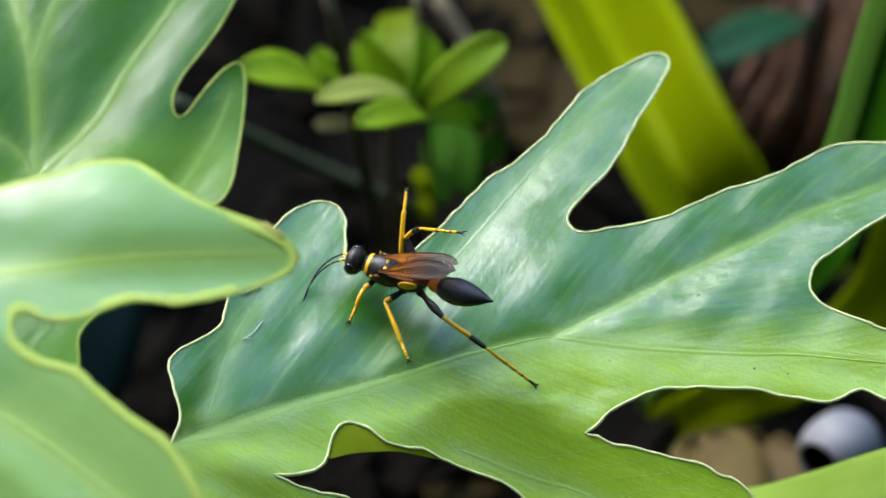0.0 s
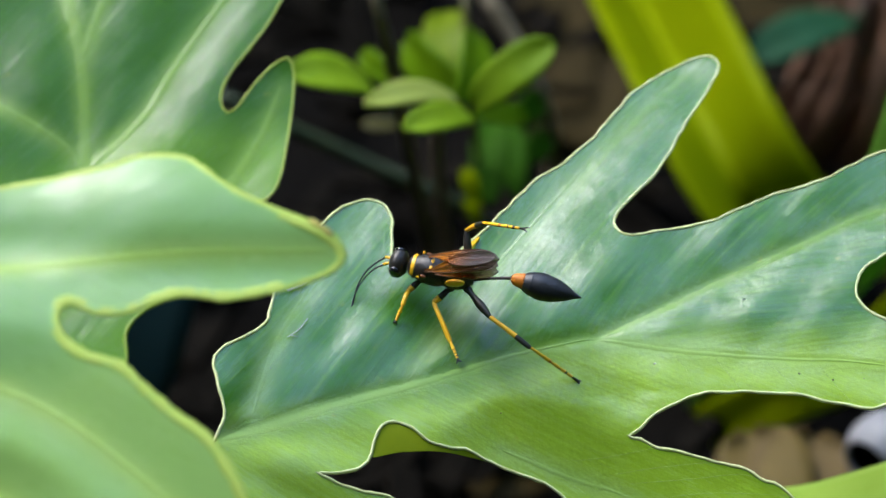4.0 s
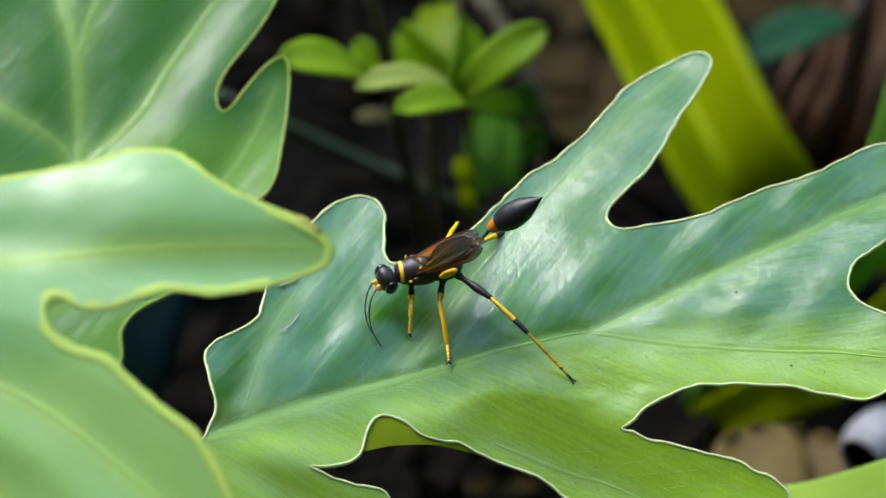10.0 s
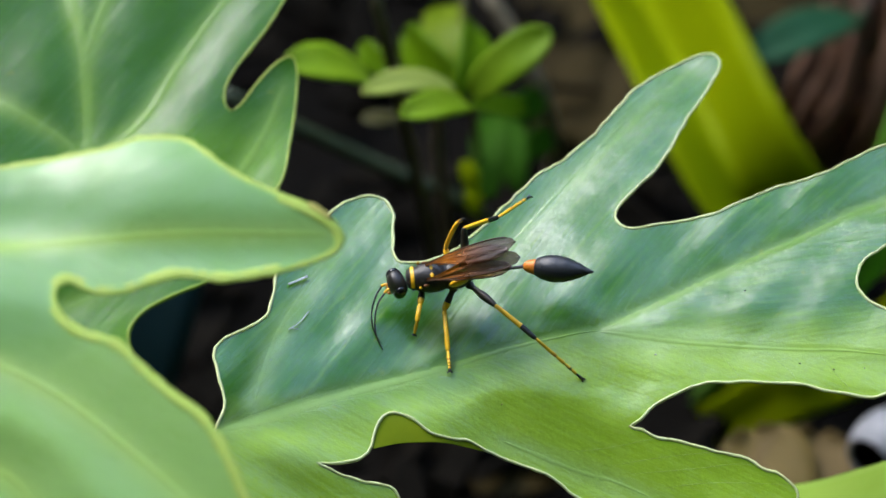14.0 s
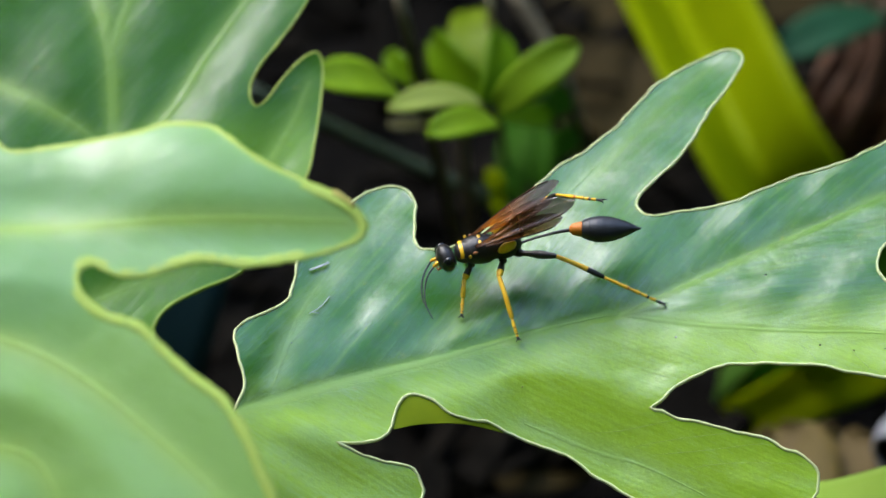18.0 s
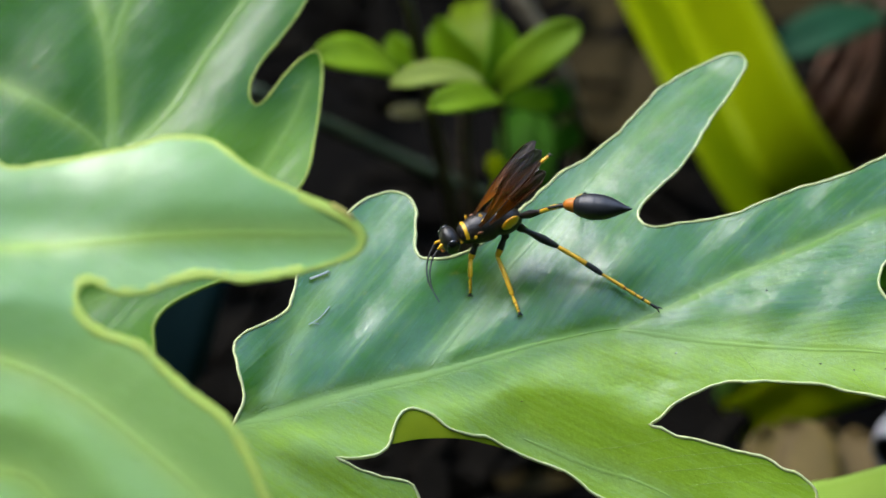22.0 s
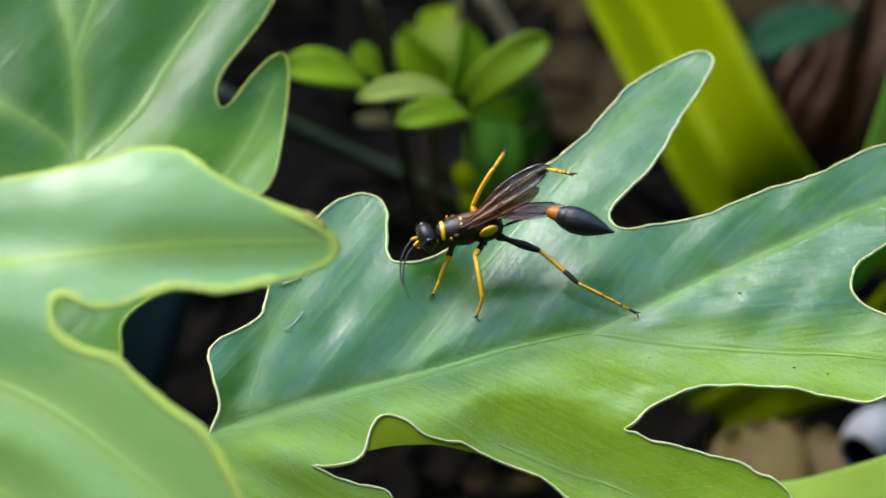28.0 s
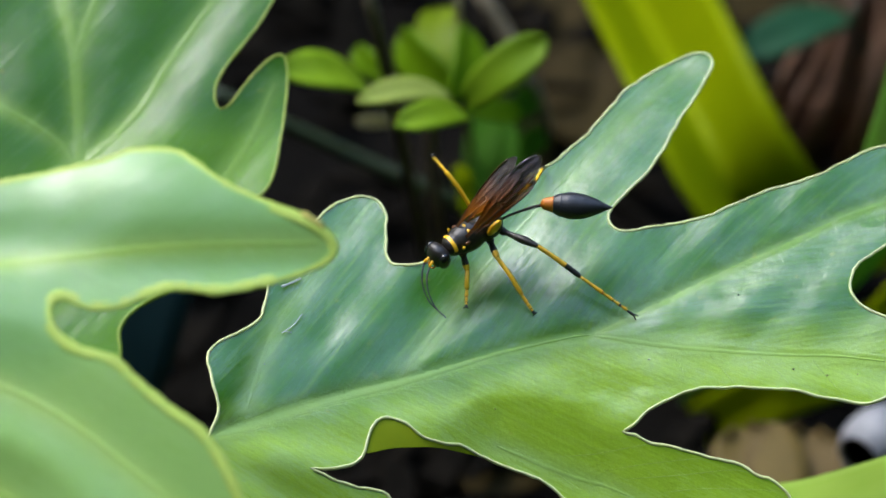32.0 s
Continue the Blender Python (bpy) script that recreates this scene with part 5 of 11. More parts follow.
    walk(front_leaf, [(t, FRONT_FRAME @ Matrix.Translation(m.translation * -0.04) @ m) for t, m in [
        (0, pose(0.00024, -0.00025, 0, -0.73, 0.82, 0.91)),
        (0.5, pose(0.00019, -0.00031, 0, -0.18, 0.34, 0.44)),
        (1, pose(0.00012, -0.00030, 0, -0.17, 0.36, 0.25)),
        (1.5, pose(0.00001, -0.00013, 0, -0.14, 0.33, -0.19)),
        (2, pose(0.00003, -0.00012, 0, 0.34, -0.20, -0.44)),
        (2.5, pose(0.00015, -0.00023, 0, 0.13, 0.08, -0.21)),
        (3, pose(0.00008, -0.00030, 0, -0.32, 0.61, 0.04)),
        (3.5, pose(0.00009, -0.00025, 0, -0.12, 0.34, 0.02)),
        (5.5, pose(0.00014, -0.00019, 0, -0.11, 0.34, -0.19)),
        (6, pose(0.00008, -0.00020, 0, -0.37, 0.59, 0.04)),
        (6.5, pose(0.00006, -0.00009, 0, -0.14, 0.29, -0.19)),
        (7, pose(0.00006, 0.00015, 0, -0.65, 0.74, -0.16)),
        (7.5, pose(-0.00001, 0.00019, 0, -0.95, 0.99, 0.08)),
        (8, pose(0.00003, 0.00031, 0, -0.44, 0.42, -0.41)),
        (8.5, pose(0.00009, 0.00047, 0, -0.45, 0.39, -0.62)),
        (9, pose(-0.00020, 0.00116, 0, -0.87, 0.42, -0.82)),
        (9.5, pose(-0.00056, 0.00122, 0, -1.69, 1.15, -0.12)),
        (10, pose(-0.00078, 0.00023, 0, -0.39, 0.50, -0.79)),
        (10.5, pose(-0.00045, 0.00166, 0, -0.80, 0.01, -1.05)),
        (11, pose(-0.00016, 0.00198, 0, -2.24, 1.44, -0.75)),
        (11.5, pose(-0.00066, 0.00162, 0, -2.19, 1.55, -0.51)),
        (12, pose(-0.00046, 0.00069, 0, -1.46, 1.33, -0.32)),
        (12.5, pose(-0.00088, 0.00186, 0, -1.52, 0.76, -1.19)),
        (13, pose(-0.00119, 0.00129, 0, -1.02, 0.38, -0.57)),
        (13.5, pose(-0.00057, 0.00215, 0, -1.79, 0.89, -1.21)),
        (14, pose(-0.00055, 0.00185, 0, -1.52, 0.72, -1.00)),
        (14.5, pose(-0.00140, 0.00187, 0, -1.71, 1.02, -1.38)),
        (16.5, pose(-0.00043, 0.00143, 0, -1.50, 1.14, -1.41)),
        (17, pose(-0.00056, 0.00011, 0, -1.25, 1.25, 0.55)),
        (17.5, pose(-0.00078, 0.00284, 0, -2.64, 1.44, -1.37)),
        (18, pose(-0.00081, 0.00313, 0, -2.70, 1.35, -1.59)),
        (18.5, pose(-0.00103, 0.00204, 0, -1.62, 0.67, -0.98)),
        (19, pose(-0.00072, 0.00325, 0, -3.51, 2.04, -0.91)),
        (19.5, pose(-0.00091, 0.00304, 0, -2.28, 0.85, -1.41)),
        (20, pose(-0.00144, 0.00149, 0, -1.50, 0.85, -0.74)),
        (20.5, pose(-0.00069, 0.00217, 0, -2.11, 1.12, -0.75)),
        (21, pose(-0.00114, 0.00084, 0, -0.73, 0.56, -1.21)),
        (21.5, pose(-0.00063, 0.00155, 0, -1.63, 1.07, -0.98)),
        (22, pose(-0.00076, 0.00112, 0, -0.84, 0.44, -1.02)),
        (22.5, pose(-0.00111, -0.00003, 0, 0.23, -0.19, -0.39)),
        (23, pose(-0.00067, 0.00157, 0, -1.35, 0.53, -0.36)),
        (23.5, pose(-0.00044, 0.00191, 0, -1.49, 0.71, -1.23)),
        (24, pose(-0.00024, 0.00194, 0, -1.97, 1.21, -0.97)),
        (24.5, pose(-0.00021, 0.00078, 0, -1.31, 1.03, -0.14)),
        (25, pose(-0.00027, 0.00053, 0, -0.87, 0.62, 0.07)),
        (25.5, pose(-0.00021, 0.00088, 0, -0.92, 0.49, -0.17)),
        (27.5, pose(0.00003, 0.00023, 0, -0.55, 0.42, 0.24)),
        (28, pose(0.00000, 0.00000, 0, 0.00, 0.00, 0.00)),
        (28.5, pose(0.00000, 0.00025, 0, 0.15, -0.36, -0.03)),
        (29, pose(0.00009, 0.00024, 0, -0.29, 0.17, 0.01)),
        (29.5, pose(0.00015, 0.00021, 0, 0.20, -0.32, -0.24)),
        (30, pose(0.00009, 0.00010, 0, -0.03, -0.04, -0.01)),
        (30.5, pose(0.00003, 0.00009, 0, -0.27, 0.20, 0.22)),
        (31, pose(0.00011, 0.00004, 0, -0.04, -0.04, 0.20)),
        (31.5, pose(0.00003, 0.00009, 0, -0.27, 0.20, 0.22)),
        (32, pose(-0.00002, 0.00008, 0, -0.08, -0.04, 0.22)),
    ]])
    walk(shoot, [
        (0, pose(SHOOT_BASE.x, SHOOT_BASE.y, 0, -0.55, 0.11, 0)), (0.5, pose(SHOOT_BASE.x, SHOOT_BASE.y, 0, -0.25, 0.11, 0)),
        (1, pose(SHOOT_BASE.x, SHOOT_BASE.y, 0, -0.23, 0.06, 0)), (1.5, pose(SHOOT_BASE.x, SHOOT_BASE.y, 0, 0.04, 0.11, 0)),
        (2, pose(SHOOT_BASE.x, SHOOT_BASE.y, 0, 0.07, 0.14, 0)), (2.5, pose(SHOOT_BASE.x, SHOOT_BASE.y, 0, 0.22, 0.26, 0)),
        (3, pose(SHOOT_BASE.x, SHOOT_BASE.y, 0, -0.02, 0.05, 0)), (3.5, pose(SHOOT_BASE.x, SHOOT_BASE.y, 0, -0.02, 0.05, 0)),
        (5.5, pose(SHOOT_BASE.x, SHOOT_BASE.y, 0, -0.07, 0.08, 0)), (6, pose(SHOOT_BASE.x, SHOOT_BASE.y, 0, -0.36, 0.08, 0)),
        (6.5, pose(SHOOT_BASE.x, SHOOT_BASE.y, 0, -0.36, -0.04, 0)), (7, pose(SHOOT_BASE.x, SHOOT_BASE.y, 0, -0.38, 0.14, 0)),
        (7.5, pose(SHOOT_BASE.x, SHOOT_BASE.y, 0, -0.60, -0.04, 0)), (8, pose(SHOOT_BASE.x, SHOOT_BASE.y, 0, -0.75, -0.23, 0)),
        (8.5, pose(SHOOT_BASE.x, SHOOT_BASE.y, 0, -1.38, -0.01, 0)), (9, pose(SHOOT_BASE.x, SHOOT_BASE.y, 0, -2.16, 0.18, 0)),
        (9.5, pose(SHOOT_BASE.x, SHOOT_BASE.y, 0, -1.82, 0.08, 0)), (10, pose(SHOOT_BASE.x, SHOOT_BASE.y, 0, -1.19, -0.23, 0)),
        (10.5, pose(SHOOT_BASE.x, SHOOT_BASE.y, 0, -0.31, -0.08, 0)), (11, pose(SHOOT_BASE.x, SHOOT_BASE.y, 0, -1.04, 0.10, 0)),
        (11.5, pose(SHOOT_BASE.x, SHOOT_BASE.y, 0, -1.38, 0.10, 0)), (12, pose(SHOOT_BASE.x, SHOOT_BASE.y, 0, 0.43, -0.27, 0)),
        (12.5, pose(SHOOT_BASE.x, SHOOT_BASE.y, 0, -0.79, 0.33, 0)), (13, pose(SHOOT_BASE.x, SHOOT_BASE.y, 0, -1.19, -0.32, 0)),
        (13.5, pose(SHOOT_BASE.x, SHOOT_BASE.y, 0, -1.16, -0.61, 0)), (14, pose(SHOOT_BASE.x, SHOOT_BASE.y, 0, -0.82, -0.46, 0)),
        (14.5, pose(SHOOT_BASE.x, SHOOT_BASE.y, 0, -0.01, 0.39, 0)), (16.5, pose(SHOOT_BASE.x, SHOOT_BASE.y, 0, 1.34, -0.44, 0)),
        (17, pose(SHOOT_BASE.x, SHOOT_BASE.y, 0, -1.23, -0.37, 0)), (17.5, pose(SHOOT_BASE.x, SHOOT_BASE.y, 0, 0.17, 0.00, 0)),
        (18, pose(SHOOT_BASE.x, SHOOT_BASE.y, 0, 0.74, -0.36, 0)), (18.5, pose(SHOOT_BASE.x, SHOOT_BASE.y, 0, -0.60, -0.02, 0)),
        (19, pose(SHOOT_BASE.x, SHOOT_BASE.y, 0, 0.48, -1.83, 0)), (19.5, pose(SHOOT_BASE.x, SHOOT_BASE.y, 0, 1.06, -0.20, 0)),
        (20, pose(SHOOT_BASE.x, SHOOT_BASE.y, 0, 0.14, -0.78, 0)), (20.5, pose(SHOOT_BASE.x, SHOOT_BASE.y, 0, -0.22, 0.03, 0)),
        (21, pose(SHOOT_BASE.x, SHOOT_BASE.y, 0, 0.23, -0.10, 0)), (21.5, pose(SHOOT_BASE.x, SHOOT_BASE.y, 0, -1.07, 0.68, 0)),
        (22, pose(SHOOT_BASE.x, SHOOT_BASE.y, 0, -0.97, -0.13, 0)), (22.5, pose(SHOOT_BASE.x, SHOOT_BASE.y, 0, -1.12, -0.29, 0)),
        (23, pose(SHOOT_BASE.x, SHOOT_BASE.y, 0, -0.31, -0.13, 0)), (23.5, pose(SHOOT_BASE.x, SHOOT_BASE.y, 0, -0.08, -0.04, 0)),
        (24, pose(SHOOT_BASE.x, SHOOT_BASE.y, 0, -0.22, -1.17, 0)), (24.5, pose(SHOOT_BASE.x, SHOOT_BASE.y, 0, 1.32, -0.70, 0)),
        (25, pose(SHOOT_BASE.x, SHOOT_BASE.y, 0, 0.44, -0.57, 0)), (25.5, pose(SHOOT_BASE.x, SHOOT_BASE.y, 0, -0.97, -0.52, 0)),
        (27.5, pose(SHOOT_BASE.x, SHOOT_BASE.y, 0, -0.29, 0.18, 0)), (28, pose(SHOOT_BASE.x, SHOOT_BASE.y, 0, 0.00, 0.00, 0)),
        (28.5, pose(SHOOT_BASE.x, SHOOT_BASE.y, 0, -0.15, -0.21, 0)), (29, pose(SHOOT_BASE.x, SHOOT_BASE.y, 0, 0.14, 0.00, 0)),
        (29.5, pose(SHOOT_BASE.x, SHOOT_BASE.y, 0, 0.14, 0.15, 0)), (30, pose(SHOOT_BASE.x, SHOOT_BASE.y, 0, 0.14, -0.03, 0)),
        (30.5, pose(SHOOT_BASE.x, SHOOT_BASE.y, 0, -0.01, -0.03, 0)), (31, pose(SHOOT_BASE.x, SHOOT_BASE.y, 0, -0.01, -0.03, 0)),
        (31.5, pose(SHOOT_BASE.x, SHOOT_BASE.y, 0, -0.01, -0.03, 0)), (32, pose(SHOOT_BASE.x, SHOOT_BASE.y, 0, 0.07, 0.02, 0)),
    ])
    walk(wasp, [
        (0, pose(-0.00054, -0.00072, 0.11835, -35, -9, 159)), (0.5, pose(-0.00072, -0.00072, 0.11832, -33.7, -11.2, 153.7)),
        (1, pose(-0.00166, -0.00109, 0.11823, -35.3, -8.6, 160.5)), (1.5, pose(-0.00163, -0.00101, 0.1183, -34.8, -9.5, 158.8)),
        (2, pose(-0.00147, -0.00116, 0.11829, -35.9, -7.5, 163.6)), (2.5, pose(-0.00077, -0.00142, 0.11819, -34.9, -9.7, 158.8)),
        (3, pose(-0.00128, -0.00143, 0.11814, -34.3, -10.7, 156.2)), (3.5, pose(-0.00094, -0.00121, 0.11822, -35.3, -8.8, 160.4)),
        (5.5, pose(-0.00068, -0.00095, 0.11835, -37, -3.9, 171.3)), (6, pose(-0.00078, -0.001, 0.1183, -36.8, -4.3, 170.4)),
        (6.5, pose(-0.00167, -0.00115, 0.11827, -37.3, -1.8, 176.1)), (7, pose(-0.00173, -0.00121, 0.11817, -36.9, 3.3, -173.3)),
        (7.5, pose(-0.00085, -0.00076, 0.11835, -36.3, -5.7, 166.7)), (8, pose(-0.00068, -0.00058, 0.11836, -36.2, -5.6, 166.4)),
        (8.5, pose(-0.00055, 0.00029, 0.11877, -36.8, -2.7, 173)), (9, pose(-0.00163, -0.00014, 0.11852, -37, 1.1, -178.9)),
        (9.5, pose(-0.00186, -0.00016, 0.11835, -35.8, 5.3, -170)), (10, pose(-0.00166, -0.0006, 0.11822, -36.4, 4.8, -171.4)),
        (10.5, pose(-0.00119, -0.00059, 0.11833, -36.6, 3.8, -172.9)), (11, pose(-0.0006, -0.00077, 0.11825, -36.4, 4.3, -171.5)),
        (11.5, pose(-0.00152, -0.00034, 0.11823, -35.5, 6.4, -167.8)), (12, pose(-0.00175, -0.00141, 0.11779, -36.1, 4, -173.1)),
        (12.5, pose(-0.00137, -0.00128, 0.11779, -36.2, 2.8, -176.2)), (13, pose(-0.00139, -0.00162, 0.11779, -36.7, 2.9, -175.4)),
        (13.5, pose(-0.00115, -0.00158, 0.11781, -36.8, 1.2, -178.9)), (14, pose(-0.00127, -0.00149, 0.11773, -36.3, 3, -175.4)),
        (14.5, pose(-0.00146, -0.00232, 0.11744, -36.7, 3.6, -174.1)), (16.5, pose(-0.0011, -0.0016, 0.11754, -36.1, 0.9, 178.5)),
        (17, pose(-0.0011, -0.00213, 0.11762, -36.8, 0.3, 179.5)), (17.5, pose(0.00097, 0.00086, 0.11849, -16.6, 9.4, -159.5)),
        (18, pose(0.00127, 0.00209, 0.11883, -16.8, 6, -169.5)), (18.5, pose(0.00003, 0.00222, 0.11913, -18.9, 3.4, -175.1)),
        (19, pose(0.00045, 0.00248, 0.11923, -18, 5.7, -168.8)), (19.5, pose(0.00079, 0.00241, 0.11937, -18.7, 7.2, -165.1)),
        (20, pose(0.00076, 0.00139, 0.11906, -19, 8.2, -162.3)), (20.5, pose(0.00193, 0.00214, 0.11913, -16.2, 12.3, -152.4)),
        (21, pose(0.00515, 0.00243, 0.11956, -17.1, 13, -151)), (21.5, pose(0.00358, 0.00466, 0.1204, -19.2, 5.9, -168.6)),
        (22, pose(0.00155, 0.00435, 0.12029, -18.5, 9.4, -160.1)), (22.5, pose(0.00129, 0.00399, 0.12034, -19.6, 8.9, -161.6)),
        (23, pose(0.00065, 0.00394, 0.12011, -20, 4.5, -172.3)), (23.5, pose(0.00078, 0.00437, 0.12024, -19.4, 5.6, -169.3)),
        (24, pose(0.00134, 0.00426, 0.12031, -19.6, 5.1, -169.7)), (24.5, pose(0.00137, 0.00418, 0.12039, -20.1, 5.7, -168.5)),
        (25, pose(0.00135, 0.00355, 0.12026, -20.6, 5.3, -168.7)), (25.5, pose(0.00134, 0.00363, 0.12024, -20.7, 5, -170)),
        (27.5, pose(0.00155, 0.00361, 0.12036, -21.1, 5.7, -168.4)), (28, pose(0.00291, 0.00348, 0.12043, -21.6, 3.7, -172)),
        (28.5, pose(0.00255, 0.00357, 0.12046, -21.8, 1.9, -176)), (29, pose(0.00195, 0.00251, 0.11992, -20.8, 7.4, -164.3)),
        (29.5, pose(0.00257, 0.00322, 0.12031, -21.2, 6.1, -166.7)), (30, pose(0.00247, 0.00258, 0.11999, -20.6, 8.4, -161.7)),
        (30.5, pose(0.00203, 0.00218, 0.11978, -17.9, 14.4, -147.1)), (31, pose(0.00211, 0.00188, 0.11961, -16.2, 16.7, -140.3)),
        (31.5, pose(0.00309, 0.00222, 0.11976, -17.7, 14.3, -147.1)), (32, pose(0.00351, 0.00319, 0.12025, -18.2, 13.8, -148.6)),
    ])
    walk(head, [
        (0, pose(0.00479, -0.00003, -0.00009, -0, 8.9, -1.4)), (0.5, pose(0.00477, 0.00024, -0.00001, 0, 5.1, 11.7)),
        (1, pose(0.00477, 0.00017, -0.00011, 0, 10.1, 8)), (1.5, pose(0.00477, 0.0002, -0.00007, -0, 8.3, 9.7)),
        (2, pose(0.00478, 0.00006, -0.00009, 0, 9.1, 2.7)), (2.5, pose(0.00479, 0.00004, -0.00005, 0, 7.3, 1.7)),
        (3, pose(0.00478, 0.00014, -0.00005, 0, 7.3, 6.8)), (3.5, pose(0.00479, -0.00002, -0.00009, 0, 8.9, -1.1)),
        (5.5, pose(0.00478, 0.00014, -0.00006, 0, 7.6, 6.8)), (6, pose(0.00477, 0.00022, -0.00005, -0, 7.4, 10.7)),
        (6.5, pose(0.00467, 0.00053, -0.00001, -0, 5.1, 26.3)), (7, pose(0.00477, 0.00025, 0, 0, 4.7, 12.2)),
        (7.5, pose(0.00478, 0.00006, -0.00008, 0, 8.8, 3.1)), (8, pose(0.00478, -0.00001, -0.0001, 0, 9.4, -0.4)),
        (8.5, pose(0.00475, -0.00021, -0.00018, -0, 13.6, -10.6)), (9, pose(0.00475, 0.00034, 0.00002, 0, 3.7, 16.6)),
        (9.5, pose(0.00469, 0.00048, 0.00002, 0, 4, 23.8)), (10, pose(0.00472, 0.00043, 0.00005, 0, 2.6, 21)),
        (10.5, pose(0.00471, 0.00045, 0.00005, -0, 2.4, 21.9)), (11, pose(0.00476, 0.00031, 0.00001, -0, 4.4, 14.9)),
        (11.5, pose(0.00476, 0.0003, 0, -0, 5, 14.4)), (12, pose(0.00475, 0.0003, -0.00003, -0, 6.2, 14.7)),
        (12.5, pose(0.00474, 0.00035, 0.00001, 0, 4.4, 17)), (13, pose(0.00474, 0.00035, -0.00001, 0, 5.5, 17.2)),
        (13.5, pose(0.00471, 0.00044, 0.00002, 0, 3.9, 21.4)), (14, pose(0.00474, 0.00035, -0.00001, 0, 5.3, 16.8)),
        (14.5, pose(0.00471, 0.00043, -0.00002, 0, 5.8, 21)), (16.5, pose(0.00475, 0.00032, -0.00003, 0, 6.1, 15.5)),
        (17, pose(0.00475, 0.00032, -0.00006, -0, 7.6, 15.6)), (17.5, pose(0.00476, 0.00027, -0.00004, 0, 6.5, 12.9)),
        (18, pose(0.00477, 0.00021, -0.00008, 0, 8.4, 10.1)), (18.5, pose(0.00471, 0.00043, -0.00008, 0, 8.8, 21.3)),
        (19, pose(0.00477, 0.00021, -0.00008, 0, 8.5, 10.2)), (19.5, pose(0.00477, 0.00024, -0.00004, -0, 6.7, 11.7)),
        (20, pose(0.00477, 0.00021, -0.00006, -0, 7.8, 10.1)), (20.5, pose(0.00475, 0.00031, -0.00004, 0, 6.7, 15)),
        (21, pose(0.00472, 0.00041, -0.00004, -0, 6.5, 20.1)), (21.5, pose(0.00476, 0.00024, -0.00006, -0, 7.7, 11.9)),
        (22, pose(0.00478, 0.00005, -0.00008, 0, 8.8, 2.3)), (22.5, pose(0.00478, 0.0001, -0.00006, 0, 7.7, 5)),
        (23, pose(0.00476, 0.00027, -0.00006, 0, 7.6, 12.9)), (23.5, pose(0.00477, 0.00024, -0.00006, 0, 7.8, 11.5)),
        (24, pose(0.00478, 0.00015, -0.00004, 0, 6.7, 7.1)), (24.5, pose(0.00477, 0.00023, -0.00005, -0, 7.1, 10.9)),
        (25, pose(0.00476, 0.00028, -0.00005, 0, 7, 13.4)), (25.5, pose(0.00476, 0.00025, -0.00009, -0, 9.4, 12)),
        (27.5, pose(0.00475, 0.00031, -0.00004, 0, 6.8, 15)), (28, pose(0.00477, 0.00021, -0.00006, -0, 7.5, 10.1)),
        (28.5, pose(0.00477, 0.00021, -0.00009, 0, 8.9, 10.1)), (29, pose(0.00472, 0.0004, -0.00008, 0, 8.5, 19.7)),
        (29.5, pose(0.00471, 0.00042, -0.00006, -0, 7.5, 20.5)), (30, pose(0.00477, 0.00022, -0.00005, 0, 7.3, 10.6)),
        (30.5, pose(0.00474, 0.00033, -0.00004, 0, 6.7, 16.3)), (31, pose(0.00474, 0.00036, -0.00004, 0, 6.8, 17.7)),
        (31.5, pose(0.00475, 0.00031, -0.00005, 0, 7, 15.2)), (32, pose(0.00478, 0.00014, -0.00004, 0, 6.8, 6.6)),
    ])
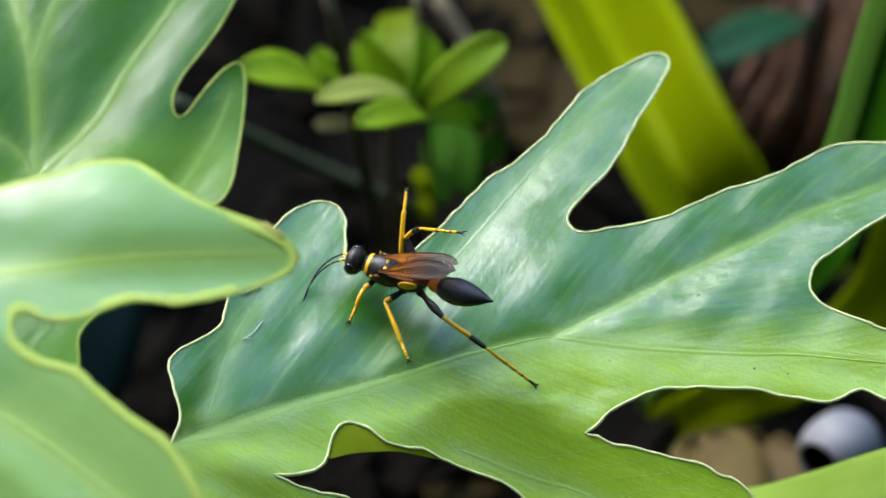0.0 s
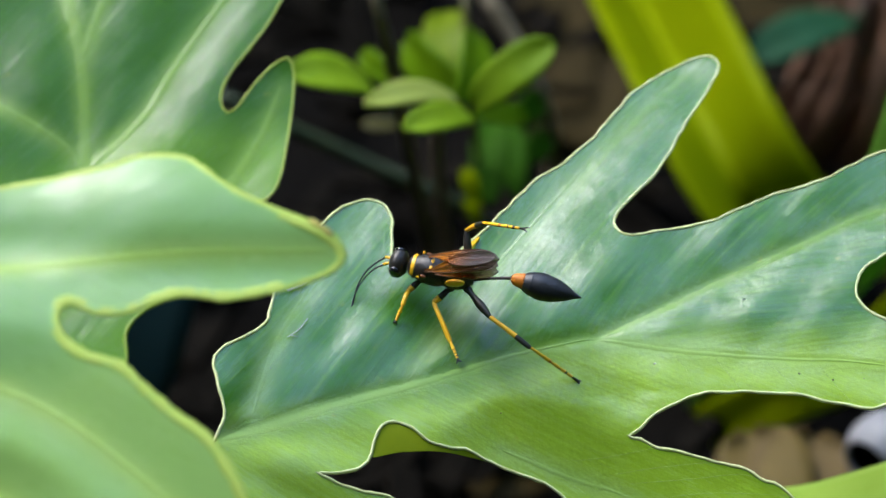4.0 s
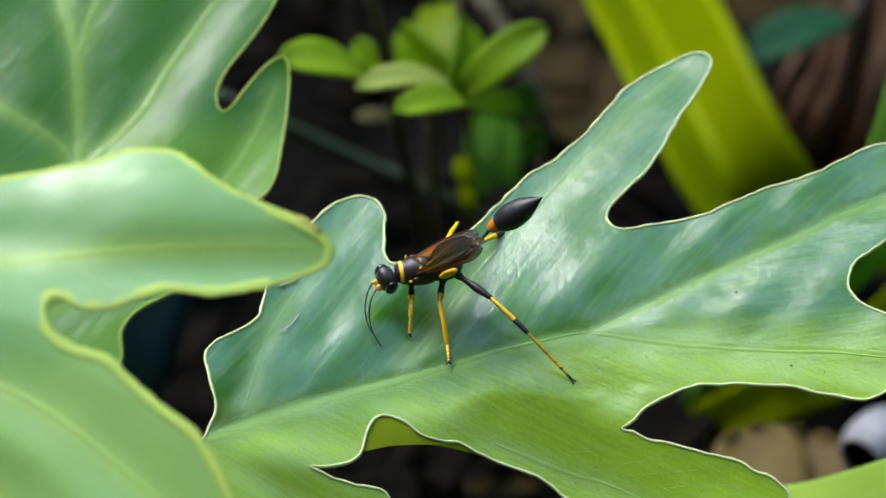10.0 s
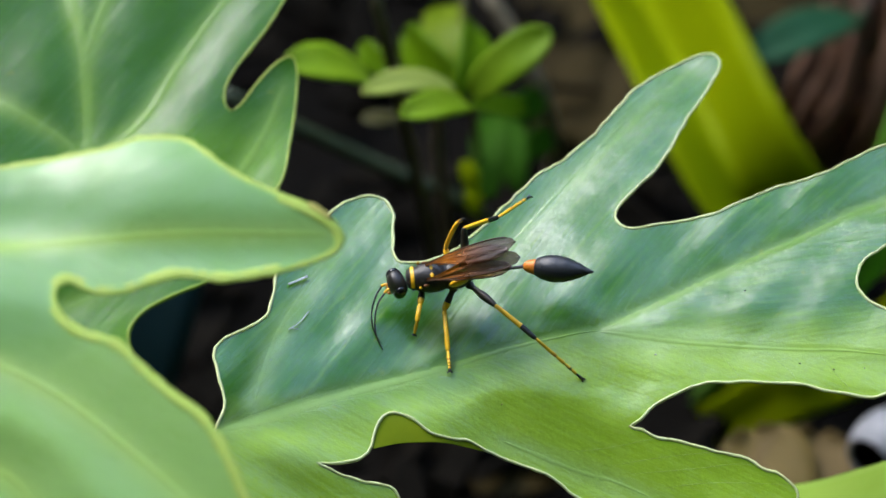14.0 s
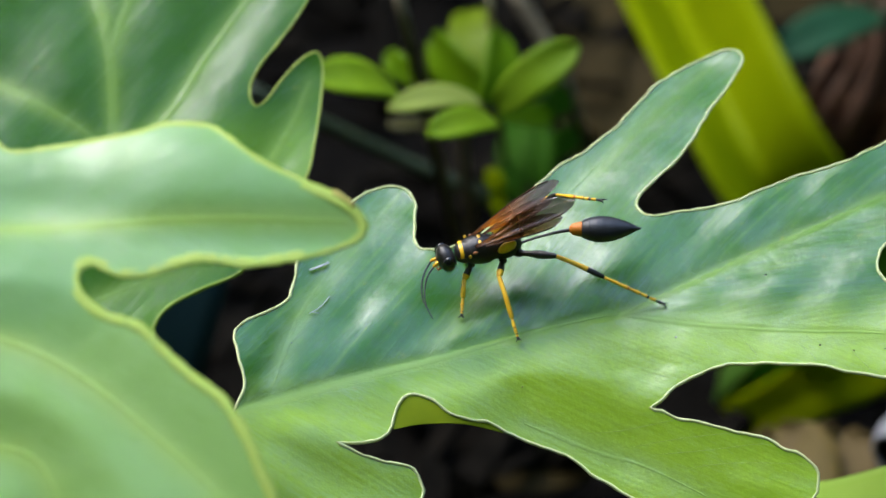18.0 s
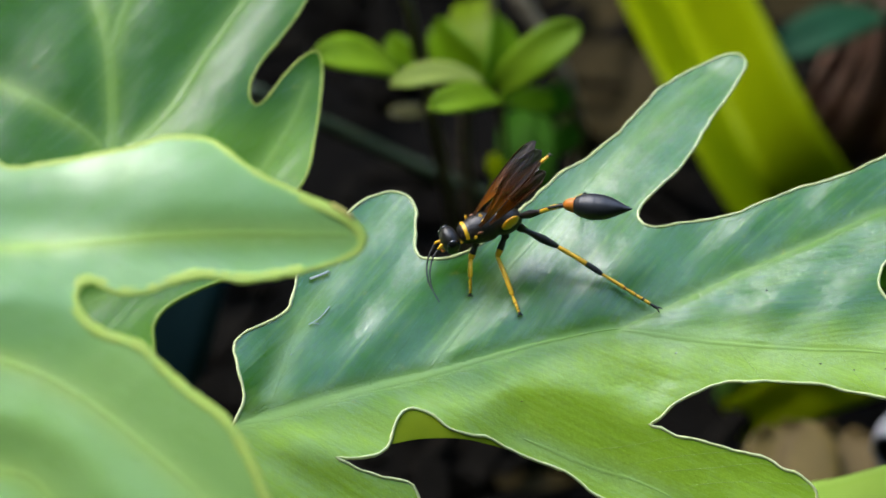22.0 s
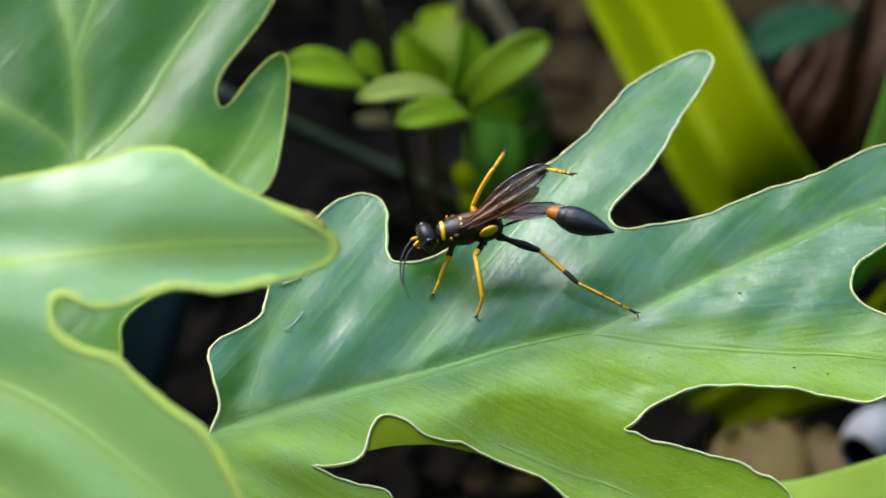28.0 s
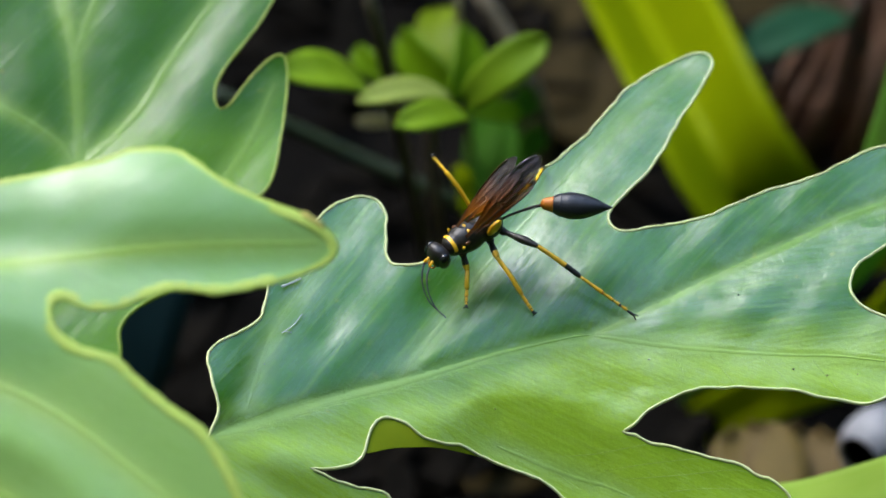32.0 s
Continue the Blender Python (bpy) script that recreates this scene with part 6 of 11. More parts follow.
    walk(petiole, [
        (0, pose(-0.0037, 0, -0.00012, -0, -63.4, 136.7)), (0.5, pose(-0.0037, 0, -0.00012, -0, -55.8, 147.4)),
        (1, pose(-0.0037, 0, -0.00012, 0, -62.4, -161.5)), (1.5, pose(-0.0037, 0, -0.00012, 0, -33.6, -170)),
        (2, pose(-0.0037, 0, -0.00012, -0, -79, -126.5)), (2.5, pose(-0.0037, 0, -0.00012, -0, -75.8, 42)),
        (3, pose(-0.0037, 0, -0.00012, -0, -55.1, 176.6)), (3.5, pose(-0.0037, 0, -0.00012, 0, -35.4, -175.7)),
        (5.5, pose(-0.0037, 0, -0.00012, 0, -25.2, 156.2)), (6, pose(-0.0037, 0, -0.00012, -0, -57.7, 128.9)),
        (6.5, pose(-0.0037, 0, -0.00012, 0, -60.6, 101.6)), (7, pose(-0.0037, 0, -0.00012, -0, -48.2, 119.5)),
        (7.5, pose(-0.0037, 0, -0.00012, -0, -44.7, 137.2)), (8, pose(-0.0037, 0, -0.00012, 0, -31.5, 163.5)),
        (8.5, pose(-0.0037, 0, -0.00012, 0, -47.8, 177.8)), (9, pose(-0.0037, 0, -0.00012, 0, -84, 165)),
        (9.5, pose(-0.0037, 0, -0.00012, -0, -38.2, 155.4)), (10, pose(-0.0037, 0, -0.00012, 0, -47.4, -151.5)),
        (10.5, pose(-0.0037, 0, -0.00012, 0, -74.9, -105.6)), (11, pose(-0.0037, 0, -0.00012, 0, -24.1, -151.2)),
        (11.5, pose(-0.0037, 0, -0.00012, 0, -49.3, 136.7)), (12, pose(-0.0037, 0, -0.00012, 0, -73, -165)),
        (12.5, pose(-0.0037, 0, -0.00012, -0, -36, 170.8)), (13, pose(-0.0037, 0, -0.00012, 0, -11.2, -160.7)),
        (13.5, pose(-0.0037, 0, -0.00012, 0, -78.4, -79.3)), (14, pose(-0.0037, 0, -0.00012, 0, -8.1, -179.7)),
        (14.5, pose(-0.0037, 0, -0.00012, -0, -56.8, 158.4)), (16.5, pose(-0.0037, 0, -0.00012, -0, -75.4, 165.3)),
        (17, pose(-0.0037, 0, -0.00012, 0, -12.5, -173.9)), (17.5, pose(-0.0037, 0, -0.00012, 0, -11.7, 172.9)),
        (18, pose(-0.0037, 0, -0.00012, 0, -10.8, 175.6)), (18.5, pose(-0.0037, 0, -0.00012, 0, -32.7, 175.8)),
        (19, pose(-0.0037, 0, -0.00012, -0, -22, -164.7)), (19.5, pose(-0.0037, 0, -0.00012, 0, -77.2, 98.1)),
        (20, pose(-0.0037, 0, -0.00012, 0, -35.1, 175)), (20.5, pose(-0.0037, 0, -0.00012, 0, -17.3, 173.5)),
        (21, pose(-0.0037, 0, -0.00012, 0, -22.9, -179.3)), (21.5, pose(-0.0037, 0, -0.00012, 0, -13.4, -176.5)),
        (22, pose(-0.0037, 0, -0.00012, -0, -28.6, 148.1)), (22.5, pose(-0.0037, 0, -0.00012, 0, -22.2, 157.3)),
        (23, pose(-0.0037, 0, -0.00012, 0, -42.2, 154.8)), (23.5, pose(-0.0037, 0, -0.00012, -0, -34.4, 162.7)),
        (24, pose(-0.0037, 0, -0.00012, 0, -42.5, 176.1)), (24.5, pose(-0.0037, 0, -0.00012, 0, -43.5, 163.1)),
        (25, pose(-0.0037, 0, -0.00012, 0, -21.8, -163.8)), (25.5, pose(-0.0037, 0, -0.00012, 0, -34.8, -133.5)),
        (27.5, pose(-0.0037, 0, -0.00012, 0, -44.8, 164.2)), (28, pose(-0.0037, 0, -0.00012, 0, -28, 168.2)),
        (28.5, pose(-0.0037, 0, -0.00012, -0, -27.6, 159.5)), (29, pose(-0.0037, 0, -0.00012, 0, -12.9, 179.2)),
        (29.5, pose(-0.0037, 0, -0.00012, 0, -14.7, -176.2)), (30, pose(-0.0037, 0, -0.00012, -0, -25.9, 153.3)),
        (30.5, pose(-0.0037, 0, -0.00012, 0, -40.7, 149.4)), (31, pose(-0.0037, 0, -0.00012, 0, -27.5, -179.4)),
        (31.5, pose(-0.0037, 0, -0.00012, -0, -50.7, 135.7)), (32, pose(-0.0037, 0, -0.00012, -0, -35.3, 137.6)),
    ])
    walk(gaster, [
        (0, pose(-0.00569, 0.00187, 0.00533, 0, -10.6, 178.6)), (0.5, pose(-0.00659, 0.00185, 0.00493, 0, 9.2, 169.7)),
        (1, pose(-0.00639, -0.0009, 0.00528, 0, 1.7, -170.8)), (1.5, pose(-0.0087, -0.00089, 0.00326, 0, 10, -173.4)),
        (2, pose(-0.00439, -0.00094, 0.00587, 0, -32, -172.9)), (2.5, pose(-0.00259, 0.001, 0.00579, -0, -47, 149.2)),
        (3, pose(-0.00718, 0.00021, 0.00488, -0, 13.3, -177.6)), (3.5, pose(-0.00866, -0.00038, 0.00341, -0, 10.3, -177.2)),
        (5.5, pose(-0.00875, 0.00223, 0.00248, 0, 13.5, 154.4)), (6, pose(-0.00575, 0.00254, 0.00504, 0, 2.3, 141.1)),
        (6.5, pose(-0.0043, 0.00293, 0.0052, 0, -40.7, 135)), (7, pose(-0.0057, 0.00354, 0.00443, -0, 3.8, 157.2)),
        (7.5, pose(-0.00688, 0.00294, 0.00417, -0, 16.8, 152.8)), (8, pose(-0.00868, 0.00148, 0.00307, 0, -35.7, 165.3)),
        (8.5, pose(-0.0078, 0.00015, 0.0044, 0, -25.9, 178.1)), (9, pose(-0.00432, 0.00017, 0.00595, 0, -56, 178)),
        (9.5, pose(-0.00806, 0.002, 0.00365, 0, -0.2, 162.1)), (10, pose(-0.00733, -0.00197, 0.00437, -0, -40.8, -174.3)),
        (10.5, pose(-0.00413, -0.00153, 0.00577, 0, -47.7, -169.7)), (11, pose(-0.00858, -0.00269, 0.00237, -0, -25, 174.2)),
        (11.5, pose(-0.00659, 0.00273, 0.00451, 0, 2.9, 152.3)), (12, pose(-0.00542, -0.00046, 0.00571, 0, -48, 178)),
        (12.5, pose(-0.00857, 0.00079, 0.00346, -0, 0.7, 170.2)), (13, pose(-0.00935, -0.00197, 0.00107, -0, -4.9, -178.7)),
        (13.5, pose(-0.00347, -0.00121, 0.00585, -0, -65.4, -174.1)), (14, pose(-0.00974, -0.00003, 0.00074, 0, -9.9, 164.7)),
        (14.5, pose(-0.0068, 0.00123, 0.00499, -0, 0.3, 167.7)), (16.5, pose(-0.00519, 0.00039, 0.00578, 0, -47.6, -173.6)),
        (17, pose(-0.00962, -0.00063, 0.0012, 0, 1, 175.1)), (17.5, pose(-0.00963, 0.00074, 0.00112, 0, -1, 159.2)),
        (18, pose(-0.00967, 0.00046, 0.00102, 0, 1, 167.3)), (18.5, pose(-0.00882, 0.00038, 0.00318, 0, -8.7, 165.2)),
        (19, pose(-0.00915, -0.00149, 0.00217, 0, -16.5, -173.5)), (19.5, pose(-0.00389, 0.00134, 0.00583, 0, -56.5, 144.1)),
        (20, pose(-0.00867, 0.00044, 0.00338, 0, -26.6, 157.4)), (20.5, pose(-0.00948, 0.00066, 0.0017, 0, -3.3, 154.7)),
        (21, pose(-0.00932, -0.00007, 0.00225, 0, -11.5, 162.8)), (21.5, pose(-0.00962, -0.00036, 0.00129, 0, -0.7, 167)),
        (22, pose(-0.00825, 0.00283, 0.0028, 0, -9.5, 142.8)), (22.5, pose(-0.00891, 0.00218, 0.00219, -0, 1.5, 157.5)),
        (23, pose(-0.00779, 0.00192, 0.00398, 0, -13.9, 154.5)), (23.5, pose(-0.00851, 0.00149, 0.00333, -0, 4.5, 162.2)),
        (24, pose(-0.00819, 0.00031, 0.004, -0, -42.7, 154.1)), (24.5, pose(-0.00793, 0.00129, 0.00408, 0, -2.7, 161.8)),
        (25, pose(-0.00914, -0.00158, 0.00215, -0, -1.8, 168.2)), (25.5, pose(-0.00715, -0.00363, 0.00336, 0, -18.6, -168)),
        (27.5, pose(-0.00786, 0.00118, 0.00418, 0, 4.6, 160.2)), (28, pose(-0.00897, 0.0011, 0.00274, 0, 2.3, 149.4)),
        (28.5, pose(-0.00876, 0.00189, 0.00271, -0, 13.3, 155.5)), (29, pose(-0.00965, 0.00009, 0.00124, 0, 7.4, 151.6)),
        (29.5, pose(-0.00959, -0.0004, 0.00143, 0, 2.9, 159.6)), (30, pose(-0.0086, 0.00246, 0.00254, -0, 9.7, 145.7)),
        (30.5, pose(-0.00768, 0.00236, 0.00386, -0, -4.5, 149.8)), (31, pose(-0.00911, -0.00005, 0.00269, -0, -14.3, 156.5)),
        (31.5, pose(-0.00647, 0.0027, 0.0046, -0, -8.6, 155.2)), (32, pose(-0.00738, 0.00335, 0.00341, -0, 2.5, 142)),
    ])
    walk(forewings["near"], [
        (0, pose(0.0015, 0.001, 0.0015, 31.1, -37.9, 173.3)), (0.5, pose(0.0015, 0.001, 0.0015, 29.5, -34.9, -174.4)),
        (1, pose(0.0015, 0.001, 0.0015, 30.5, -36.8, 174.6)), (1.5, pose(0.0015, 0.001, 0.0015, 34.3, -43.7, 169.2)),
        (2, pose(0.0015, 0.001, 0.0015, 36.4, -46.7, 163.3)), (2.5, pose(0.0015, 0.001, 0.0015, 44.3, -55.2, 165.9)),
        (3, pose(0.0015, 0.001, 0.0015, 30, -35.7, -179.8)), (3.5, pose(0.0015, 0.001, 0.0015, 31, -38, 176)),
        (5.5, pose(0.0015, 0.001, 0.0015, 36.8, -49.1, 173.1)), (6, pose(0.0015, 0.001, 0.0015, 38.5, -49.4, 161.7)),
        (6.5, pose(0.0015, 0.001, 0.0015, 34.4, -44.5, 166.8)), (7, pose(0.0015, 0.001, 0.0015, 59.1, -64, 144.7)),
        (7.5, pose(0.0015, 0.001, 0.0015, 41.7, -52.8, 163.8)), (8, pose(0.0015, 0.001, 0.0015, 29.9, -35.6, 178.3)),
        (8.5, pose(0.0015, 0.001, 0.0015, 31.3, -39.3, 176.2)), (9, pose(0.0015, 0.001, 0.0015, 51.7, -60, 150.3)),
        (9.5, pose(0.0015, 0.001, 0.0015, 40.7, -56.2, 169.5)), (10, pose(0.0015, 0.001, 0.0015, 47.1, -59.1, 158)),
        (10.5, pose(0.0015, 0.001, 0.0015, 43.3, -56.2, 161)), (11, pose(0.0015, 0.001, 0.0015, 37.9, -51.3, 166.2)),
        (11.5, pose(0.0015, 0.001, 0.0015, 35.7, -50.7, 172.6)), (12, pose(0.0015, 0.001, 0.0015, 43.4, -56.1, 161.9)),
        (12.5, pose(0.0015, 0.001, 0.0015, 25.2, -31.4, -164.3)), (13, pose(0.0015, 0.001, 0.0015, 28, -33.7, -179.3)),
        (13.5, pose(0.0015, 0.001, 0.0015, 49.4, -60.7, 161.7)), (14, pose(0.0015, 0.001, 0.0015, 29.4, -33.3, 168.2)),
        (14.5, pose(0.0015, 0.001, 0.0015, 27.7, -39.7, -170.1)), (16.5, pose(0.0015, 0.001, 0.0015, 38.9, -52, 172.5)),
        (17, pose(0.0015, 0.001, 0.0015, 26.9, -25.9, 176.2)), (17.5, pose(0.0015, 0.001, 0.0015, 29.3, -26, -167.9)),
        (18, pose(0.0015, 0.001, 0.0015, 33.8, -21.5, 174.7)), (18.5, pose(0.0015, 0.001, 0.0015, 30.5, -28.9, -162.3)),
        (19, pose(0.0015, 0.001, 0.0015, 34.4, -26.1, 172.9)), (19.5, pose(0.0015, 0.001, 0.0015, 21.2, -35.5, -141)),
        (20, pose(0.0015, 0.001, 0.0015, 29, -23.1, -168.6)), (20.5, pose(0.0015, 0.001, 0.0015, 26.4, -32, -161.9)),
        (21, pose(0.0015, 0.001, 0.0015, 32.7, -31.2, 171.9)), (21.5, pose(0.0015, 0.001, 0.0015, 25.6, -29.9, -151.2)),
        (22, pose(0.0015, 0.001, 0.0015, 41.6, -50.1, 172.9)), (22.5, pose(0.0015, 0.001, 0.0015, 37.2, -50.3, -175.3)),
        (23, pose(0.0015, 0.001, 0.0015, 34.7, -36.4, -175.8)), (23.5, pose(0.0015, 0.001, 0.0015, 29.5, -19.9, -166.7)),
        (24, pose(0.0015, 0.001, 0.0015, 33, -34, -177)), (24.5, pose(0.0015, 0.001, 0.0015, 28.1, -23.3, -161.9)),
        (25, pose(0.0015, 0.001, 0.0015, 35.9, -33.4, 169.3)), (25.5, pose(0.0015, 0.001, 0.0015, 44.8, -50.1, 168.3)),
        (27.5, pose(0.0015, 0.001, 0.0015, 33.4, -39, -172.8)), (28, pose(0.0015, 0.001, 0.0015, 28.6, -18.9, -165.1)),
        (28.5, pose(0.0015, 0.001, 0.0015, 30, -30.5, -163.3)), (29, pose(0.0015, 0.001, 0.0015, 27.2, -25, -162.3)),
        (29.5, pose(0.0015, 0.001, 0.0015, 26.7, -25.5, -159.1)), (30, pose(0.0015, 0.001, 0.0015, 31.7, -32.1, -177.5)),
        (30.5, pose(0.0015, 0.001, 0.0015, 38.1, -52.6, 174.7)), (31, pose(0.0015, 0.001, 0.0015, 33.9, -49, 176.9)),
        (31.5, pose(0.0015, 0.001, 0.0015, 33.4, -42.8, 176.7)), (32, pose(0.0015, 0.001, 0.0015, 31.9, -34.1, 174)),
    ])
    walk(forewings["far"], [
        (0, pose(0.0015, -0.001, 0.0015, -9.8, -37.5, 179.2)), (0.5, pose(0.0015, -0.001, 0.0015, -10.4, -51.2, -163.4)),
        (1, pose(0.0015, -0.001, 0.0015, -10.7, -41.9, 175.9)), (1.5, pose(0.0015, -0.001, 0.0015, -13.4, -49.1, 168.9)),
        (2, pose(0.0015, -0.001, 0.0015, -13.3, -52.7, 166.6)), (2.5, pose(0.0015, -0.001, 0.0015, -2.7, -53.5, -136)),
        (3, pose(0.0015, -0.001, 0.0015, -12.1, -43.4, 173.2)), (3.5, pose(0.0015, -0.001, 0.0015, -11.2, -43.2, 173)),
        (5.5, pose(0.0015, -0.001, 0.0015, -10.6, -49.4, 171.1)), (6, pose(0.0015, -0.001, 0.0015, -8.3, -39.4, -173.2)),
        (6.5, pose(0.0015, -0.001, 0.0015, -7.7, -34.7, 167.3)), (7, pose(0.0015, -0.001, 0.0015, -12.2, -70, 156.1)),
        (7.5, pose(0.0015, -0.001, 0.0015, -8.9, -34.9, 170.4)), (8, pose(0.0015, -0.001, 0.0015, -12.1, -51.6, 169.3)),
        (8.5, pose(0.0015, -0.001, 0.0015, -8.8, -41.7, 167.2)), (9, pose(0.0015, -0.001, 0.0015, -9.1, -50.4, -152.1)),
        (9.5, pose(0.0015, -0.001, 0.0015, -8.1, -40, -174)), (10, pose(0.0015, -0.001, 0.0015, -8.7, -55.1, 165.1)),
        (10.5, pose(0.0015, -0.001, 0.0015, -7.9, -50.7, 163)), (11, pose(0.0015, -0.001, 0.0015, -7.9, -46.2, 170.7)),
        (11.5, pose(0.0015, -0.001, 0.0015, -6.1, -16.9, 174.8)), (12, pose(0.0015, -0.001, 0.0015, -6.3, -9.3, -170.2)),
        (12.5, pose(0.0015, -0.001, 0.0015, -5.9, -4, -177.7)), (13, pose(0.0015, -0.001, 0.0015, -8.3, -43.5, -179.8)),
        (13.5, pose(0.0015, -0.001, 0.0015, -10.9, -57.9, 171.7)), (14, pose(0.0015, -0.001, 0.0015, -7.3, -37.5, 176.6)),
        (14.5, pose(0.0015, -0.001, 0.0015, -6.2, -5, -178.7)), (16.5, pose(0.0015, -0.001, 0.0015, -16.4, -72.8, 153.3)),
        (17, pose(0.0015, -0.001, 0.0015, -7.2, -32.4, -178.3)), (17.5, pose(0.0015, -0.001, 0.0015, 0.6, -10.3, 170.8)),
        (18, pose(0.0015, -0.001, 0.0015, 1.2, -38, 177.6)), (18.5, pose(0.0015, -0.001, 0.0015, 0.3, -9.2, -174.8)),
        (19, pose(0.0015, -0.001, 0.0015, 2.3, -34.6, 148.5)), (19.5, pose(0.0015, -0.001, 0.0015, -0.9, -44, -175.2)),
        (20, pose(0.0015, -0.001, 0.0015, -5.5, -38.9, -128.9)), (20.5, pose(0.0015, -0.001, 0.0015, -1.8, -22.8, -178.7)),
        (21, pose(0.0015, -0.001, 0.0015, -4.3, -30.1, -166.4)), (21.5, pose(0.0015, -0.001, 0.0015, 0, -24.5, 177.7)),
        (22, pose(0.0015, -0.001, 0.0015, -1.6, -53.4, -178.8)), (22.5, pose(0.0015, -0.001, 0.0015, 1.8, -33.7, 150.2)),
        (23, pose(0.0015, -0.001, 0.0015, 0.8, -27.9, 158.1)), (23.5, pose(0.0015, -0.001, 0.0015, -0.1, -10.1, -179.6)),
        (24, pose(0.0015, -0.001, 0.0015, 0.5, -33, 162)), (24.5, pose(0.0015, -0.001, 0.0015, -2.6, -32, -145.2)),
        (25, pose(0.0015, -0.001, 0.0015, -0.6, -38.7, 179.1)), (25.5, pose(0.0015, -0.001, 0.0015, 0.5, -50.3, 163)),
        (27.5, pose(0.0015, -0.001, 0.0015, 0.7, -33.7, 156.7)), (28, pose(0.0015, -0.001, 0.0015, -0.5, -5.4, 176.3)),
        (28.5, pose(0.0015, -0.001, 0.0015, -0.4, -15.3, 174.1)), (29, pose(0.0015, -0.001, 0.0015, -2.3, -22.3, -166.9)),
        (29.5, pose(0.0015, -0.001, 0.0015, -0.2, -28.7, 167.3)), (30, pose(0.0015, -0.001, 0.0015, -4.2, -31, -152.1)),
        (30.5, pose(0.0015, -0.001, 0.0015, -11.7, -38.5, -117.1)), (31, pose(0.0015, -0.001, 0.0015, -15.2, -47.4, -126.3)),
        (31.5, pose(0.0015, -0.001, 0.0015, -7.5, -34.4, -155.6)), (32, pose(0.0015, -0.001, 0.0015, -1.4, -55.9, 165.3)),
    ])
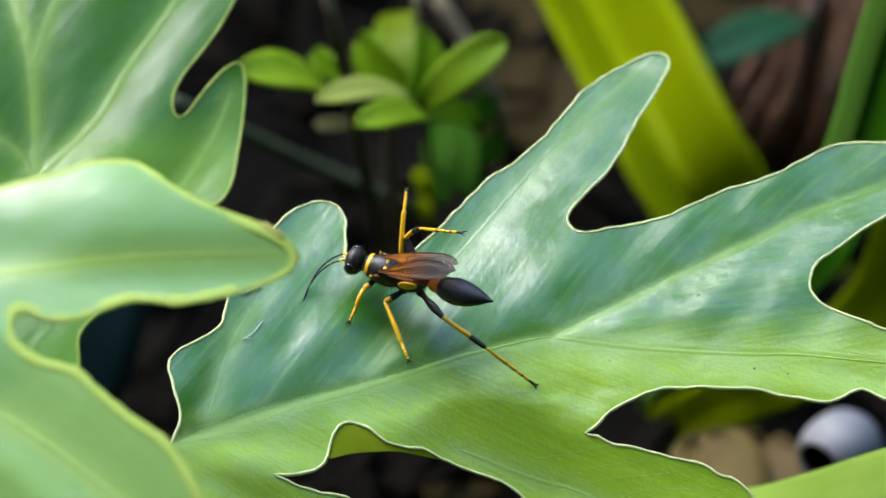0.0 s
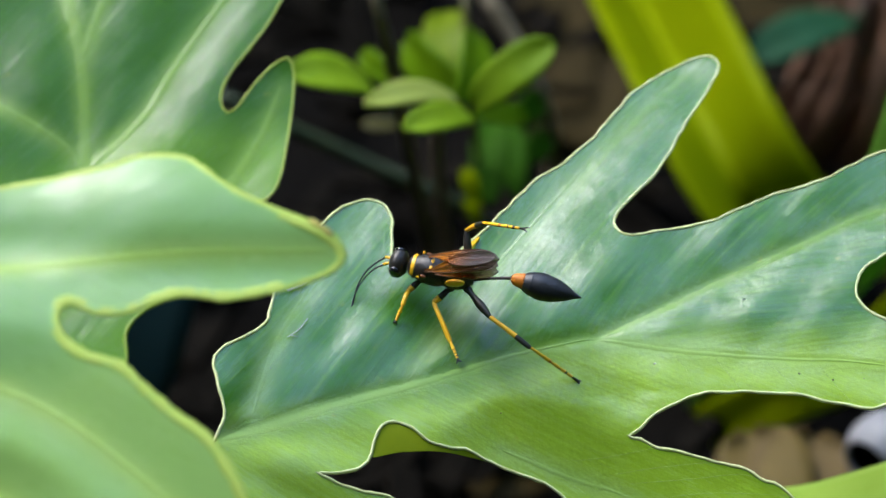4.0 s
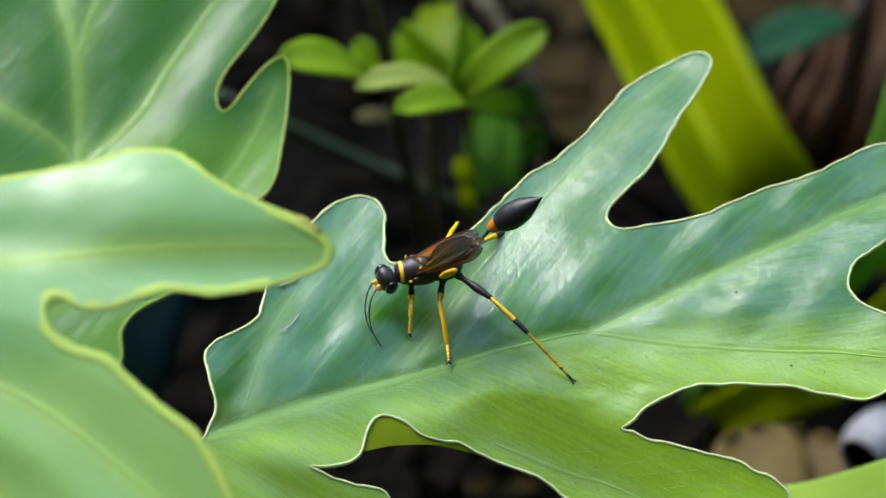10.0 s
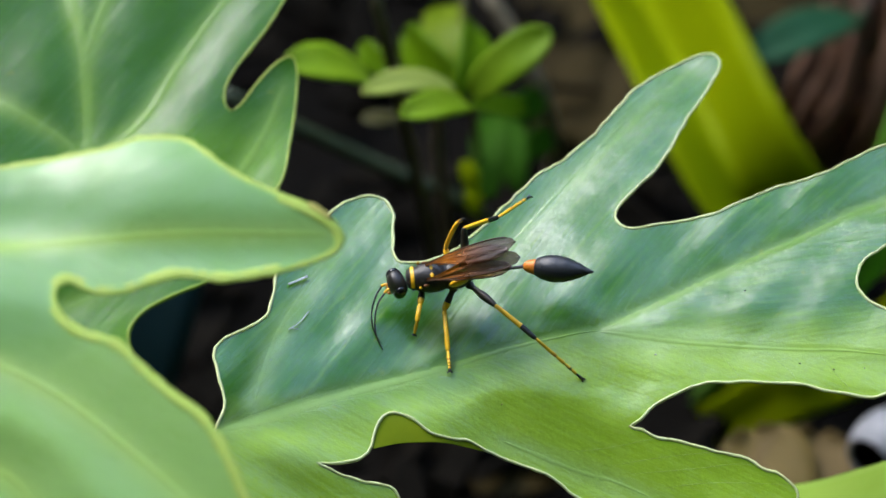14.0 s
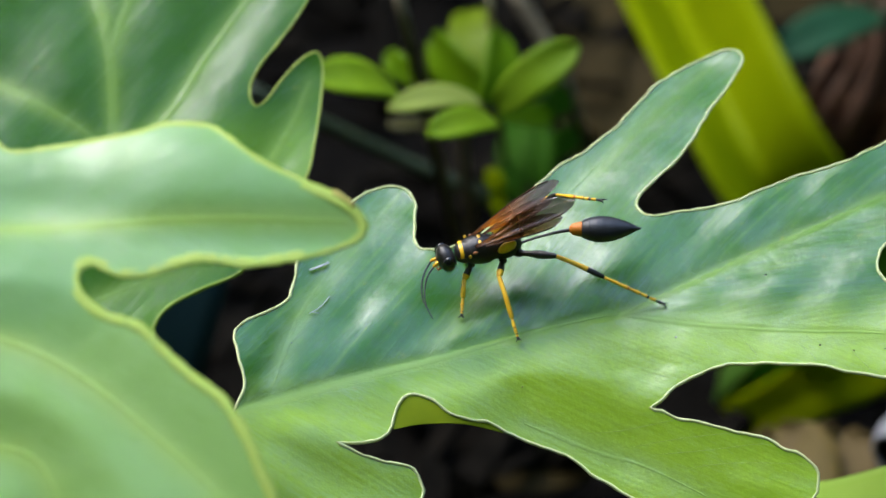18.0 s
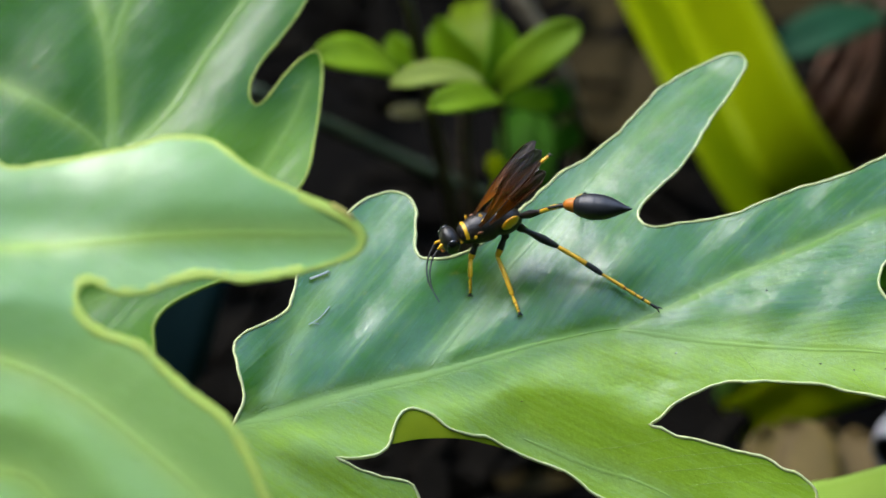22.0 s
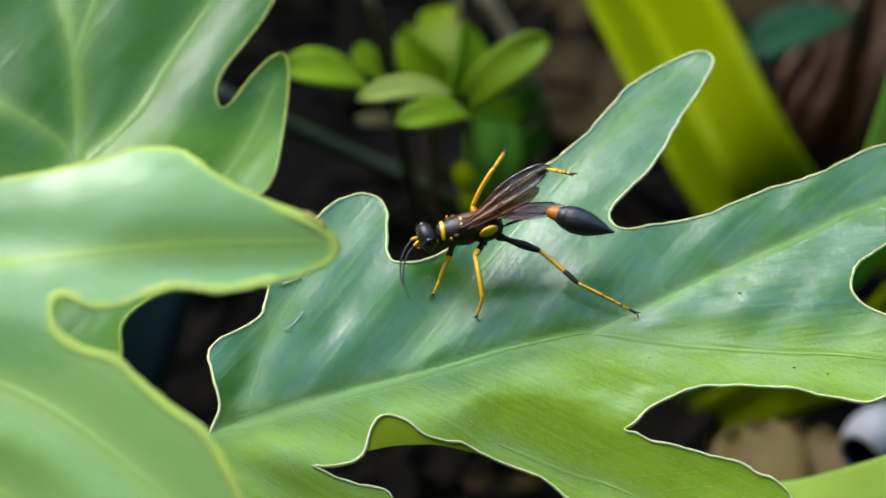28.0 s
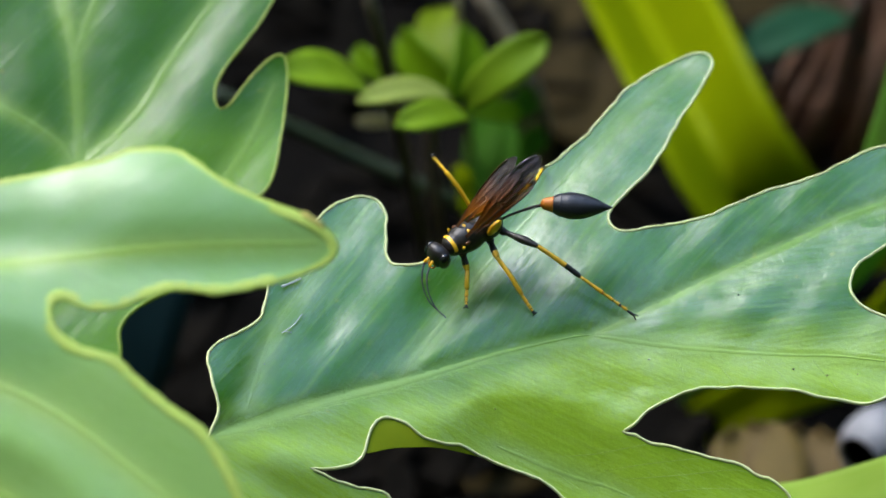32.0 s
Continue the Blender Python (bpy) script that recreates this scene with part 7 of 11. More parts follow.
    walk(hindwings["near"], [
        (0, pose(0.0004, 0.00095, 0.0013, 27.9, -30, 172.6)), (0.5, pose(0.0004, 0.00095, 0.0013, 27.4, -27.8, -177.3)),
        (1, pose(0.0004, 0.00095, 0.0013, 27.7, -29.1, 173.5)), (1.5, pose(0.0004, 0.00095, 0.0013, 29.5, -34.5, 169.8)),
        (2, pose(0.0004, 0.00095, 0.0013, 30.5, -36.9, 165.6)), (2.5, pose(0.0004, 0.00095, 0.0013, 34, -43.3, 168.9)),
        (3, pose(0.0004, 0.00095, 0.0013, 27.5, -28.4, 178.2)), (3.5, pose(0.0004, 0.00095, 0.0013, 28, -30, 174.8)),
        (5.5, pose(0.0004, 0.00095, 0.0013, 31.1, -38.6, 173.4)), (6, pose(0.0004, 0.00095, 0.0013, 31.6, -39, 164.8)),
        (6.5, pose(0.0004, 0.00095, 0.0013, 29.8, -35.1, 168)), (7, pose(0.0004, 0.00095, 0.0013, 39.5, -51.2, 156.9)),
        (7.5, pose(0.0004, 0.00095, 0.0013, 33.1, -41.5, 166.9)), (8, pose(0.0004, 0.00095, 0.0013, 27.7, -28.2, 176.6)),
        (8.5, pose(0.0004, 0.00095, 0.0013, 28.5, -31.1, 175.1)), (9, pose(0.0004, 0.00095, 0.0013, 37.1, -47.6, 159.1)),
        (9.5, pose(0.0004, 0.00095, 0.0013, 32.8, -44.1, 171.5)), (10, pose(0.0004, 0.00095, 0.0013, 35.3, -46.6, 164.1)),
        (10.5, pose(0.0004, 0.00095, 0.0013, 33.8, -44.2, 165.6)), (11, pose(0.0004, 0.00095, 0.0013, 31.6, -40.3, 168.5)),
        (11.5, pose(0.0004, 0.00095, 0.0013, 30.5, -39.8, 173.2)), (12, pose(0.0004, 0.00095, 0.0013, 34, -44.1, 166.2)),
        (12.5, pose(0.0004, 0.00095, 0.0013, 25, -25.2, -168.6)), (13, pose(0.0004, 0.00095, 0.0013, 26.7, -26.8, 178.5)),
        (13.5, pose(0.0004, 0.00095, 0.0013, 36.3, -47.7, 167)), (14, pose(0.0004, 0.00095, 0.0013, 27.5, -26.3, 167.8)),
        (14.5, pose(0.0004, 0.00095, 0.0013, 26.5, -31.6, -173.7)), (16.5, pose(0.0004, 0.00095, 0.0013, 32.4, -40.8, 173.2)),
        (17, pose(0.0004, 0.00095, 0.0013, 26, -20.3, 174)), (17.5, pose(0.0004, 0.00095, 0.0013, 29.8, -20.7, -171.6)),
        (18, pose(0.0004, 0.00095, 0.0013, 33.2, -16.6, 172.3)), (18.5, pose(0.0004, 0.00095, 0.0013, 30.9, -23.2, -166.7)),
        (19, pose(0.0004, 0.00095, 0.0013, 33.4, -20.5, 171.1)), (19.5, pose(0.0004, 0.00095, 0.0013, 23.9, -29.4, -148.5)),
        (20, pose(0.0004, 0.00095, 0.0013, 29.4, -18.2, -172.2)), (20.5, pose(0.0004, 0.00095, 0.0013, 27.2, -25.7, -166.5)),
        (21, pose(0.0004, 0.00095, 0.0013, 31.5, -24.7, 170.7)), (21.5, pose(0.0004, 0.00095, 0.0013, 27.1, -24.4, -156.8)),
        (22, pose(0.0004, 0.00095, 0.0013, 36.5, -39.4, 173.3)), (22.5, pose(0.0004, 0.00095, 0.0013, 34.1, -39.6, -177.8)),
        (23, pose(0.0004, 0.00095, 0.0013, 33.4, -28.9, -178.5)), (23.5, pose(0.0004, 0.00095, 0.0013, 30, -15.5, -170.5)),
        (24, pose(0.0004, 0.00095, 0.0013, 32, -27, -179)), (24.5, pose(0.0004, 0.00095, 0.0013, 28.8, -18.5, -166.1)),
        (25, pose(0.0004, 0.00095, 0.0013, 33.9, -26.4, 168.7)), (25.5, pose(0.0004, 0.00095, 0.0013, 38.4, -39.4, 169.9)),
        (27.5, pose(0.0004, 0.00095, 0.0013, 32.3, -31, -175.9)), (28, pose(0.0004, 0.00095, 0.0013, 29.2, -14.6, -169)),
        (28.5, pose(0.0004, 0.00095, 0.0013, 30.2, -24.5, -167.6)), (29, pose(0.0004, 0.00095, 0.0013, 28, -19.9, -166.5)),
        (29.5, pose(0.0004, 0.00095, 0.0013, 27.6, -20.5, -163.6)), (30, pose(0.0004, 0.00095, 0.0013, 31, -25.5, 180)),
        (30.5, pose(0.0004, 0.00095, 0.0013, 33.4, -41.3, 174.9)), (31, pose(0.0004, 0.00095, 0.0013, 30.7, -38.6, 176.3)),
        (31.5, pose(0.0004, 0.00095, 0.0013, 31.2, -33.8, 175.7)), (32, pose(0.0004, 0.00095, 0.0013, 30.6, -27, 172.8)),
    ])
    walk(hindwings["far"], [
        (0, pose(0.0004, -0.00095, 0.0013, -8.6, -29.8, -178.7)), (0.5, pose(0.0004, -0.00095, 0.0013, -8.6, -40.3, -166.4)),
        (1, pose(0.0004, -0.00095, 0.0013, -9.1, -33.2, 178.4)), (1.5, pose(0.0004, -0.00095, 0.0013, -10.7, -38.8, 172.9)),
        (2, pose(0.0004, -0.00095, 0.0013, -10.4, -41.6, 171.4)), (2.5, pose(0.0004, -0.00095, 0.0013, -4.7, -43.3, -146.7)),
        (3, pose(0.0004, -0.00095, 0.0013, -10.1, -34.4, 176.2)), (3.5, pose(0.0004, -0.00095, 0.0013, -9.4, -34.2, 176.1)),
        (5.5, pose(0.0004, -0.00095, 0.0013, -8.7, -39, 174.7)), (6, pose(0.0004, -0.00095, 0.0013, -7.3, -31.2, -172.6)),
        (6.5, pose(0.0004, -0.00095, 0.0013, -7.2, -27.8, 171.2)), (7, pose(0.0004, -0.00095, 0.0013, -9.4, -55.5, 167.4)),
        (7.5, pose(0.0004, -0.00095, 0.0013, -8.1, -27.9, 173.9)), (8, pose(0.0004, -0.00095, 0.0013, -9.6, -40.7, 173.4)),
        (8.5, pose(0.0004, -0.00095, 0.0013, -7.8, -33.2, 171.4)), (9, pose(0.0004, -0.00095, 0.0013, -7.7, -40, -157.7)),
        (9.5, pose(0.0004, -0.00095, 0.0013, -7.3, -31.6, -173.3)), (10, pose(0.0004, -0.00095, 0.0013, -7.6, -43.5, 170.5)),
        (10.5, pose(0.0004, -0.00095, 0.0013, -7.2, -40.2, 168.6)), (11, pose(0.0004, -0.00095, 0.0013, -7.1, -36.6, 174.3)),
        (11.5, pose(0.0004, -0.00095, 0.0013, -6.2, -12.7, 178.3)), (12, pose(0.0004, -0.00095, 0.0013, -6.3, -5.5, -166.5)),
        (12.5, pose(0.0004, -0.00095, 0.0013, -6, -0.3, -173.4)), (13, pose(0.0004, -0.00095, 0.0013, -7.4, -34.3, -178.2)),
        (13.5, pose(0.0004, -0.00095, 0.0013, -8.5, -45.4, 175.3)), (14, pose(0.0004, -0.00095, 0.0013, -6.8, -29.8, 179.1)),
        (14.5, pose(0.0004, -0.00095, 0.0013, -6.3, -1.3, -174.5)), (16.5, pose(0.0004, -0.00095, 0.0013, -10.7, -57.9, 166.8)),
        (17, pose(0.0004, -0.00095, 0.0013, -6.7, -25.7, -176.3)), (17.5, pose(0.0004, -0.00095, 0.0013, 0.2, -6.6, 174.6)),
        (18, pose(0.0004, -0.00095, 0.0013, 0.9, -30.1, 179.9)), (18.5, pose(0.0004, -0.00095, 0.0013, 0.2, -5.5, -171.1)),
        (19, pose(0.0004, -0.00095, 0.0013, 1.8, -28.3, 155)), (19.5, pose(0.0004, -0.00095, 0.0013, -0.8, -34.7, -174.6)),
        (20, pose(0.0004, -0.00095, 0.0013, -4.7, -31.7, -135.8)), (20.5, pose(0.0004, -0.00095, 0.0013, -2.1, -17.8, -176)),
        (21, pose(0.0004, -0.00095, 0.0013, -4.2, -23.7, -165.8)), (21.5, pose(0.0004, -0.00095, 0.0013, -0.2, -19.3, -179.4)),
        (22, pose(0.0004, -0.00095, 0.0013, -1.5, -41.9, -178)), (22.5, pose(0.0004, -0.00095, 0.0013, 1.1, -27.5, 156.3)),
        (23, pose(0.0004, -0.00095, 0.0013, 0.6, -22.5, 162.8)), (23.5, pose(0.0004, -0.00095, 0.0013, -0.3, -6.3, -175.9)),
        (24, pose(0.0004, -0.00095, 0.0013, 0.4, -27, 165)), (24.5, pose(0.0004, -0.00095, 0.0013, -2.3, -25.4, -147.8)),
        (25, pose(0.0004, -0.00095, 0.0013, -0.7, -30.7, -178.9)), (25.5, pose(0.0004, -0.00095, 0.0013, 0.1, -39.9, 168.6)),
        (27.5, pose(0.0004, -0.00095, 0.0013, 0.3, -27.3, 162)), (28, pose(0.0004, -0.00095, 0.0013, -0.7, -1.7, -179.7)),
        (28.5, pose(0.0004, -0.00095, 0.0013, -0.5, -11.2, 177.7)), (29, pose(0.0004, -0.00095, 0.0013, -2.3, -17.3, -165.2)),
        (29.5, pose(0.0004, -0.00095, 0.0013, -0.4, -22.9, 171.2)), (30, pose(0.0004, -0.00095, 0.0013, -3.8, -24.5, -153.5)),
        (30.5, pose(0.0004, -0.00095, 0.0013, -10.4, -31.9, -125.5)), (31, pose(0.0004, -0.00095, 0.0013, -12.4, -39, -136.8)),
        (31.5, pose(0.0004, -0.00095, 0.0013, -6.9, -27.3, -157.2)), (32, pose(0.0004, -0.00095, 0.0013, -2.2, -44.1, 170.7)),
    ])
    walk(legs["near", 1], [
        (0, pose(0.002, 0.0008, -0.0011, 0, -16.8, 68.4)), (0.5, pose(0.002, 0.0008, -0.0011, 0, 10.5, 63.9)),
        (1, pose(0.002, 0.0008, -0.0011, 0, 15.4, 70.3)), (1.5, pose(0.002, 0.0008, -0.0011, -0, 11.4, 60.6)),
        (2, pose(0.002, 0.0008, -0.0011, 0, 11.4, 54.8)), (2.5, pose(0.002, 0.0008, -0.0011, 0, 9.8, 56.5)),
        (3, pose(0.002, 0.0008, -0.0011, 0, 13.1, 67.7)), (3.5, pose(0.002, 0.0008, -0.0011, -0, 10.9, 57.5)),
        (5.5, pose(0.002, 0.0008, -0.0011, -0, 13.9, 52.1)), (6, pose(0.002, 0.0008, -0.0011, 0, 0.3, 65.9)),
        (6.5, pose(0.002, 0.0008, -0.0011, -0, -27.5, 84.1)), (7, pose(0.002, 0.0008, -0.0011, -0, 8.5, 50.7)),
        (7.5, pose(0.002, 0.0008, -0.0011, 0, -21.3, 82.5)), (8, pose(0.002, 0.0008, -0.0011, 0, -18.8, 65.5)),
        (8.5, pose(0.002, 0.0008, -0.0011, -0, 15.1, 52.8)), (9, pose(0.002, 0.0008, -0.0011, -0, -13.2, 68.7)),
        (9.5, pose(0.002, 0.0008, -0.0011, 0, 23.3, 81.1)), (10, pose(0.002, 0.0008, -0.0011, 0, 22.8, 80.1)),
        (10.5, pose(0.002, 0.0008, -0.0011, -0, 21.6, 61.8)), (11, pose(0.002, 0.0008, -0.0011, 0, 22, 60.7)),
        (11.5, pose(0.002, 0.0008, -0.0011, -0, 11, 53.4)), (12, pose(0.002, 0.0008, -0.0011, -0, 22, 62.2)),
        (12.5, pose(0.002, 0.0008, -0.0011, -0, 20.3, 56.4)), (13, pose(0.002, 0.0008, -0.0011, -0, 20.9, 61.5)),
        (13.5, pose(0.002, 0.0008, -0.0011, 0, 18.7, 54.8)), (14, pose(0.002, 0.0008, -0.0011, 0, -10.4, 78.2)),
        (14.5, pose(0.002, 0.0008, -0.0011, 0, 20.1, 55.2)), (16.5, pose(0.002, 0.0008, -0.0011, 0, 5.5, 49.3)),
        (17, pose(0.002, 0.0008, -0.0011, -0, -12.4, 52.8)), (17.5, pose(0.002, 0.0008, -0.0011, 0, 39.4, 53.6)),
        (18, pose(0.002, 0.0008, -0.0011, 0, 35.8, 44.3)), (18.5, pose(0.002, 0.0008, -0.0011, 0, 39.5, 71.6)),
        (19, pose(0.002, 0.0008, -0.0011, 0, 38.9, 58.7)), (19.5, pose(0.002, 0.0008, -0.0011, -0, 36.3, 48)),
        (20, pose(0.002, 0.0008, -0.0011, -0, 38.4, 60.5)), (20.5, pose(0.002, 0.0008, -0.0011, 0, 39.6, 65.8)),
        (21, pose(0.002, 0.0008, -0.0011, -0, 38.4, 62.3)), (21.5, pose(0.002, 0.0008, -0.0011, 0, 21.2, 64.9)),
        (22, pose(0.002, 0.0008, -0.0011, 0, 36.1, 44)), (22.5, pose(0.002, 0.0008, -0.0011, -0, 35.2, 45.3)),
        (23, pose(0.002, 0.0008, -0.0011, 0, 35.4, 53.2)), (23.5, pose(0.002, 0.0008, -0.0011, 0, 38, 60.3)),
        (24, pose(0.002, 0.0008, -0.0011, -0, 37.8, 60)), (24.5, pose(0.002, 0.0008, -0.0011, -0, 37.3, 59.9)),
        (25, pose(0.002, 0.0008, -0.0011, -0, 37.7, 64.5)), (25.5, pose(0.002, 0.0008, -0.0011, -0, 38.1, 69.4)),
        (27.5, pose(0.002, 0.0008, -0.0011, -0, 37.6, 68.2)), (28, pose(0.002, 0.0008, -0.0011, -0, 36, 60.4)),
        (28.5, pose(0.002, 0.0008, -0.0011, 0, 35, 59.9)), (29, pose(0.002, 0.0008, -0.0011, -0, 37.7, 76.3)),
        (29.5, pose(0.002, 0.0008, -0.0011, 0, 37.2, 65.2)), (30, pose(0.002, 0.0008, -0.0011, 0, 36.5, 54.9)),
        (30.5, pose(0.002, 0.0008, -0.0011, 0, 36.4, 68.4)), (31, pose(0.002, 0.0008, -0.0011, 0, 23.3, 72)),
        (31.5, pose(0.002, 0.0008, -0.0011, -0, 36.9, 64.1)), (32, pose(0.002, 0.0008, -0.0011, 0, 36.2, 72.4)),
    ])
    walk(tibiae["near", 1], [
        (0, pose(0.002, 0, 0, 5.6, 33.8, 18.9)), (0.5, pose(0.002, 0, 0, -5.3, -5.1, 30.5)), (1, pose(0.002, 0, 0, -8.4, -30.1, 31.8)),
        (1.5, pose(0.002, 0, 0, -6.9, -3.9, 37.2)), (2, pose(0.002, 0, 0, -7.4, -18.9, 40.3)), (2.5, pose(0.002, 0, 0, -5.7, -14.5, 35.1)),
        (3, pose(0.002, 0, 0, -6.7, -21.6, 30.8)), (3.5, pose(0.002, 0, 0, -6.6, -21.5, 36.4)), (5.5, pose(0.002, 0, 0, -5, -13.9, 21.1)),
        (6, pose(0.002, 0, 0, -0, -6.7, 4.9)), (6.5, pose(0.002, 0, 0, -12.3, 37.7, -26.8)), (7, pose(0.002, 0, 0, -2, -32.7, 12.3)),
        (7.5, pose(0.002, 0, 0, -0.1, 34.3, -0.2)), (8, pose(0.002, 0, 0, 8.1, 25.3, 25.8)), (8.5, pose(0.002, 0, 0, -11.1, -36.9, 41.8)),
        (9, pose(0.002, 0, 0, 2.9, 20.3, 12.9)), (9.5, pose(0.002, 0, 0, 2.9, -19.7, -7.3)), (10, pose(0.002, 0, 0, 1.3, -29.4, -3.2)),
        (10.5, pose(0.002, 0, 0, -12.9, -41.1, 34.2)), (11, pose(0.002, 0, 0, -16.7, -37, 45.8)), (11.5, pose(0.002, 0, 0, -5.1, -22.9, 26.9)),
        (12, pose(0.002, 0, 0, -17.6, -40, 47.5)), (12.5, pose(0.002, 0, 0, -12.4, -42.4, 34.2)), (13, pose(0.002, 0, 0, -19.1, -27.2, 61.7)),
        (13.5, pose(0.002, 0, 0, -16.1, -34.6, 52.9)), (14, pose(0.002, 0, 0, -0.6, 11.8, -3.5)), (14.5, pose(0.002, 0, 0, -11.5, -45, 31.1)),
        (16.5, pose(0.002, 0, 0, -5.4, 7.5, 98.1)), (17, pose(0.002, 0, 0, 11.4, 27, 130.9)), (17.5, pose(0.002, 0, 0, -3.1, -37, 4.8)),
        (18, pose(0.002, 0, 0, -15.9, -2.8, 23.9)), (18.5, pose(0.002, 0, 0, -12.4, -10.1, 17.4)), (19, pose(0.002, 0, 0, -15.1, -19.7, 23.5)),
        (19.5, pose(0.002, 0, 0, -14.5, -6.9, 22.2)), (20, pose(0.002, 0, 0, -2, -33.7, 3.3)), (20.5, pose(0.002, 0, 0, 20.9, -28.5, -33.7)),
        (21, pose(0.002, 0, 0, 30.4, -13.7, -53.4)), (21.5, pose(0.002, 0, 0, -7.4, 22.1, 15.2)), (22, pose(0.002, 0, 0, -13.7, -16.1, 22.6)),
        (22.5, pose(0.002, 0, 0, -10.9, -10.4, 17.6)), (23, pose(0.002, 0, 0, -11.5, -15.8, 19.1)), (23.5, pose(0.002, 0, 0, -10.5, -11.9, 15.6)),
        (24, pose(0.002, 0, 0, -7.9, -10.6, 11.6)), (24.5, pose(0.002, 0, 0, -7, -10.1, 10.3)), (25, pose(0.002, 0, 0, -4, -5.4, 5.5)),
        (25.5, pose(0.002, 0, 0, -3.3, -16.3, 5)), (27.5, pose(0.002, 0, 0, -2.9, -22.3, 4.6)), (28, pose(0.002, 0, 0, 3.7, -6.1, -5.5)),
        (28.5, pose(0.002, 0, 0, -6.7, -12.1, 10.9)), (29, pose(0.002, 0, 0, 2.4, -19.3, -3.7)), (29.5, pose(0.002, 0, 0, -3.1, -18.2, 4.8)),
        (30, pose(0.002, 0, 0, -5.7, -14.3, 9)), (30.5, pose(0.002, 0, 0, 16.2, -9.3, -25.5)), (31, pose(0.002, 0, 0, 18, 11.8, -43.6)),
        (31.5, pose(0.002, 0, 0, 19.7, -9.6, -31.4)), (32, pose(0.002, 0, 0, 11.4, -11, -17.9)),
    ])
